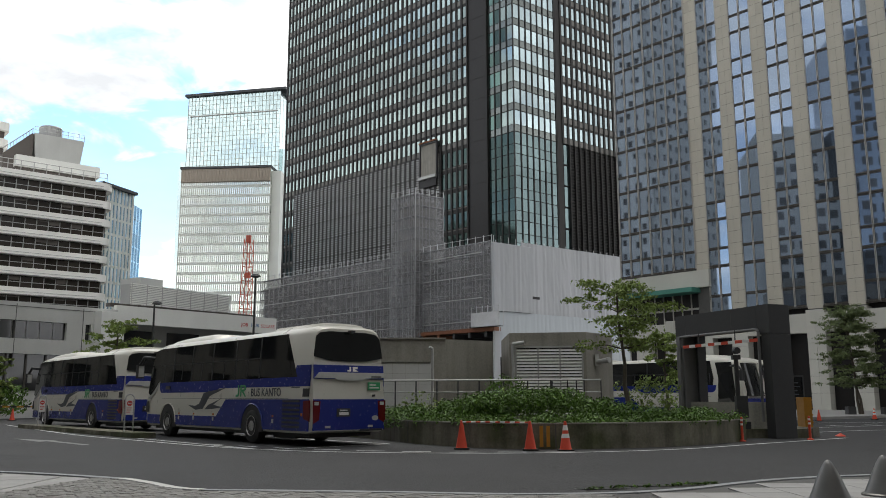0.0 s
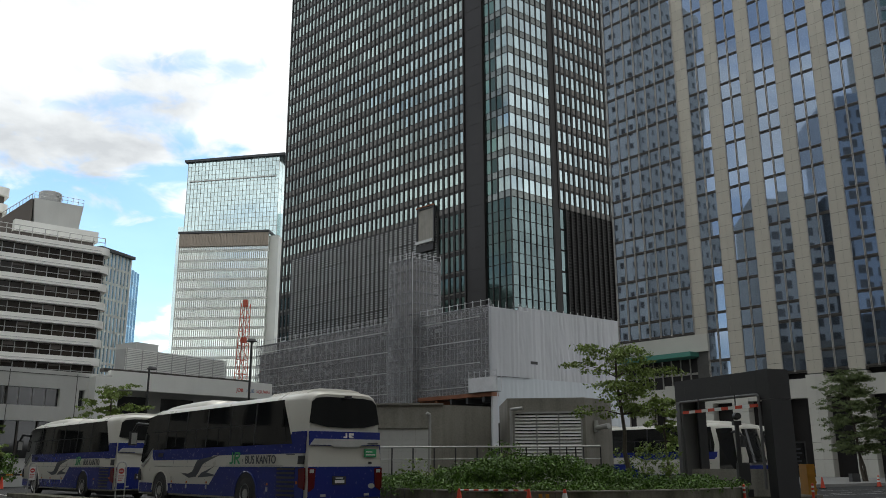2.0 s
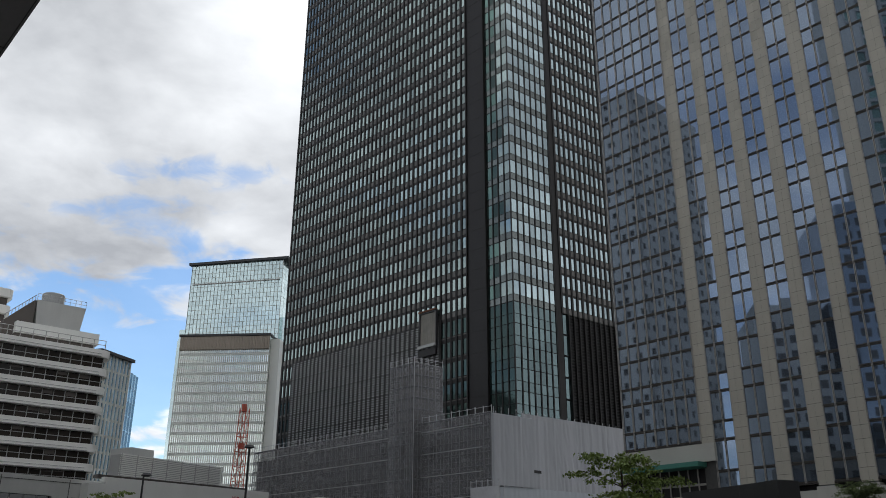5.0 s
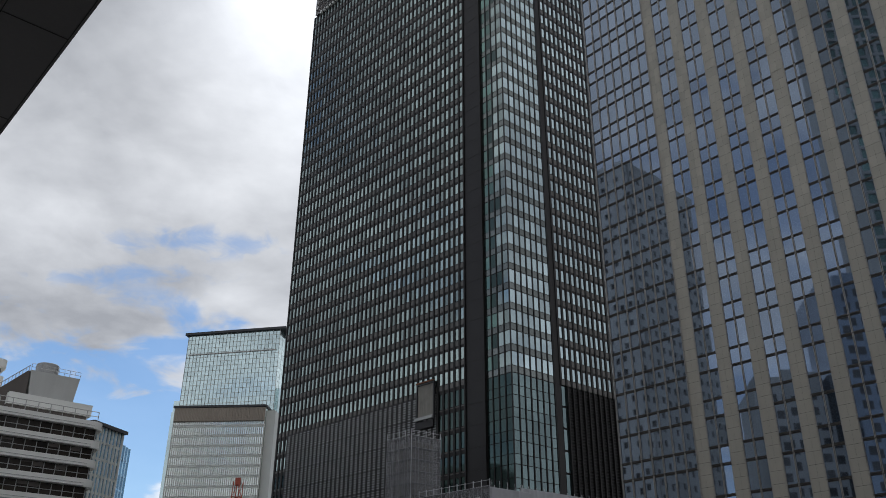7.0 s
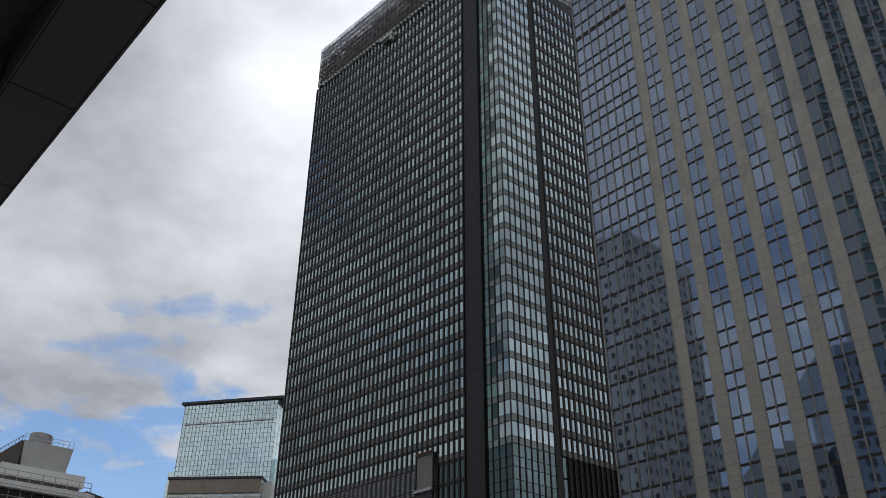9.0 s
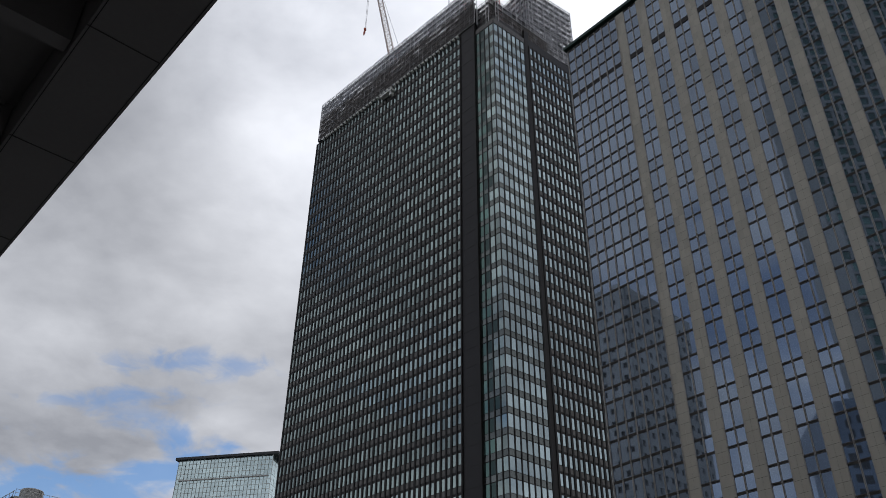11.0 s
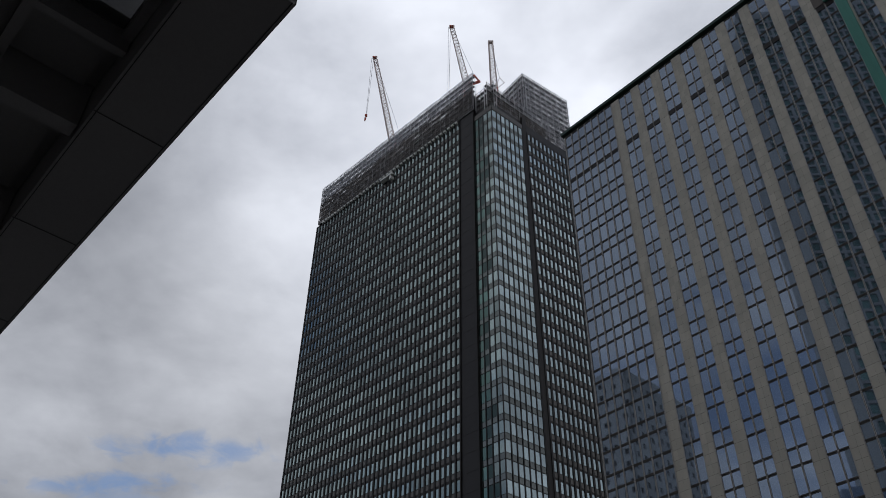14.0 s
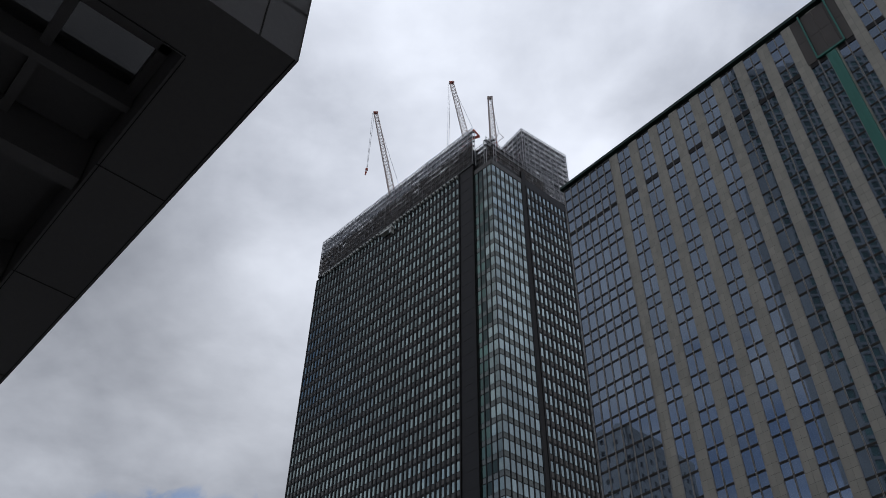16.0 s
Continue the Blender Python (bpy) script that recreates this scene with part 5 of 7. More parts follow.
# Added out of view so the coach rear window reflects something dark, not sky.
plain_block("office_block", "unseen grey office block added at the right to darken reflections", 56, 95, -45, 18, 62, 4.0, "west", CONCRETE)
# Added out of view: blocks sky light from behind, darkening the foreground.
plain_block("station_building", "unseen long grey block added behind the walk to cut sky light", -95, 60, -45, -12, 42, 4.2, "north", CONCRETE)


# ---- near pavements ----
PZ = 0.03
left_edge = smooth_line([(-14.0, 17.2), (-8.0, 15.3), (-5.33, 14.0), (-4.4, 13.2), (-3.5, 12.2), (-2.4, 12.0), (-0.6, 11.75), (0.85, 11.5), (2.2, 11.6), (3.3, 12.1), (4.3, 12.9), (5.4, 13.6), (7.2, 14.2), (12.0, 15.0)], 4)
pv = Pieces()
pv.slab([(12, -12), *left_edge[::-1], (-14, -12)][::-1], -0.3, PZ - 0.02)
pavement = setting("pavement", pv, JOINT, "pale stone and sett pavement in front of the camera", "pavement")
kb = Pieces()
for (a, b), (c, d) in zip(left_edge, left_edge[1:]):
    u = Vector((c - a, d - b)).normalized()
    o = Vector((u.y, -u.x)) * 0.16
    kb.slab([(a, b), (a + o.x, b + o.y), (c + o.x, d + o.y), (c, d)], -0.02, PZ)
part("kerb_edge", kb, KERB, pavement, "pale kerb edge")

tri = Pieces()
tri.slab([(-12.5, 9.4), (-6.47, 9.4), (-5.50, 13.85), (-8.0, 15.05), (-12.5, 16.4)], -0.02, PZ - 0.012)
part("paved_corner", tri, STONE_PAVE, pavement, "pale smooth paving")
pk = Pieces()
for (a, b), (c, d) in zip(left_edge, left_edge[1:]):
    if -5.1 < a and c < -3.2:
        u = Vector((c - a, d - b)).normalized()
        o = Vector((u.y, -u.x)) * 0.15
        pk.slab([(a, b), (a + o.x, b + o.y), (c + o.x, d + o.y), (c, d)], PZ - 0.01, PZ + 0.004)
part("painted_kerb", pk, LIGHT_CONCRETE, pavement, "white painted stretch of kerb")

# ---- traffic island and sign hoops ----
isl = Pieces()
ends = [Vector((-18.4, 38.6)), Vector((-9.9, 28.7))]
u = (ends[1] - ends[0]).normalized()
o = Vector((-u.y, u.x)) * 0.42
outl = [ends[0] - o, ends[1] - o] + [ends[1] + Vector((u.x * math.sin(g) * 0.42, u.y * math.sin(g) * 0.42)) - o * math.cos(g) for g in (0.5, 1.0, 1.57, 2.1, 2.6)] + [ends[1] + o, ends[0] + o]
isl.slab([tuple(q) for q in outl], -0.02, 0.15)
setting("traffic_island", isl, MOSSY, "long low concrete kerb island between lanes", "kerb")


def sign_hoop(x, y, turn):
    s = thing("hoop_sign", "grey steel hoop with a small red no-entry sign", "sign", "hoop signs on the island", m=pose(x, y, 0.15, 0, 0, turn))
    p = Pieces()
    r, w, h = 0.024, 0.14, 1.25
    p.tube((-w, 0, 0), (-w, 0, h - w), r, sides=8)
    p.tube((w, 0, 0), (w, 0, h - w), r, sides=8)
    arc = [(-w * math.cos(g), 0, h - w + w * math.sin(g)) for g in [i * math.pi / 8 for i in range(9)]]
    for a, b in zip(arc, arc[1:]):
        p.tube(a, b, r, sides=8)
    part("hoop", p, STEEL, s, smooth=True)
    board = part("sign_board", boxes((-0.115, 0.115, -0.045, -0.03, 0.56, 1.08)), WHITE_PRINT, s)
    disc = Pieces()
    disc.lathe([(0.0, -0.055), (0.09, -0.055), (0.09, -0.046)], 20, axis="y", at=(0, 0, 0.95))
    part("red_disc", disc, RED_PRINT, board, "red no-entry disc")
    part("disc_bar", boxes((-0.06, 0.06, -0.062, -0.056, 0.935, 0.965)), WHITE_PRINT, board)
    for k in range(3):
        part("text_bar", boxes((-0.09, 0.09 - 0.03 * k, -0.052, -0.046, 0.78 - 0.07 * k, 0.805 - 0.07 * k)), RED_PRINT, board)


sign_hoop(-17.1, 37.0, 12)
sign_hoop(-10.7, 29.6, 12)


# ---- coaches ----
def coach(label, m, marks=True, pillar=False):
    """A twelve metre coach; x runs to the front, y to its left side."""
    bus = thing("coach", label, "bus", "parked coaches")
    L, W, H = 12.0, 2.5, 3.28
    hw = W / 2
    # body loft: rounded roof, tapered nose, slightly tapered tail
    secs = []
    for x in [0.0, 0.06, 0.25, 1.0, 3, 6, 9, 10.6, 11.2, 11.6, 11.85, 12.0]:
        nose = max(0.0, (x - 10.6) / 1.4)
        tail = max(0.0, (0.25 - x) / 0.25)
        w = hw - 0.16 * nose ** 2 - 0.07 * tail
        h = H - 0.28 * nose ** 2.0 - 0.07 * tail
        b = 0.36 + 0.06 * tail
        ring = [(w - 0.04, b), (w, b + 0.12), (w, 1.25), (w - 0.10, h - 0.24), (w - 0.17, h - 0.12), (w - 0.34, h - 0.03), (w - 0.6, h)]
        secs.append([(x, y, z) for y, z in ring] + [(x, -y, z) for y, z in ring[::-1]])
    # rake of the windscreen: upper points of the nose move back
    body = Pieces()
    k = len(secs[0])
    for s in secs:
        for x, y, z in s:
            if x > 11.0 and z > 1.3:
                x -= (z - 1.3) * 0.24 * (x - 11.0)
            if x < 0.3 and z > 1.9:
                x += (z - 1.9) * 0.10 * (0.3 - x) / 0.3
            body.v.append((x, y, z))
    for i in range(len(secs) - 1):
        body.f += [(i * k + j, (i + 1) * k + j, (i + 1) * k + (j + 1) % k, i * k + (j + 1) % k) for j in range(k)]
    body.f.append(tuple(range(k - 1, -1, -1)))
    body.f.append(tuple((len(secs) - 1) * k + j for j in range(k)))
    part("body", body, WHITE_PAINT, bus, smooth=True)

    def side_y(z):
        return hw if z < 1.25 else hw - 0.10 * (z - 1.25) / 1.79

    def panel(name, outline, mat, parent, proud, label="", flip=(1, -1)):
        """A thin side panel that follows the body's lean."""
        made = None
        for sgn in flip:
            p = Pieces()
            n = len(outline)
            for off in (-0.02, proud):
                for x, z in outline:
                    p.v.append((x, sgn * (side_y(z) + off), z))
            p.f.append(tuple(range(n)))
            p.f.append(tuple(range(2 * n - 1, n - 1, -1)))
            p.f += [((i + 1) % n, i, n + i, n + (i + 1) % n) for i in range(n)]
            if sgn < 0:
                p.f = [q[::-1] for q in p.f]
            made = part(name, p, mat, parent, label)
        return made

    # blue band under the windows, swept skirt, panel joints
    panel("blue_band", [(0.1, 1.62), (5.6, 1.62), (6.0, 1.50), (10.35, 1.50), (10.5, 1.62), (10.55, 1.86), (1.0, 1.88), (0.85, 2.2), (0.1, 2.2)], BLUE_PAINT, bus, 0.004, "deep blue painted band")
    panel("blue_skirt", [(0.1, 0.42), (11.5, 0.42), (11.5, 0.74), (5.75, 0.74), (5.1, 1.27), (0.1, 1.27)], BLUE_PAINT, bus, 0.004, "deep blue swept skirt")
    if pillar:
        panel("band_backing", [(0.78, 1.88), (10.35, 1.86), (10.4, 2.2), (10.2, 3.08), (1.45, 3.10)], BUS_GLASS, bus, 0.005)
        panel("driver_window", [(10.62, 0.9), (11.5, 0.9), (11.62, 1.5), (11.42, 2.98), (10.5, 2.98), (10.68, 2.2)], BUS_GLASS, bus, 0.012)
    else:
        panel("band_backing", [(0.78, 1.88), (10.7, 1.86), (11.35, 1.42), (11.55, 1.5), (11.45, 2.3), (11.2, 3.0), (10.6, 3.08), (1.45, 3.10)], BUS_GLASS, bus, 0.005)
    for x0, x1 in ((3.0, 4.55), (4.6, 6.2), (6.25, 7.8), (7.85, 9.35), (9.4, 9.7 if pillar else 10.6)):
        panel("side_window", [(x0, 1.93), (x1, 1.93), (x1, 3.02), (x0, 3.02)], BUS_GLASS, bus, 0.011)
        panel("window_divider", [(x0 - 0.06, 1.9), (x0 + 0.02, 1.9), (x0 + 0.02, 3.06), (x0 - 0.06, 3.06)], BLACK_PLASTIC, bus, 0.016)
        panel("sash_bar", [(x0 + 0.75, 1.93), (x0 + 0.80, 1.93), (x0 + 0.80, 2.45), (x0 + 0.75, 2.45)], BLACK_PLASTIC, bus, 0.016)
        panel("sash_rail", [(x0, 2.45), (x1, 2.45), (x1, 2.48), (x0, 2.48)], BLACK_PLASTIC, bus, 0.015)
    panel("side_window", [(1.1, 1.93), (2.95, 1.93), (2.95, 2.96), (1.5, 2.96)], BUS_GLASS, bus, 0.011)
    for x in (1.95, 3.6, 6.1, 7.5, 8.6):
        panel("panel_joint", [(x, 0.45), (x + 0.012, 0.45), (x + 0.012, 1.5), (x, 1.5)], GREY_PRINT, bus, 0.006)
    panel("panel_joint", [(1.2, 1.20 + 0.09), (10.2, 1.29), (10.2, 1.30), (1.2, 1.30)], GREY_PRINT, bus, 0.0055)
    for k_ in range(7):
        panel("engine_louvre", [(0.55, 0.50 + k_ * 0.115), (1.5, 0.50 + k_ * 0.115), (1.5, 0.555 + k_ * 0.115), (0.55, 0.555 + k_ * 0.115)], BLACK_PLASTIC, bus, 0.018)
    panel("vent_flap", [(0.12, 1.34), (0.42, 1.34), (0.42, 1.56), (0.12, 1.56)], BLACK_PLASTIC, bus, 0.012)
    panel("side_marker", [(0.40, 0.82), (0.48, 0.82), (0.48, 0.90), (0.40, 0.90)], AMBER_LENS, bus, 0.02)
    for x in (2.0, 5.9, 7.4, 8.6):
        panel("side_marker", [(x, 0.77), (x + 0.07, 0.77), (x + 0.07, 0.83), (x, 0.83)], AMBER_LENS, bus, 0.02)
        panel("hatch_latch", [(x, 0.60), (x + 0.10, 0.60), (x + 0.10, 0.72), (x, 0.72)], STEEL, bus, 0.016)
    panel("side_indicator", [(9.55, 1.62), (9.95, 1.62), (9.95, 1.74), (9.55, 1.74)], BLACK_PLASTIC, bus, 0.02)
    # swallow-like mark as plain swept shapes
    panel("swept_mark", [(5.12, 1.63), (6.1, 1.42), (6.3, 1.36), (6.55, 1.12), (6.75, 0.97), (7.3, 0.93), (7.95, 1.09), (7.35, 1.06), (7.05, 1.13), (6.75, 1.47), (6.35, 1.53)], GREY_PRINT, bus, 0.008, "dark grey swept bird-like mark", flip=(1,))
    panel("swept_mark", [(5.45, 1.29), (5.98, 1.10), (5.25, 1.02), (6.0, 0.97), (6.6, 0.95), (6.35, 1.09)], GREY_PRINT, bus, 0.008, "dark grey swept bird-like mark", flip=(1,))
    # wheels
    for x, tag in ((3.3, "rear"), (9.6, "front")):
        for sgn in (1, -1):
            arch = Pieces()
            pts = [(x + 0.66 * math.cos(g), 0.5 + 0.66 * math.sin(g)) for g in [i * math.pi / 14 for i in range(15)]] + [(x - 0.66, 0.34), (x + 0.66, 0.34)]
            arch.prism([(a, min(b, 1.14)) for a, b in pts], sgn * (hw - 0.05), sgn * (hw + 0.011))
            part("wheel_arch", arch, BLACK_PLASTIC, bus)
            lip = Pieces()
            arc = [(x + 0.67 * math.cos(g), sgn * (hw + 0.012), 0.5 + 0.64 * math.sin(g)) for g in [i * math.pi / 12 for i in range(13)]]
            for a, b in zip(arc, arc[1:]):
                lip.tube(a, b, 0.022, sides=5)
            part("arch_lip", lip, BLUE_PAINT if tag == "rear" else WHITE_PAINT, bus)
            wheel = part("wheel", _turned([(0.0, -0.14), (0.30, -0.14), (0.30, 0.14), (0.0, 0.14)], (x, sgn * (hw - 0.13), 0.5)), DARK_STEEL, bus)
            part("tyre", _turned([(0.29, -0.15), (0.44, -0.15), (0.49, -0.12), (0.505, -0.08), (0.505, 0.08), (0.49, 0.12), (0.44, 0.15), (0.29, 0.15), (0.29, -0.15)], (x, sgn * (hw - 0.13), 0.5)), BLACK_RUBBER, wheel, smooth=True)
            f = sgn * 0.165
            part("rim", _turned([(0.30, f), (0.285, f * 1.02), (0.265, f * 0.55), (0.16, f * 0.5), (0.15, f * 0.95), (0.06, f * 1.1), (0.0, f * 1.1)], (x, sgn * (hw - 0.13), 0.5)), CHROME, wheel, "polished alloy rim", smooth=True)
            nuts = Pieces()
            for i in range(10):
                g = i * math.pi / 5
                c = (x + 0.21 * math.cos(g), sgn * (hw - 0.04), 0.5 + 0.21 * math.sin(g))
                nuts.tube((c[0], sgn * (hw - 0.06), c[2]), c, 0.022, sides=6)
            part("wheel_nuts", nuts, DARK_STEEL, wheel)
    part("underframe", boxes((0.4, 11.3, -1.0, 1.0, 0.25, 0.5), (1.4, 2.6, -0.9, 0.9, 0.18, 0.4)), BLACK_PLASTIC, bus)
    # roof units
    def hood(rows, half):
        """A low rounded roof hood from (x, foot, rise) rows."""
        p = Pieces()
        cut = [(-1.0, 0.0), (-0.95, 0.45), (-0.82, 0.8), (-0.55, 0.96), (0.0, 1.0), (0.55, 0.96), (0.82, 0.8), (0.95, 0.45), (1.0, 0.0)]
        for x, foot, rise in rows:
            p.v += [(x, half * a, foot + rise * b) for a, b in cut]
        c = len(cut)
        for i in range(len(rows) - 1):
            p.f += [(i * c + j, i * c + j + 1, (i + 1) * c + j + 1, (i + 1) * c + j) for j in range(c - 1)]
        p.f.append(tuple(range(c - 1, -1, -1)))
        p.f.append(tuple((len(rows) - 1) * c + j for j in range(c)))
        return p

    part("roof_fairing", hood([(11.3, 3.0, 0.02), (10.9, 3.12, 0.12), (10.3, 3.18, 0.20), (9.4, 3.18, 0.27), (8.4, 3.18, 0.30), (7.5, 3.18, 0.30), (7.2, 3.18, 0.26), (7.0, 3.18, 0.05)], 0.92), WHITE_PAINT, bus, "smooth white roof fairing", smooth=True)
    part("engine_hood", hood([(0.15, 3.14, 0.06), (0.4, 3.16, 0.16), (1.2, 3.18, 0.19), (2.6, 3.18, 0.17), (3.2, 3.18, 0.08)], 0.95), WHITE_PAINT, bus, "white ribbed rear roof hood", smooth=True)
    for i in range(9):
        x = 0.55 + i * 0.26
        part("hood_rib", hood([(x, 3.18, 0.17), (x + 0.03, 3.18, 0.225), (x + 0.10, 3.18, 0.225), (x + 0.13, 3.18, 0.17)], 0.93), WHITE_PAINT, bus)
    # tail

    def rear(name, outline, mat, proud, label="", parent=None):
        p = Pieces()
        n = len(outline)
        for off in (0.03, -proud):
            for y, z in outline:
                p.v.append((off + max(0.0, z - 1.9) * 0.10, y, z))
        p.f.append(tuple(range(n)))
        p.f.append(tuple(range(2 * n - 1, n - 1, -1)))
        p.f += [((i + 1) % n, i, n + i, n + (i + 1) % n) for i in range(n)]
        return part(name, p, mat, parent or bus, label)

    rear("rear_blue_panel", [(1.17, 0.44), (1.17, 1.27), (-1.17, 1.27), (-1.17, 0.44)], BLUE_PAINT, 0.006)
    rear("rear_blue_band", [(1.16, 1.82), (1.15, 2.20), (-1.15, 2.20), (-1.16, 1.82)], BLUE_PAINT, 0.006)
    rear("rear_trim", [(1.15, 1.84), (1.0, 2.0), (-1.15, 2.0), (-1.15, 1.86), (-0.5, 1.84), (-0.4, 1.78), (0.4, 1.78), (0.5, 1.84)], STEEL, 0.03, "silver moulded trim")
    win = [(1.13, 2.42), (1.06, 2.98), (0.92, 3.09), (0.6, 3.13), (-0.6, 3.13), (-0.92, 3.09), (-1.06, 2.98), (-1.13, 2.42), (-0.6, 2.32), (0.0, 2.30), (0.6, 2.32)]
    rear("rear_window", win, BUS_GLASS, 0.010, "dark curved rear window")
    for sgn in (1, -1):
        lamp = rear("tail_lamp", [(sgn * 1.16, 0.62), (sgn * 1.18, 1.24), (sgn * 0.95, 1.22), (sgn * 0.98, 0.72)][::sgn], RED_LENS, 0.025, "red tail lamp cluster")
        for i in range(4):
            rear("lamp_lens", [(sgn * 1.14, 0.72 + i * 0.13), (sgn * 1.14, 0.81 + i * 0.13), (sgn * 1.01, 0.81 + i * 0.13), (sgn * 1.01, 0.72 + i * 0.13)][::sgn], RED_LENS if i != 3 else STEEL, 0.034, parent=lamp)
        panel("tail_lamp_side", [(0.05, 0.68), (0.36, 0.75), (0.36, 1.22), (0.05, 1.24)], RED_LENS, bus, 0.012, flip=(sgn,))
        rear("fog_lamp", [(sgn * 0.78, 0.50), (sgn * 0.78, 0.56), (sgn * 0.62, 0.56), (sgn * 0.62, 0.50)][::sgn], STEEL, 0.02)
    plate = rear("number_plate", [(0.42, 0.80), (0.42, 1.02), (-0.02, 1.02), (-0.02, 0.80)], BLACK_PLASTIC, 0.02)
    rear("plate_bar", [(0.34, 0.84), (0.34, 0.92), (0.04, 0.92), (0.04, 0.84)], WHITE_PRINT, 0.026, parent=plate)
    rear("plate_bar", [(0.32, 0.955), (0.32, 0.985), (0.08, 0.985), (0.08, 0.955)], WHITE_PRINT, 0.026, parent=plate)
    st = rear("green_sticker", [(-0.62, 1.52), (-0.62, 1.74), (-1.02, 1.74), (-1.02, 1.52)], GREEN_SIGN, 0.010, "green notice sticker")
    for i in range(2):
        rear("sticker_bar", [(-0.66, 1.57 + i * 0.08), (-0.66, 1.60 + i * 0.08), (-0.98 + 0.1 * i, 1.60 + i * 0.08), (-0.98 + 0.1 * i, 1.57 + i * 0.08)], WHITE_PRINT, 0.013, parent=st)
    rear("lock_cover", [(-0.78, 1.34), (-0.78, 1.40), (-0.86, 1.40), (-0.86, 1.34)], BLACK_PLASTIC, 0.015)
    rear("round_badge", [(-0.86 + 0.11 * math.cos(a), 0.75 + 0.07 * math.sin(a)) for a in [i * math.pi / 6 for i in range(12)]][::-1], STEEL, 0.015)
    rear("rear_bumper_slot", [(-0.35, 0.40), (-0.35, 0.46), (-1.1, 0.46), (-1.1, 0.40)], BLACK_PLASTIC, 0.02)
    part("rear_camera", boxes((-0.06, 0.1, -0.12, 0.02, 3.10, 3.17)), BLACK_PLASTIC, bus)
    rear("maker_mark", [(-0.70, 1.87), (-0.70, 1.91), (-1.05, 1.91), (-1.05, 1.87)], GREY_PRINT, 0.034)
    # plain mark in place of the operator's badge at the rear
    rear("badge_shape", [(0.08, 2.03), (-0.04, 2.03), (-0.04, 2.16), (0.01, 2.16), (0.01, 2.07), (0.08, 2.07)], WHITE_PRINT, 0.012)
    rear("badge_shape", [(-0.10, 2.03), (-0.10, 2.16), (-0.26, 2.16), (-0.26, 2.10), (-0.16, 2.10), (-0.28, 2.03)], WHITE_PRINT, 0.012)
    # nose: windscreen, lights, mirrors
    ws = Pieces()
    xs = [(-1.13, 11.35), (-1.05, 11.75), (-0.7, 11.98), (0.0, 12.04), (0.7, 11.98), (1.05, 11.75), (1.13, 11.35)]
    for y, x in xs:
        ws.v.append((x + 0.03, y, 1.32))
        ws.v.append((x - 0.36, y * 0.95, 2.94))
    ws.f += [(2 * i, 2 * i + 2, 2 * i + 3, 2 * i + 1) for i in range(len(xs) - 1)]
    n = len(ws.v)
    ws.v += [(x - 0.12, y, z) for x, y, z in ws.v]
    ws.f += [tuple(n + j for j in q[::-1]) for q in ws.f]
    ws.f += [(0, 1, n + 1, n), (n - 2, n - 1, 2 * n - 1, 2 * n - 2)]
    part("windscreen", ws, BUS_GLASS, bus, "dark raked windscreen", smooth=True)
    for i in (0.62, -0.25):
        part("wiper", _bar((12.06, i, 1.42), (11.93, i - 0.5, 2.05), 0.015), BLACK_PLASTIC, bus)
    part("nose_band", boxes((11.86, 12.035, -0.92, 0.92, 1.0, 1.2)), BLUE_PAINT, bus)
    part("bumper", boxes((11.5, 12.02, -1.05, 1.05, 0.36, 0.62)), BLUE_PAINT, bus)
    for sgn in (1, -1):
        panel("headlamp", [(11.45, 0.82), (11.75, 0.80), (11.72, 1.18), (11.55, 1.22)], BLACK_PLASTIC, bus, -0.03 if sgn else 0, flip=(sgn,))
        if not pillar:
            panel("silver_sweep", [(11.3, 1.28), (11.5, 1.32), (10.9, 1.62), (10.6, 1.9), (10.5, 1.9), (10.75, 1.58)], STEEL, bus, 0.008, flip=(sgn,))
        arm = Pieces()
        arm.tube((11.2, sgn * 1.05, 2.75), (11.85, sgn * 1.35, 2.82), 0.06, sides=8)
        arm.tube((11.85, sgn * 1.35, 2.82), (12.15, sgn * 1.38, 2.55), 0.055, sides=8)
        mirror = part("mirror_arm", arm, BLACK_PLASTIC, bus, smooth=True)
        part("mirror_head", boxes((12.04, 12.22, sgn * 1.38 - 0.13, sgn * 1.38 + 0.13, 2.05, 2.55)), BLACK_PLASTIC, mirror)
        part("mirror_glass", boxes((12.02, 12.04, sgn * 1.38 - 0.10, sgn * 1.38 + 0.10, 2.10, 2.50)), STEEL, mirror)
    if marks:
        def on_left(x, z):
            return Matrix(((-1, 0, 0, x), (0, 0, 1, hw + 0.006), (0, 1, 0, z), (0, 0, 0, 1)))
        words("BUS KANTO", 0.33, GREY_PRINT, bus, on_left(3.42, 1.36), depth=0.003, bold=0.004)
        g_ = Pieces()
        y0 = hw + 0.002
        for outl in ([(4.57, 1.42), (4.57, 1.70), (4.52, 1.70), (4.52, 1.40), (4.55, 1.35), (4.66, 1.35), (4.66, 1.41)], [(4.46, 1.35), (4.46, 1.70), (4.27, 1.70), (4.22, 1.66), (4.22, 1.56), (4.27, 1.52), (4.32, 1.50), (4.20, 1.35), (4.26, 1.35), (4.40, 1.52), (4.40, 1.56), (4.28, 1.57), (4.28, 1.64), (4.40, 1.64), (4.41, 1.35)]):
            g_.prism([(4.02 + (x - 4.4) * 1.5, z) for x, z in outl], y0, y0 + 0.006)
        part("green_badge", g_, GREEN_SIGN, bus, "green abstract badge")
        panel("code_bar", [(0.60, 1.58), (1.05, 1.58), (1.05, 1.61), (0.60, 1.61)], GREY_PRINT, bus, 0.008, flip=(1,))
    bus.matrix_basis = m
    return bus


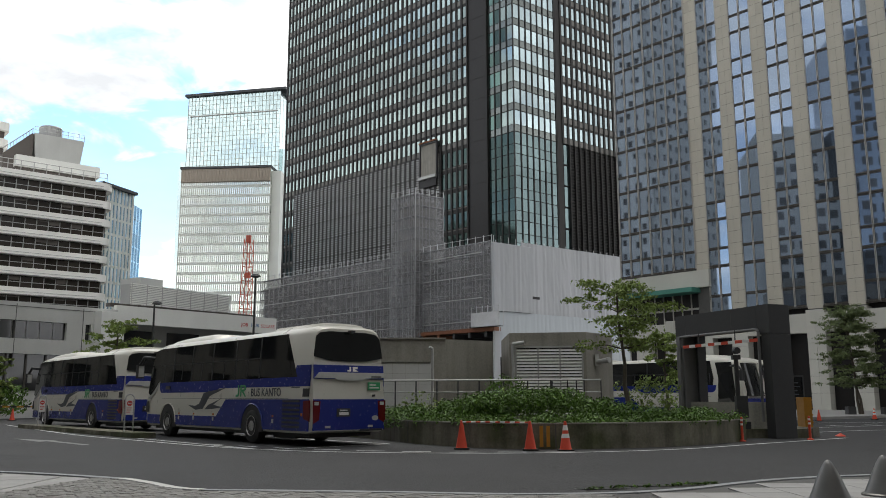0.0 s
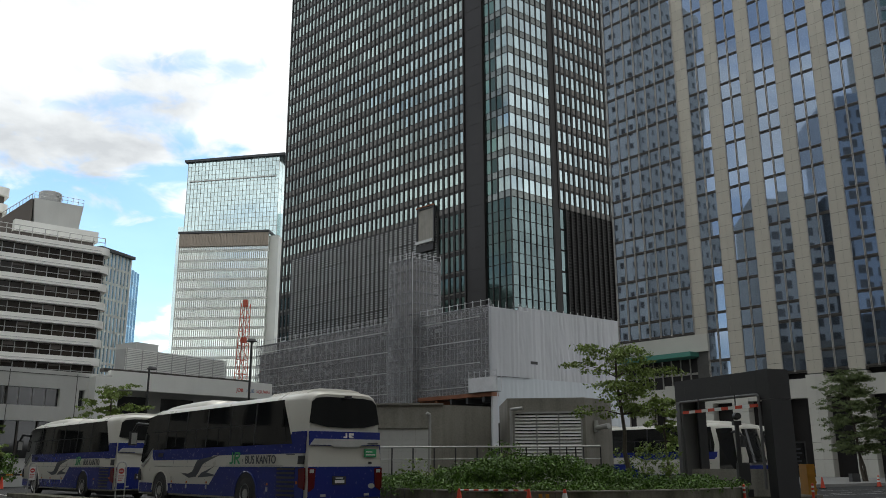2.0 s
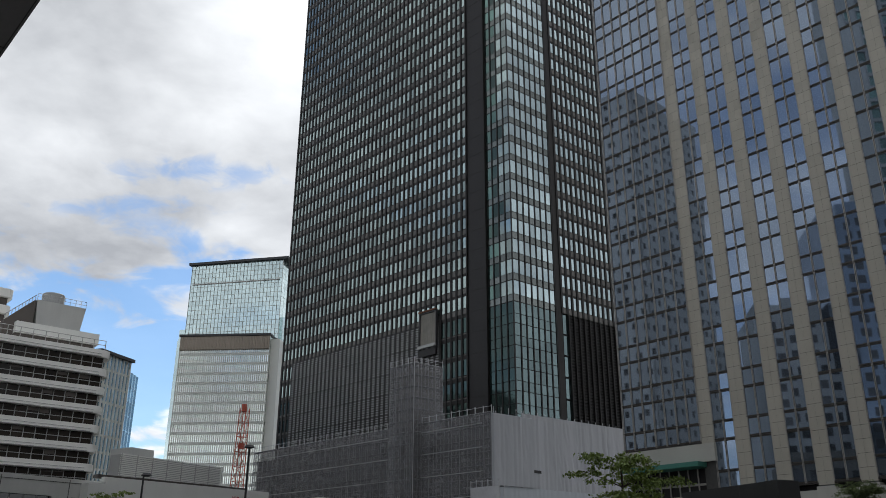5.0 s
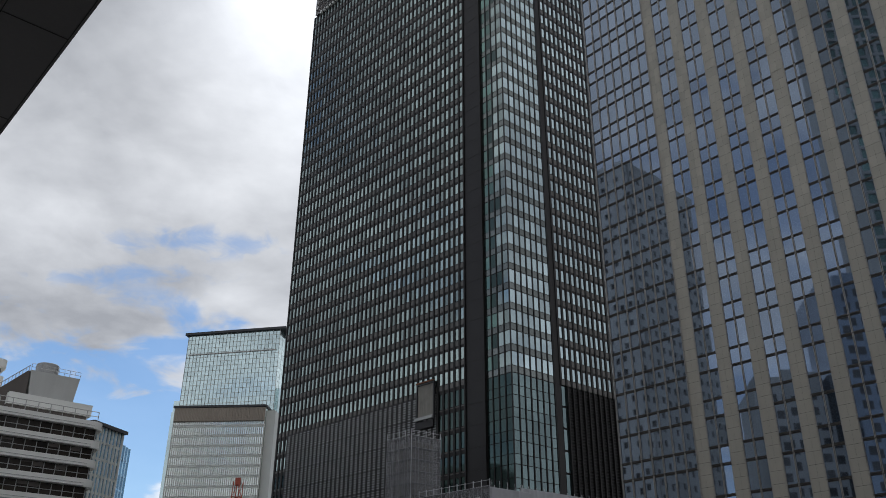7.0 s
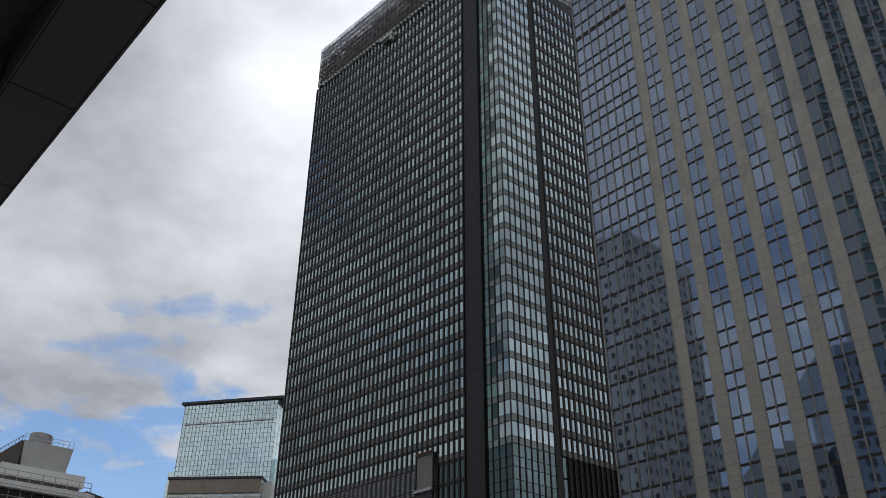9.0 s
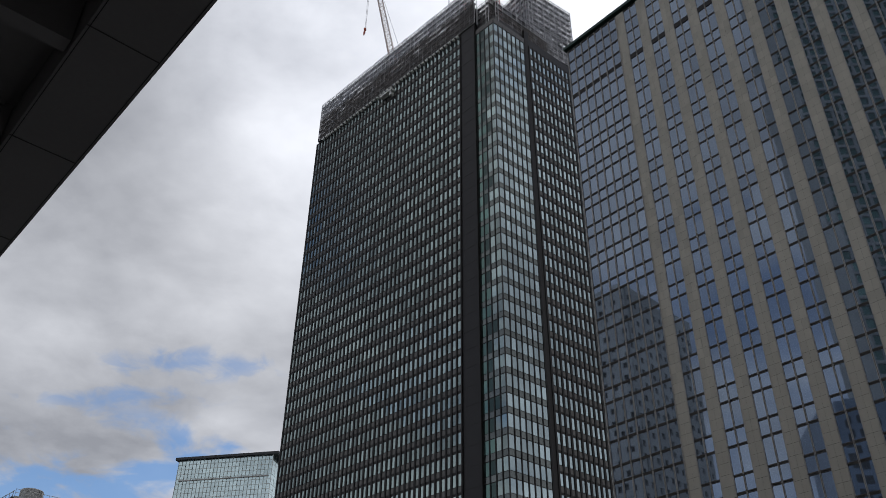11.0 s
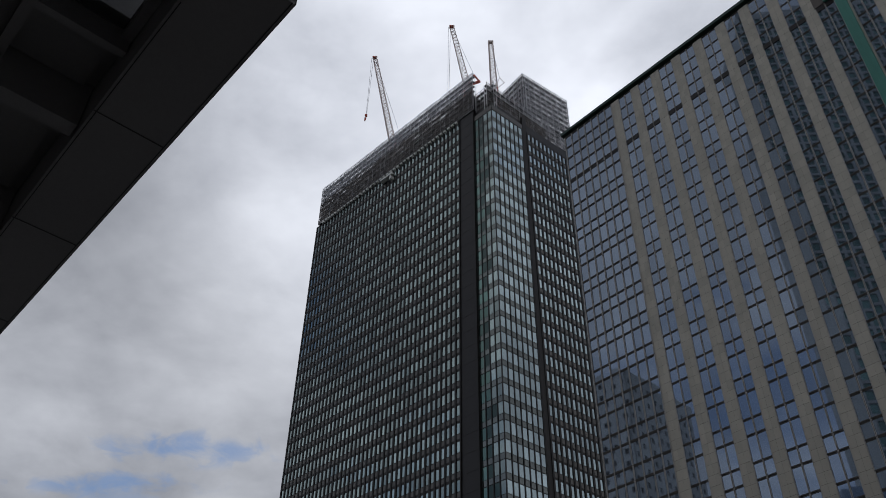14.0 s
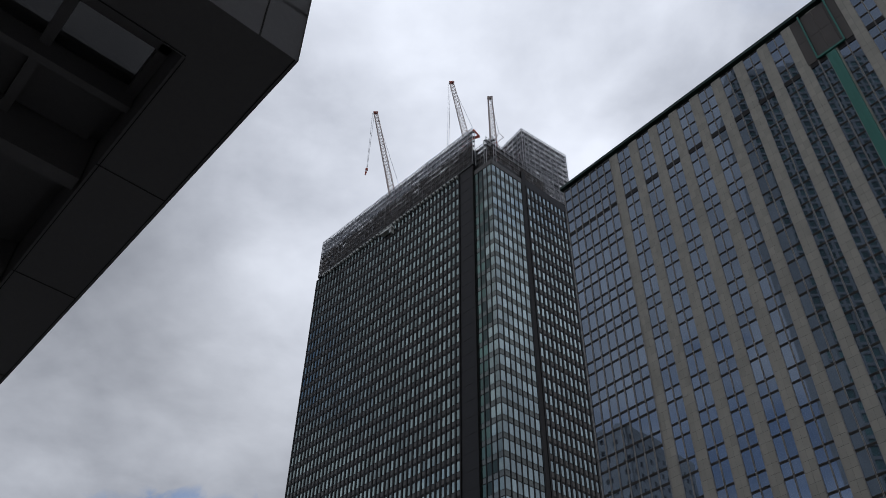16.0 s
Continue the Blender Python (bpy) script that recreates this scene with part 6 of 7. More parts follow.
def _turned(profile, at):
    p = Pieces()
    p.lathe(profile, 28, axis="y", at=at)
    return p


def _bar(a, b, r):
    p = Pieces()
    p.tube(a, b, r, sides=5)
    return p


def heading(x, y, hx, hy, left=True):
    """Pose of a coach from its rear corner on the given side and its heading."""
    h = Vector((hx, hy)).normalized()
    side = Vector((-h.y, h.x)) * (1.25 if left else -1.25)
    c = Vector((x, y)) - side
    return Matrix(((h.x, -h.y, 0, c.x), (h.y, h.x, 0, c.y), (0, 0, 1, 0), (0, 0, 0, 1)))


near_coach = coach("white and blue highway coach parked at the kerb", heading(-3.46, 22.35, -0.64, 0.77) @ Matrix.Scale(0.965, 4))
copy_thing(near_coach, heading(-12.3, 33.1, -0.66, 0.75))
third = coach("white and blue coach parked behind the gate", heading(7.2, 51.5, 0.61, -0.79, left=False), marks=False, pillar=True)
copy_thing(third, heading(9.2, 54.3, 0.61, -0.79, left=False))


# ---- planter with wall and ivy ----
front = smooth_line([(-3.9, 30.4), (-1.9, 26.8), (-0.85, 24.6), (0.1, 23.2), (1.0, 22.3), (2.2, 21.75), (4.2, 21.9), (6.2, 22.9), (7.8, 24.3), (8.9, 25.6)], 6)
rear_line = [(9.2, 29.6), (6.0, 31.0), (-1.0, 31.6), (-4.2, 32.6)]
WT = 0.60
pw = Pieces()
inner_line = []
for i, (x, y) in enumerate(front):
    a, b = Vector(front[max(i - 1, 0)]), Vector(front[min(i + 1, len(front) - 1)])
    d = (b - a).normalized()
    inner_line.append((x - d.y * 0.24, y + d.x * 0.24))
pw.slab(front + inner_line[::-1], -0.02, WT)
planter = setting("planter_wall", pw, MOSSY, "stained mossy concrete planter wall", "planter")
joint = Pieces()
for t in (0.22, 0.60):
    i = int(t * (len(front) - 1))
    x, y = front[i]
    joint.box(x - 0.012, x + 0.012, y - 0.02, y + 0.1, 0.0, WT + 0.002)
part("wall_joint", joint, JOINT, planter)
cap = Pieces()
cap.slab([(x, y - 0.02) for x, y in front] + [(x, y + 0.02) for x, y in inner_line[::-1]], WT, WT + 0.03)
part("coping", cap, CONCRETE, planter)
for x in (0.55, 2.45, 2.62):
    yy = min(front, key=lambda q: abs(q[0] - x))[1]
    part("yellow_stripe", boxes((x - 0.045, x + 0.045, yy - 0.016, yy + 0.02, 0.05, 0.56)), YELLOW, planter, "faded yellow painted stripe")
bed = Pieces()
bed.slab(inner_line + rear_line, -0.02, 0.52)
setting("planting_bed", bed, SOIL, "dark soil of the raised planting bed", "soil")


def leaves(p, rng, centre, radius, count, size, squash=0.8, flat=0.5, shell=0.55):
    """Scatters small folded leaves in a clump."""
    for _ in range(count):
        d = Vector((rng.gauss(0, 1), rng.gauss(0, 1), rng.gauss(0, 1))).normalized()
        r = radius * (shell + (1 - shell) * rng.random())
        c = Vector(centre) + Vector((d.x * r, d.y * r, d.z * r * squash))
        n = (d * 0.6 + Vector((rng.uniform(-1, 1), rng.uniform(-1, 1), rng.uniform(-0.3, 1)))).normalized()
        u = n.cross(Vector((rng.uniform(-1, 1), rng.uniform(-1, 1), rng.uniform(-1, 1)))).normalized()
        w = n.cross(u)
        s = size * rng.uniform(0.6, 1.3)
        k = len(p.v)
        tip, root = c + u * s, c - u * s
        p.v += [tuple(root), tuple(c + w * s * 0.5 + n * s * 0.15), tuple(tip), tuple(c - w * s * 0.5 + n * s * 0.15)]
        p.f += [(k, k + 1, k + 2), (k, k + 2, k + 3)]


def hedge(name, label, spots, material, seed, size, squash=0.7, density=1.0):
    rng = random.Random(seed)
    p = Pieces()
    for x, y, z, r in spots:
        leaves(p, rng, (x, y, z), r, int(260 * r * r / (size * 10) ** 1.4 * density), size, squash, shell=0.6)
    ob = tagged(new(name, p.mesh(name, material)), label, "shrub", kind="stuff")
    return ob


rng = random.Random(2)
spots = []
for i in range(230):
    t = rng.random()
    k = min(len(front) - 2, max(6, int(t * (len(front) - 2))))
    x, y = inner_line[k]
    back_off = rng.uniform(0.0, 2.4)
    mound = 0.6 * math.exp(-((x - 2.4) / 2.4) ** 2) * (back_off > 0.5)
    spots.append((x + rng.uniform(-0.3, 0.3), y + 0.15 + back_off, 0.56 + back_off * 0.07 + mound + rng.uniform(-0.06, 0.08), rng.uniform(0.2, 0.4)))
for i in range(260):
    k = rng.randrange(6, len(front) - 1)
    x, y = inner_line[k]
    off = 4.2 * rng.random() ** 1.3
    mound = 0.45 * math.exp(-((x - 2.6) / 2.2) ** 2) * min(1.0, off)
    spots.append((x + rng.uniform(-0.3, 0.3), min(y + off, 28.2), 0.53 + 0.05 * off + mound * rng.uniform(0.3, 1.0), rng.uniform(0.16, 0.34)))
for k in range(6, len(front) - 1):
    for _ in range(5):
        x, y = inner_line[k]
        spots.append((x + rng.uniform(-0.25, 0.25), y + rng.uniform(-0.08, 0.2), 0.62 + rng.uniform(-0.05, 0.05), rng.uniform(0.12, 0.2)))
hedge("ivy", "glossy dark green ivy spilling over the planter bed", spots, LEAF_DARK, 7, 0.047, 0.7, 1.9)
spots = [(x + rng.uniform(-0.5, 0.5), 27.4 + rng.uniform(-0.4, 0.4), 0.8 + rng.uniform(0, 0.55), rng.uniform(0.25, 0.45)) for x in [-0.9, -0.4, 0.2, 1.9, 2.5, 3.0] for _ in range(2)]
hedge("shrub", "thin bamboo-like shrubs behind the railing", spots, LEAF, 8, 0.06, 1.0, 0.7)
spots = [(6.75 + rng.gauss(0, 0.55), 27.2 + rng.uniform(-0.5, 0.5), 0.75 + rng.uniform(0, 1.0), rng.uniform(0.2, 0.38)) for _ in range(26)]
hedge("shrub", "loose green shrub at the foot of the planted tree", spots, LEAF, 9, 0.06, 0.9, 0.8)
spots = [(2.2 + rng.gauss(0, 0.35), 31.2 + rng.uniform(-0.3, 0.3), 1.0 + rng.uniform(0, 1.1), rng.uniform(0.2, 0.35)) for _ in range(16)]
hedge("shrub", "dark green shrub between the concrete blocks", spots, LEAF_DARK, 10, 0.06, 0.9, 0.9)


# ---- concrete ventilation blocks and railing ----
vent = thing("vent_block", "weathered concrete ventilation block with a long wall", "concrete block")
part("wall", boxes((-6.5, 0.1, 33.2, 37.5, 0, 3.5)), CONCRETE, vent)
side = Pieces()
side.slab([(0.1, 33.2), (2.0, 34.4), (2.0, 37.5), (0.1, 37.5)], 0, 3.5)
part("angled_wall", side, CONCRETE, vent)
part("wall_cap", boxes((-6.5, 0.12, 33.12, 33.5, 3.502, 3.56)), CONCRETE, vent)
part("panel_lintel", boxes((-6.5, -0.5, 33.13, 33.198, 2.62, 2.72)), CONCRETE, vent)
tiles = []
for i in range(12):
    for j in range(5):
        tiles.append((-6.45 + i * 0.5, -5.958 + i * 0.5, 33.186, 33.198, 0.55 + j * 0.41, 0.954 + j * 0.41))
vent2 = thing("louvre_block", "weathered concrete block with a pale metal louvre", "concrete block")
blk = Pieces()
blk.slab([(2.56, 33.0), (5.45, 32.6), (6.75, 34.2), (6.75, 37.5), (2.56, 37.5)], 0, 3.72)
part("wall", blk, CONCRETE, vent2)
m_l = facing((2.56, 33.0), (2.89, -0.4), (-0.4, -2.89))
louvre = part("louvre_frame", boxes((0.22, 0.28, 0.0, 0.12, 0.6, 3.2), (2.74, 2.80, 0.0, 0.12, 0.6, 3.2), (0.28, 2.74, 0.0, 0.12, 3.13, 3.2), (1.07, 1.12, 0.0, 0.13, 0.6, 3.13), (1.90, 1.95, 0.0, 0.13, 0.6, 3.13)), STEEL, vent2, m=m_l)
part("louvre_void", boxes((0.28, 2.74, 0.004, 0.012, 0.6, 3.13)), BLACK_METAL, vent2, m=m_l)
for i in range(21):
    for a, b in ((0.28, 1.07), (1.12, 1.90), (1.95, 2.74)):
        sl = Pieces()
        z = 0.62 + i * 0.119
        sl.v += [(a, 0.10, z), (b, 0.10, z), (b, 0.03, z + 0.085), (a, 0.03, z + 0.085), (a, 0.115, z + 0.01), (b, 0.115, z + 0.01), (b, 0.045, z + 0.095), (a, 0.045, z + 0.095)]
        sl.f += [(0, 1, 2, 3), (7, 6, 5, 4), (0, 4, 5, 1), (1, 5, 6, 2), (2, 6, 7, 3), (3, 7, 4, 0)]
        part("louvre_slat", sl, PANEL_WHITE, louvre, m=m_l)
pipe = Pieces()
pipe.tube((2.68, 32.8, 0.4), (2.68, 32.8, 3.28), 0.06, sides=10)
pipe.tube((2.68, 32.8, 3.28), (3.1, 32.65, 3.33), 0.07, sides=10)
part("vent_pipe", pipe, STEEL, vent2, "grey pipe with a bent head", smooth=True)
lampb = Pieces()
lampb.box(5.85, 6.0, 32.95, 33.2, 2.45, 2.9)
lampb.tube((5.93, 33.0, 2.6), (6.3, 32.5, 2.66), 0.09, 0.11, sides=10)
part("wall_lamp", lampb, STEEL, vent2, "grey wall lamp")
pipe2 = thing("vent_pipe", "thin grey pipe with a hooked head", "pipe")
pp = Pieces()
pp.tube((-0.38, 31.9, 0.4), (-0.38, 31.9, 3.05), 0.05, sides=8)
pp.tube((-0.38, 31.9, 3.05), (-0.5, 31.85, 3.12), 0.06, sides=8)
part("pipe", pp, STEEL, pipe2, smooth=True)
rail = thing("railing", "grey tubular steel railing above the planting bed", "railing")
path = [(-5.5, 29.6), (-1.6, 29.0), (1.2, 28.6), (5.2, 28.4)]
for z in (1.83, 1.44):
    top = Pieces()
    for a, b in zip(path, path[1:]):
        top.tube((*a, z), (*b, z), 0.03 if z > 1.5 else 0.02, sides=8)
    part("rail", top, STEEL, rail, smooth=True)
for a, b in zip(path, path[1:]):
    n = max(2, round((Vector(b) - Vector(a)).length / 0.78))
    for i in range(n):
        q = Vector(a).lerp(Vector(b), i / n)
        part("post", _bar((q.x, q.y, 0.4), (q.x, q.y, 1.83), 0.026), DARK_STEEL, rail)
for k in range(4):
    part("post", _bar((5.2 - 0.55 * k, 28.4, 0.4), (5.2 - 0.55 * k, 28.4, 1.82), 0.022), DARK_STEEL, rail)


# ---- cones, bar, bollards ----
def cone(label, x, y, striped=False, z=0.0, scale=1.0):
    c = thing("traffic_cone", label, "traffic cone", "traffic cones")
    base = Pieces()
    base.slab([(0.19 * math.copysign(1, math.cos(g)) * (0.85 if abs(math.cos(g)) < 0.5 else 1), 0.19 * math.copysign(1, math.sin(g)) * (0.85 if abs(math.sin(g)) < 0.5 else 1)) for g in [math.pi / 8 + i * math.pi / 4 for i in range(8)]], 0.0, 0.035)
    part("base", base, BLACK_RUBBER, c)
    body = Pieces()
    body.lathe([(0.15, 0.035), (0.14, 0.06), (0.035, 0.66), (0.03, 0.69), (0.0, 0.70)], 20)
    part("cone_body", body, CONE_RED, c, smooth=True)
    if striped:
        for a, b in ((0.30, 0.40), (0.48, 0.60)):
            s = Pieces()
            s.lathe([(0.147 - 0.175 * (a - 0.04), a), (0.147 - 0.175 * (b - 0.04), b)], 20)
            part("reflective_band", s, WHITE_PRINT, c)
    c.matrix_basis = Matrix.Translation((x, y, z)) @ Matrix.Scale(scale, 4)
    return c


cone("plain red traffic cone joined by a striped bar", 0.46, 21.7)
cone("plain red traffic cone joined by a striped bar", 2.11, 21.15)
cone("orange traffic cone with white reflective bands", 2.94, 20.95, True)
bar = thing("cone_bar", "red and white striped bar between two cones", "barrier")
n = 14
a, b = Vector((0.46, 21.7, 0.66)), Vector((2.11, 21.15, 0.66))
for i in range(n):
    part("bar_segment", _bar(a.lerp(b, i / n), a.lerp(b, (i + 1) / n), 0.02), CONE_RED if i % 2 else WHITE_PRINT, bar)
cone("orange traffic cone on the far pavement", 20.0, 46.2, False, 0.0, 0.85)
cone("orange traffic cone on the far pavement", 24.3, 48.9, True, 0.0, 0.9)
cone("orange traffic cone beside the hedge", -25.3, 51.0, False, 0.0, 1.0)
for x, y in ((4.52, 10.3), (5.57, 11.1)):
    bo = thing("bollard", "cone-shaped brushed steel bollard on the pavement", "bollard", "pavement bollards", m=Matrix.Translation((x, y, PZ - 0.002)))
    p = Pieces()
    p.lathe([(0.0, 0.03), (0.245, 0.03), (0.235, 0.05), (0.205, 0.12), (0.135, 0.29), (0.09, 0.385), (0.055, 0.45), (0.028, 0.488), (0.0, 0.50)], 32)
    part("cone_shell", p, BOLLARD_STEEL, bo, smooth=True)
    p = Pieces()
    p.lathe([(0.28, 0.0), (0.28, 0.022), (0.265, 0.034), (0.0, 0.04)], 32)
    part("foot_ring", p, BOLLARD_STEEL, bo, smooth=True)


# ---- height gate ----
gate = thing("height_gate", "charcoal metal height gate over the bus lane", "gate")
gu = Vector((1.75, -4.2)).normalized()
GO = Vector((8.45, 31.0))
GL = 4.62
MG = facing((GO.x, GO.y), (gu.x, gu.y), (gu.y, -gu.x))
part("beam", boxes((0.0, GL - 0.55, -0.85, 0.0, 3.42, 4.14)), GATE_METAL, gate, m=MG)
part("beam_end", boxes((GL - 0.54, GL, -0.85, 0.0, 3.22, 4.15)), GATE_METAL, gate, m=MG)
part("pillar", boxes((GL - 0.36, GL, -0.85, 0.0, 0.0, 3.21)), GATE_METAL, gate, m=MG)
# This pillar's lit front is put into the lighter grey.
part("far_pillar", boxes((0.0, 0.4, -0.85, 0.0, 0.0, 3.41)), FAR_PILLAR, gate, m=MG)
part("far_pillar_web", boxes((0.4, 0.55, -0.7, -0.55, 0.0, 3.41), (0.55, 0.62, -0.8, -0.45, 0.0, 3.41)), DARK_STEEL, gate, m=MG)
for x in (0.55, 2.9):
    part("beam_seam", boxes((x, x + 0.01, -0.86, 0.004, 3.43, 4.13)), JOINT, gate, m=MG)
tr = Pieces()
pts = [(0.3, 0.07, 0.4), (0.3, 0.07, 3.30), (0.36, 0.07, 3.38), (GL - 0.48, 0.07, 3.38), (GL - 0.42, 0.07, 3.30), (GL - 0.42, 0.07, 0.5)]
for a, b in zip(pts, pts[1:]):
    tr.tube(a, b, 0.045, sides=8)
part("guard_tube", tr, FAR_PILLAR, gate, "grey guard tube around the opening", m=MG, smooth=True)
hb = thing("height_bar", "red and white striped height limit bar", "barrier")
for i in range(11):
    a, b = Vector((0.7, 0.25, 3.0)), Vector((GL - 0.30, 0.25, 3.03))
    p = Pieces()
    q, w = a.lerp(b, i / 11), a.lerp(b, (i + 1) / 11)
    p.box(q.x, w.x, 0.22, 0.26, q.z - 0.05, q.z + 0.05)
    part("bar_segment", p, CONE_RED if i % 2 == 0 else WHITE_PRINT, hb, m=MG)
for x in (1.5, 3.3):
    part("hanger", boxes((x, x + 0.03, 0.215, 0.24, 3.08, 3.45)), DARK_STEEL, hb, m=MG)
wall = Pieces()
wall.box(0.3, GL - 0.3, -0.5, -0.2, 0.0, 1.10)
part("parapet", wall, CONCRETE, gate, "concrete parapet under the gate", m=MG)
kerb2 = Pieces()
kerb2.slab([(8.75, 26.5), (9.75, 27.3), (10.9, 27.3), (11.6, 27.3), (11.75, 28.1), (9.2, 29.6)], -0.02, 0.28)
setting("gate_plinth", kerb2, MOSSY, "mossy concrete plinth under the gate", "plinth")
cam_post = thing("sensor_post", "dark post with a round traffic signal head and box", "post")
cp = Pieces()
cp.tube((9.35, 27.4, 0.28), (9.35, 27.4, 2.5), 0.07, sides=10)
part("pole", cp, DARK_STEEL, cam_post, smooth=True)
hd = Pieces()
hd.lathe([(0.0, -0.1), (0.10, -0.1), (0.12, 0.1), (0.0, 0.12)], 16, axis="y", at=(9.35, 27.3, 2.72))
hd.box(9.23, 9.47, 27.3, 27.5, 2.44, 2.58)
part("signal_head", hd, DARK_STEEL, cam_post)
part("control_box", boxes((9.2, 9.55, 27.1, 27.33, 0.62, 1.30)), DARK_STEEL, cam_post)
part("lower_box", boxes((9.3, 9.6, 27.1, 27.35, 0.28, 0.5)), BLACK_PLASTIC, cam_post)
for x, y in ((8.65, 25.2), (10.95, 26.0)):
    dl = thing("delineator_post", "red flexible delineator post with white bands", "post", "delineators", m=Matrix.Translation((x, y, 0.0)))
    p = Pieces()
    p.lathe([(0.10, 0.0), (0.09, 0.03), (0.04, 0.05), (0.035, 0.68), (0.0, 0.70)], 14)
    part("post", p, CONE_RED, dl, smooth=True)
    for zz in (0.45, 0.57):
        p = Pieces()
        p.lathe([(0.039, zz), (0.039, zz + 0.06)], 14)
        part("white_band", p, WHITE_PRINT, dl)
yb = thing("crash_drum", "yellow plastic crash cushion beside the gate", "crash cushion")
p = boxes((11.75, 12.0, 28.2, 28.8, 0.3, 1.25))
part("cushion", p, YELLOW, yb)
part("cushion_foot", boxes((11.6, 12.1, 28.0, 29.1, 0, 0.3)), CONCRETE, yb)
for i in range(4):
    part("cushion_rib", boxes((11.73, 12.02, 28.18, 28.2, 0.42 + i * 0.24, 0.47 + i * 0.24)), YELLOW, yb)
rs = thing("road_stud", "low red rubber lane stud on the asphalt", "road stud", m=Matrix.Translation((12.9, 28.3, 0)) @ Matrix.Scale(0.7, 4))
p = Pieces()
p.lathe([(0.24, 0.0), (0.2, 0.05), (0.08, 0.09), (0.06, 0.13), (0.0, 0.14)], 16)
part("stud", p, CONE_RED, rs, smooth=True)


# ---- far pavement and its things ----
fp = Pieces()
fp.slab([(13.5, 55.0), (19.6, 48.2), (26.1, 52.4), (75, 80), (75, 30), (140, 30), (140, 140), (10, 140), (10, 80)], -0.02, 0.15)
setting("far_pavement", fp, STONE_PAVE, "pale stone pavement before the stone building", "pavement")
hedge_spots = [(-30 + rng.uniform(-4.5, 3.6), 53.5 + rng.uniform(-0.8, 0.8), 0.5 + rng.uniform(0, 1.4), rng.uniform(0.4, 0.7)) for _ in range(70)]
hedge("hedge", "dense dark green hedge beside the road", hedge_spots, LEAF_DARK, 12, 0.12, 0.8, 1.3)
tape = thing("barrier_tape", "yellow and black barrier tape before the hedge", "barrier tape")
for i in range(16):
    part("tape_piece", boxes((-31 + i * 0.42, -30.58 + i * 0.42, 51.9, 51.92, 0.75, 0.85)), YELLOW if i % 2 else BLACK_PLASTIC, tape)
for x in (-31.0, -24.3):
    part("tape_post", _bar((x, 51.9, 0.0), (x, 51.9, 0.95), 0.03), STEEL, tape)


def lamp_post(x, y, h, arm, label):
    l = thing("street_lamp", label, "street lamp", "street lamps")
    p = Pieces()
    p.tube((x, y, 0), (x, y, h), 0.075, 0.05, sides=10)
    part("pole", p, DARK_STEEL, l, smooth=True)
    p = Pieces()
    p.lathe([(0.0, h + 0.16), (0.2, h + 0.12), (0.28, h), (0.1, h - 0.06), (0.0, h - 0.06)], 16, at=(x + arm, y, 0))
    part("lamp_head", p, DARK_STEEL, l, smooth=True)


x, y, z = polar(-18.75, 5.95, 50)
lamp_post(x, y, z, 0.15, "slim dark street lamp with a flat round head")
x, y, z = polar(-12.5, 7.9, 46)
lamp_post(x, y, z, 0.0, "slim dark street lamp with a flat round head")


# ---- trees ----
def tree(label, x, y, z, height, spread, seed, leaf, leaf_size, clumps, per, lean=0.0, low=0.42, stems=1):
    """A tapered trunk, forking limbs, and a ragged crown of leaf sprays."""
    t = thing("tree", label, "tree")
    rng = random.Random(seed)
    wood, crown_ = Pieces(), Pieces()
    tips = []
    for s in range(stems):
        g0 = rng.uniform(0, 6.28)
        base = Vector((x + (0.12 * math.cos(g0) if stems > 1 else 0), y + (0.12 * math.sin(g0) if stems > 1 else 0), z))
        top = base + Vector((lean + rng.uniform(-0.1, 0.1) * height * 0.5, rng.uniform(-0.05, 0.05) * height, height * 0.86))
        prev, r = base, 0.022 * height / (stems ** 0.4)
        for i in range(1, 8):
            q = base.lerp(top, i / 7) + Vector((rng.uniform(-1, 1), rng.uniform(-1, 1), 0)) * height * 0.012
            wood.tube(prev, q, r, r * 0.84, sides=7)
            r *= 0.84
            if i / 7 >= low:
                for _ in range(4):
                    g = rng.uniform(0, 2 * math.pi)
                    ln = spread * rng.uniform(0.45, 1.0) * (1.05 - 0.45 * abs(i / 7 - 0.62) * 2)
                    mid = q + Vector((math.cos(g) * ln * 0.5, math.sin(g) * ln * 0.5, ln * rng.uniform(0.05, 0.3)))
                    end = q + Vector((math.cos(g) * ln, math.sin(g) * ln, ln * rng.uniform(0.0, 0.42)))
                    wood.tube(q, mid, r * 0.5, r * 0.3, sides=5)
                    wood.tube(mid, end, r * 0.3, r * 0.1, sides=4)
                    tips += [end, mid.lerp(end, 0.55), mid]
            prev = q
        tips.append(top)
    rng.shuffle(tips)
    for i in range(clumps):
        c = tips[i % len(tips)] + Vector((rng.gauss(0, 1), rng.gauss(0, 1), rng.gauss(0, 0.6))) * spread * 0.13
        leaves(crown_, rng, c, spread * rng.uniform(0.10, 0.24), per, leaf_size, 0.32, shell=0.1)
    part("trunk", wood, BARK, t, smooth=True)
    part("crown", crown_, leaf, t)
    return t


tree("small light-green street tree in the planting bed", 5.5, 25.6, 0.5, 4.45, 1.75, 31, LEAF, 0.055, 190, 34, -0.1, 0.5)
tree("small green tree near the far pavement", 10.4, 40.0, 0.0, 4.6, 1.1, 32, LEAF, 0.09, 90, 26, 0.0, 0.45)
tree("dull green bushy tree beside the stone building", 27.4, 56.8, 0.15, 7.4, 2.2, 33, LEAF_GREY, 0.065, 460, 60, -0.5, 0.25, stems=3)
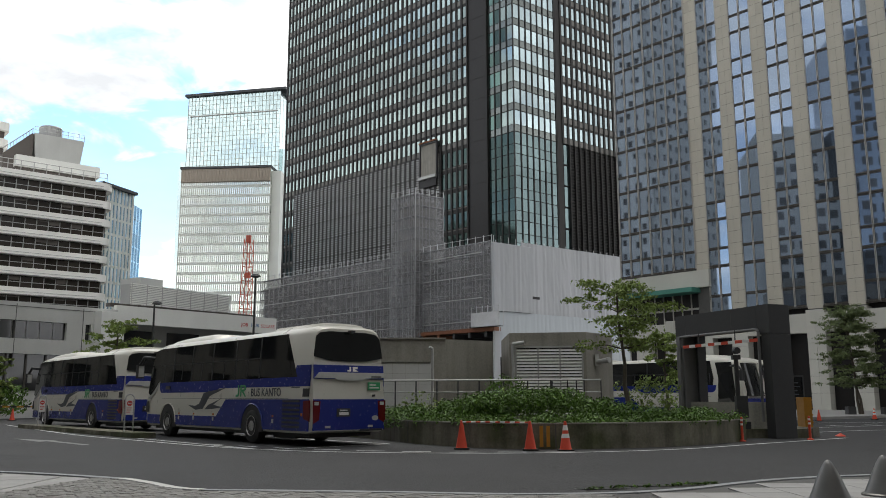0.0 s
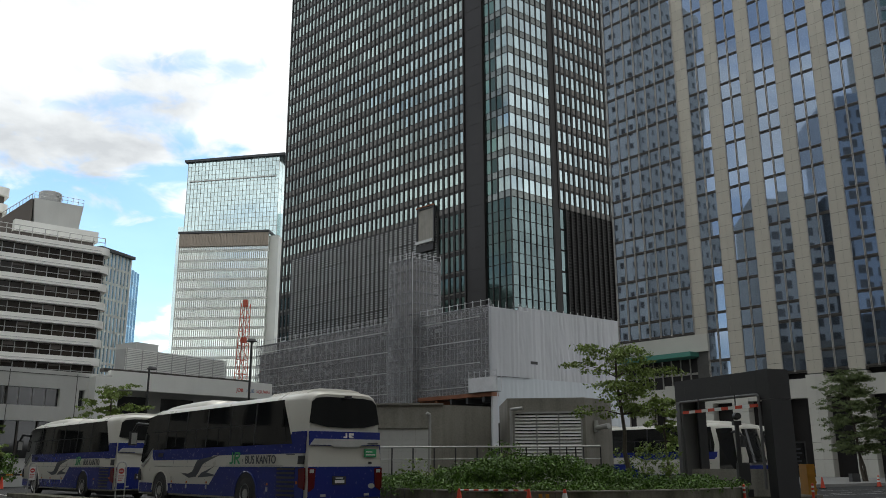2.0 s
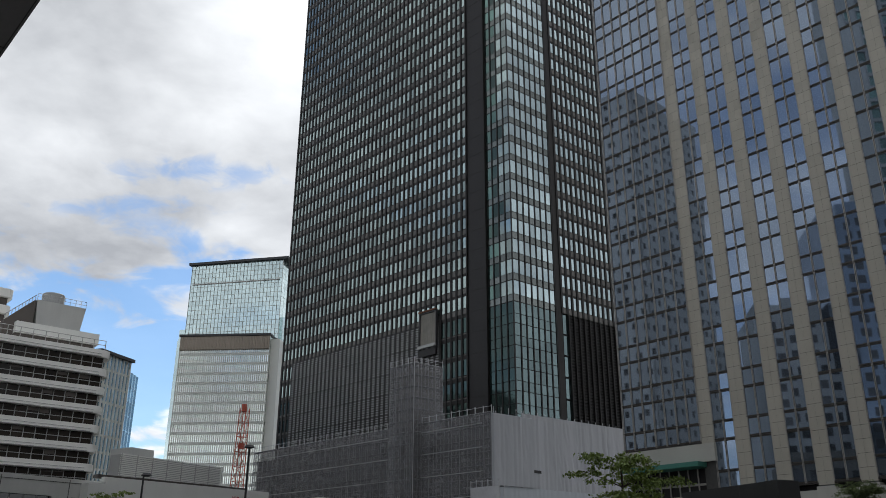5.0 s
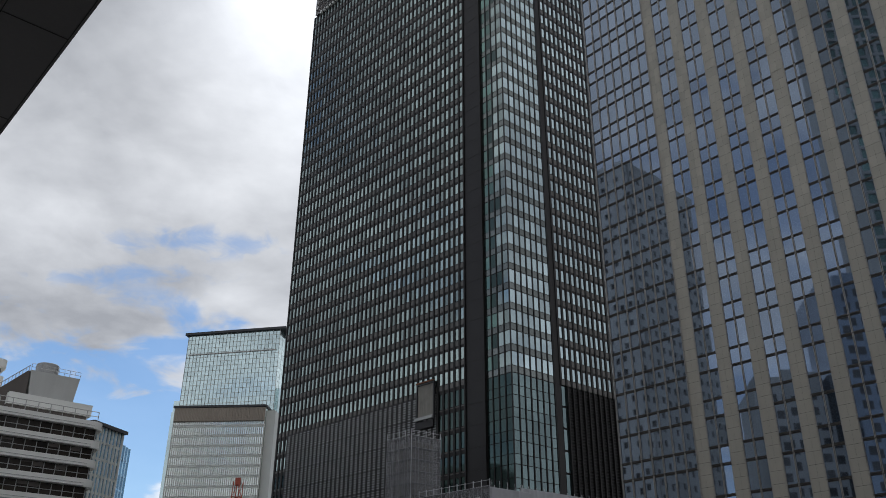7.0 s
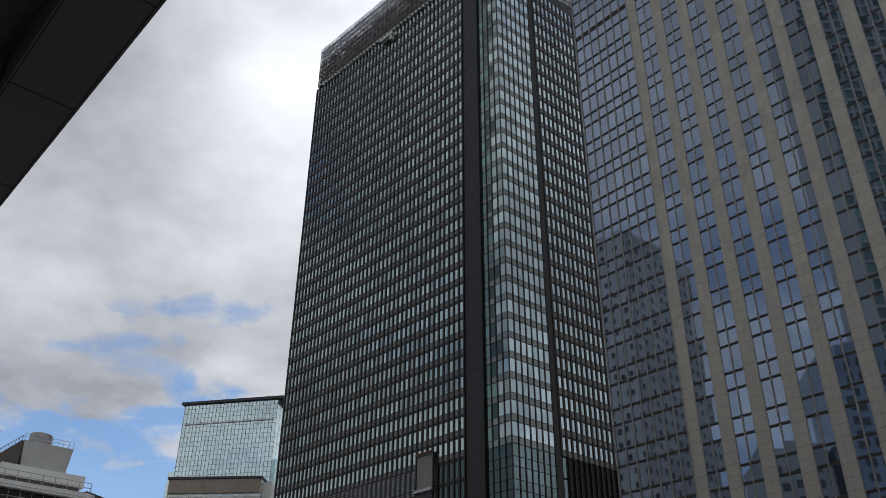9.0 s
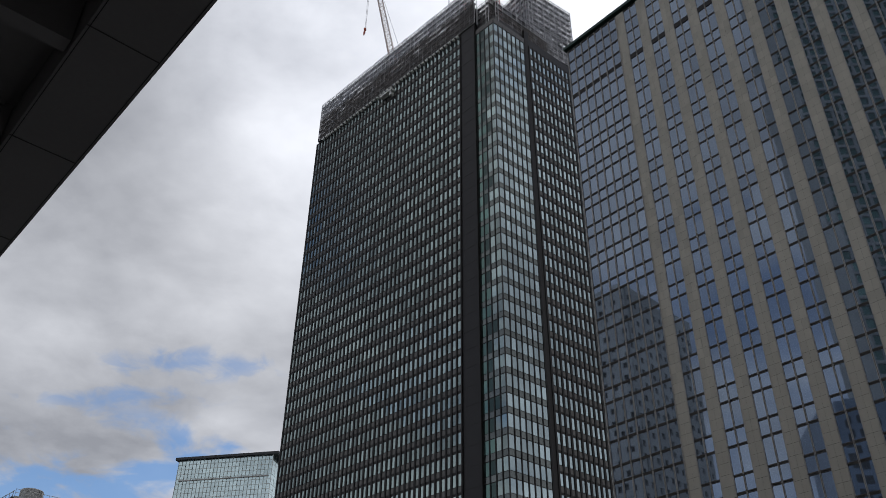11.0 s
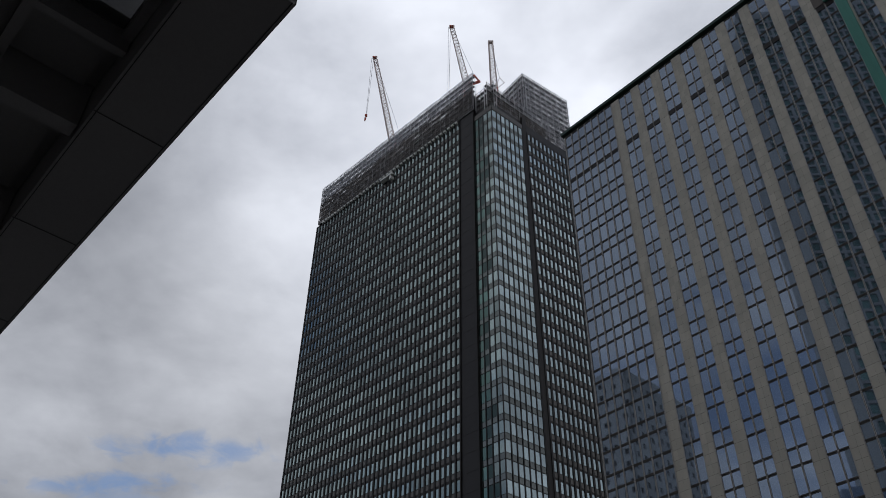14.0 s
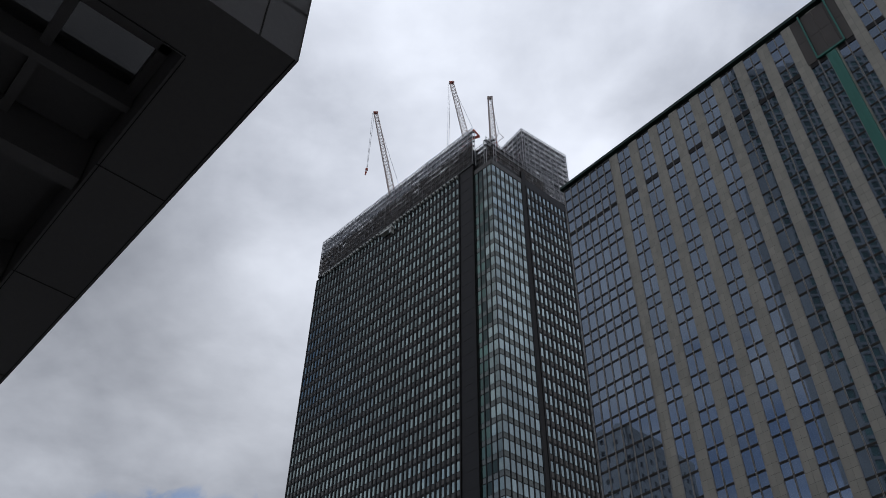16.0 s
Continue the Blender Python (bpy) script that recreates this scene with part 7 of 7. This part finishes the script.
tree("dull green bushy tree beside the stone building", 32.6, 58.5, 0.15, 6.6, 2.0, 36, LEAF_GREY, 0.07, 300, 60, 0.0, 0.3, stems=2)
tree("light-green tree behind the coaches", -17.6, 46.0, 0.0, 5.6, 1.9, 34, LEAF, 0.09, 120, 30, 0.0, 0.5)
tree("dark green tree at the road side", -27.6, 52.6, 0.0, 4.2, 1.1, 35, LEAF, 0.10, 110, 36, 0.0, 0.3)
tp = thing("tree_planter", "low dark planter at the foot of the tree", "planter")
part("box", boxes((26.0, 26.5, 55.6, 56.1, 0.15, 0.65)), DARK_STEEL, tp)
part("box", boxes((28.3, 28.8, 55.6, 56.1, 0.15, 0.6)), DARK_STEEL, tp)
kiosk = thing("menu_stand", "dark framed menu stand on the pavement", "stand")
part("board", boxes((21.3, 22.6, 54.0, 54.1, 0.9, 2.6)), DARK_STEEL, kiosk)
part("face", boxes((21.4, 22.5, 53.97, 53.995, 1.0, 2.5)), BUS_GLASS, kiosk)
part("leg", boxes((21.4, 21.5, 54.0, 54.1, 0.15, 0.9)), DARK_STEEL, kiosk)
part("leg", boxes((22.4, 22.5, 54.0, 54.1, 0.15, 0.9)), DARK_STEEL, kiosk)
for i in range(5):
    part("text_bar", boxes((21.5, 22.3 - 0.08 * (i % 3), 53.955, 53.968, 1.15 + i * 0.24, 1.22 + i * 0.24)), GREY_PRINT, kiosk)


# ---- damp weedy patches by the kerb ----
DAMP = surface("damp_asphalt", (0.028, 0.03, 0.022), 0.35, 0, 0.3, 3, 20, 0.2)
for x, y, rx, ry in ((2.2, 12.3, 0.35, 0.10), (3.4, 12.75, 0.75, 0.10)):
    p = Pieces()
    p.poly([(x + rx * math.cos(g) * (1 + 0.15 * math.sin(3 * g)), y + ry * math.sin(g) * (1 + 0.2 * math.cos(2 * g)) + 0.1 * (x > 3) * math.cos(g), 0.0) for g in [i * math.pi / 12 for i in range(24)]])
    setting("damp_patch", p, DAMP, "damp dark patch of asphalt by the kerb", "damp patch")
weeds = Pieces()
rng = random.Random(9)
for i in range(46):
    x = rng.uniform(1.95, 4.0)
    leaves(weeds, rng, (x, 12.2 + (x - 2.0) * 0.36 + rng.uniform(-0.06, 0.06), 0.02), 0.05, 9, 0.022, 0.4, shell=0.1)
tagged(new("weeds", weeds.mesh("weeds", LEAF_DARK)), "small green weeds growing in the kerb joint", "weeds", kind="stuff")


# ---- many alike pieces last ----
for q in tiles:
    part("wall_tile", boxes(q), LIGHT_CONCRETE, vent)
for q in pier_blocks[:300]:
    part("stone_block", boxes(q), STONE_PIER, stone, m=MR)
for q in pier_blocks[300:]:
    far_blocks.box(*q)
part("stone_blocks", far_blocks, STONE_PIER, stone, "coursed pale granite pier blocks", m=MR, kind="stuff")
near_panes.sort(key=lambda q: (q[4], q[0]))
for q in near_panes[:300]:
    part("window_pane", one_pane(q), RB_GLASS, stone, m=MR)
rest = Pieces()
for q in near_panes[300:]:
    rest.pane(*q)
part("window_panes", rest, RB_GLASS, stone, m=MR, kind="stuff")

# setts and slabs of the near pavement


def inside(x, y):
    k_ = [q for q in zip(left_edge, left_edge[1:]) if q[0][0] <= x <= q[1][0]]
    if not k_:
        return False
    (a, b), (c, d) = k_[0]
    return y < b + (d - b) * (x - a) / (c - a) - 0.20


sett = boxes((-0.047, 0.047, -0.047, 0.047, -0.03, 0.0)).mesh("sett", SETT)
slab_mesh = boxes((-0.295, 0.295, -0.295, 0.295, -0.03, 0.0)).mesh("paving_slab", STONE_PAVE)
rest, made = Pieces(), 0
rng = random.Random(4)
for j in range(46):
    y = 14.2 - j * 0.1
    for i in range(130):
        x = -8.0 + i * 0.1 + (0.05 if j % 2 else 0)
        if y < 9.6 or not inside(x, y) or x > 2.2:
            continue
        if y > 11.81 + (x + 5.94) * 4.6:
            continue
        if made < 300 and 11.0 < y < 13.4 and x < -1.2 and abs(x) < y * 0.53:
            ob = new("sett", sett)
            ob.parent = pavement
            ob.location = (x, y, PZ - rng.uniform(0.0, 0.008))
            made += 1
        else:
            h = rng.uniform(0.0, 0.008)
            rest.box(x - 0.047, x + 0.047, y - 0.047, y + 0.047, PZ - 0.03, PZ - h)
part("setts", rest, SETT, pavement, kind="stuff")
for j in range(9):
    for i in range(24):
        x, y = 2.4 + i * 0.6, 14.8 - j * 0.6
        if inside(x - 0.25, y + 0.3) and inside(min(11.8, x + 0.25), y + 0.3):
            ob = new("paving_slab", slab_mesh)
            ob.parent, ob.location = pavement, (x, y, PZ - rng.uniform(0, 0.003))
for j in range(12):
    for i in range(18):
        x, y = -13 + i * 0.6, 16.2 - j * 0.6
        if inside(x, y + 0.3) and inside(min(11.8, x + 0.3), y + 0.3) and y > 11.81 + (x + 0.3 + 5.94) * 4.6:
            ob = new("paving_slab", slab_mesh)
            ob.parent, ob.location = pavement, (x, y, PZ - rng.uniform(0, 0.003))
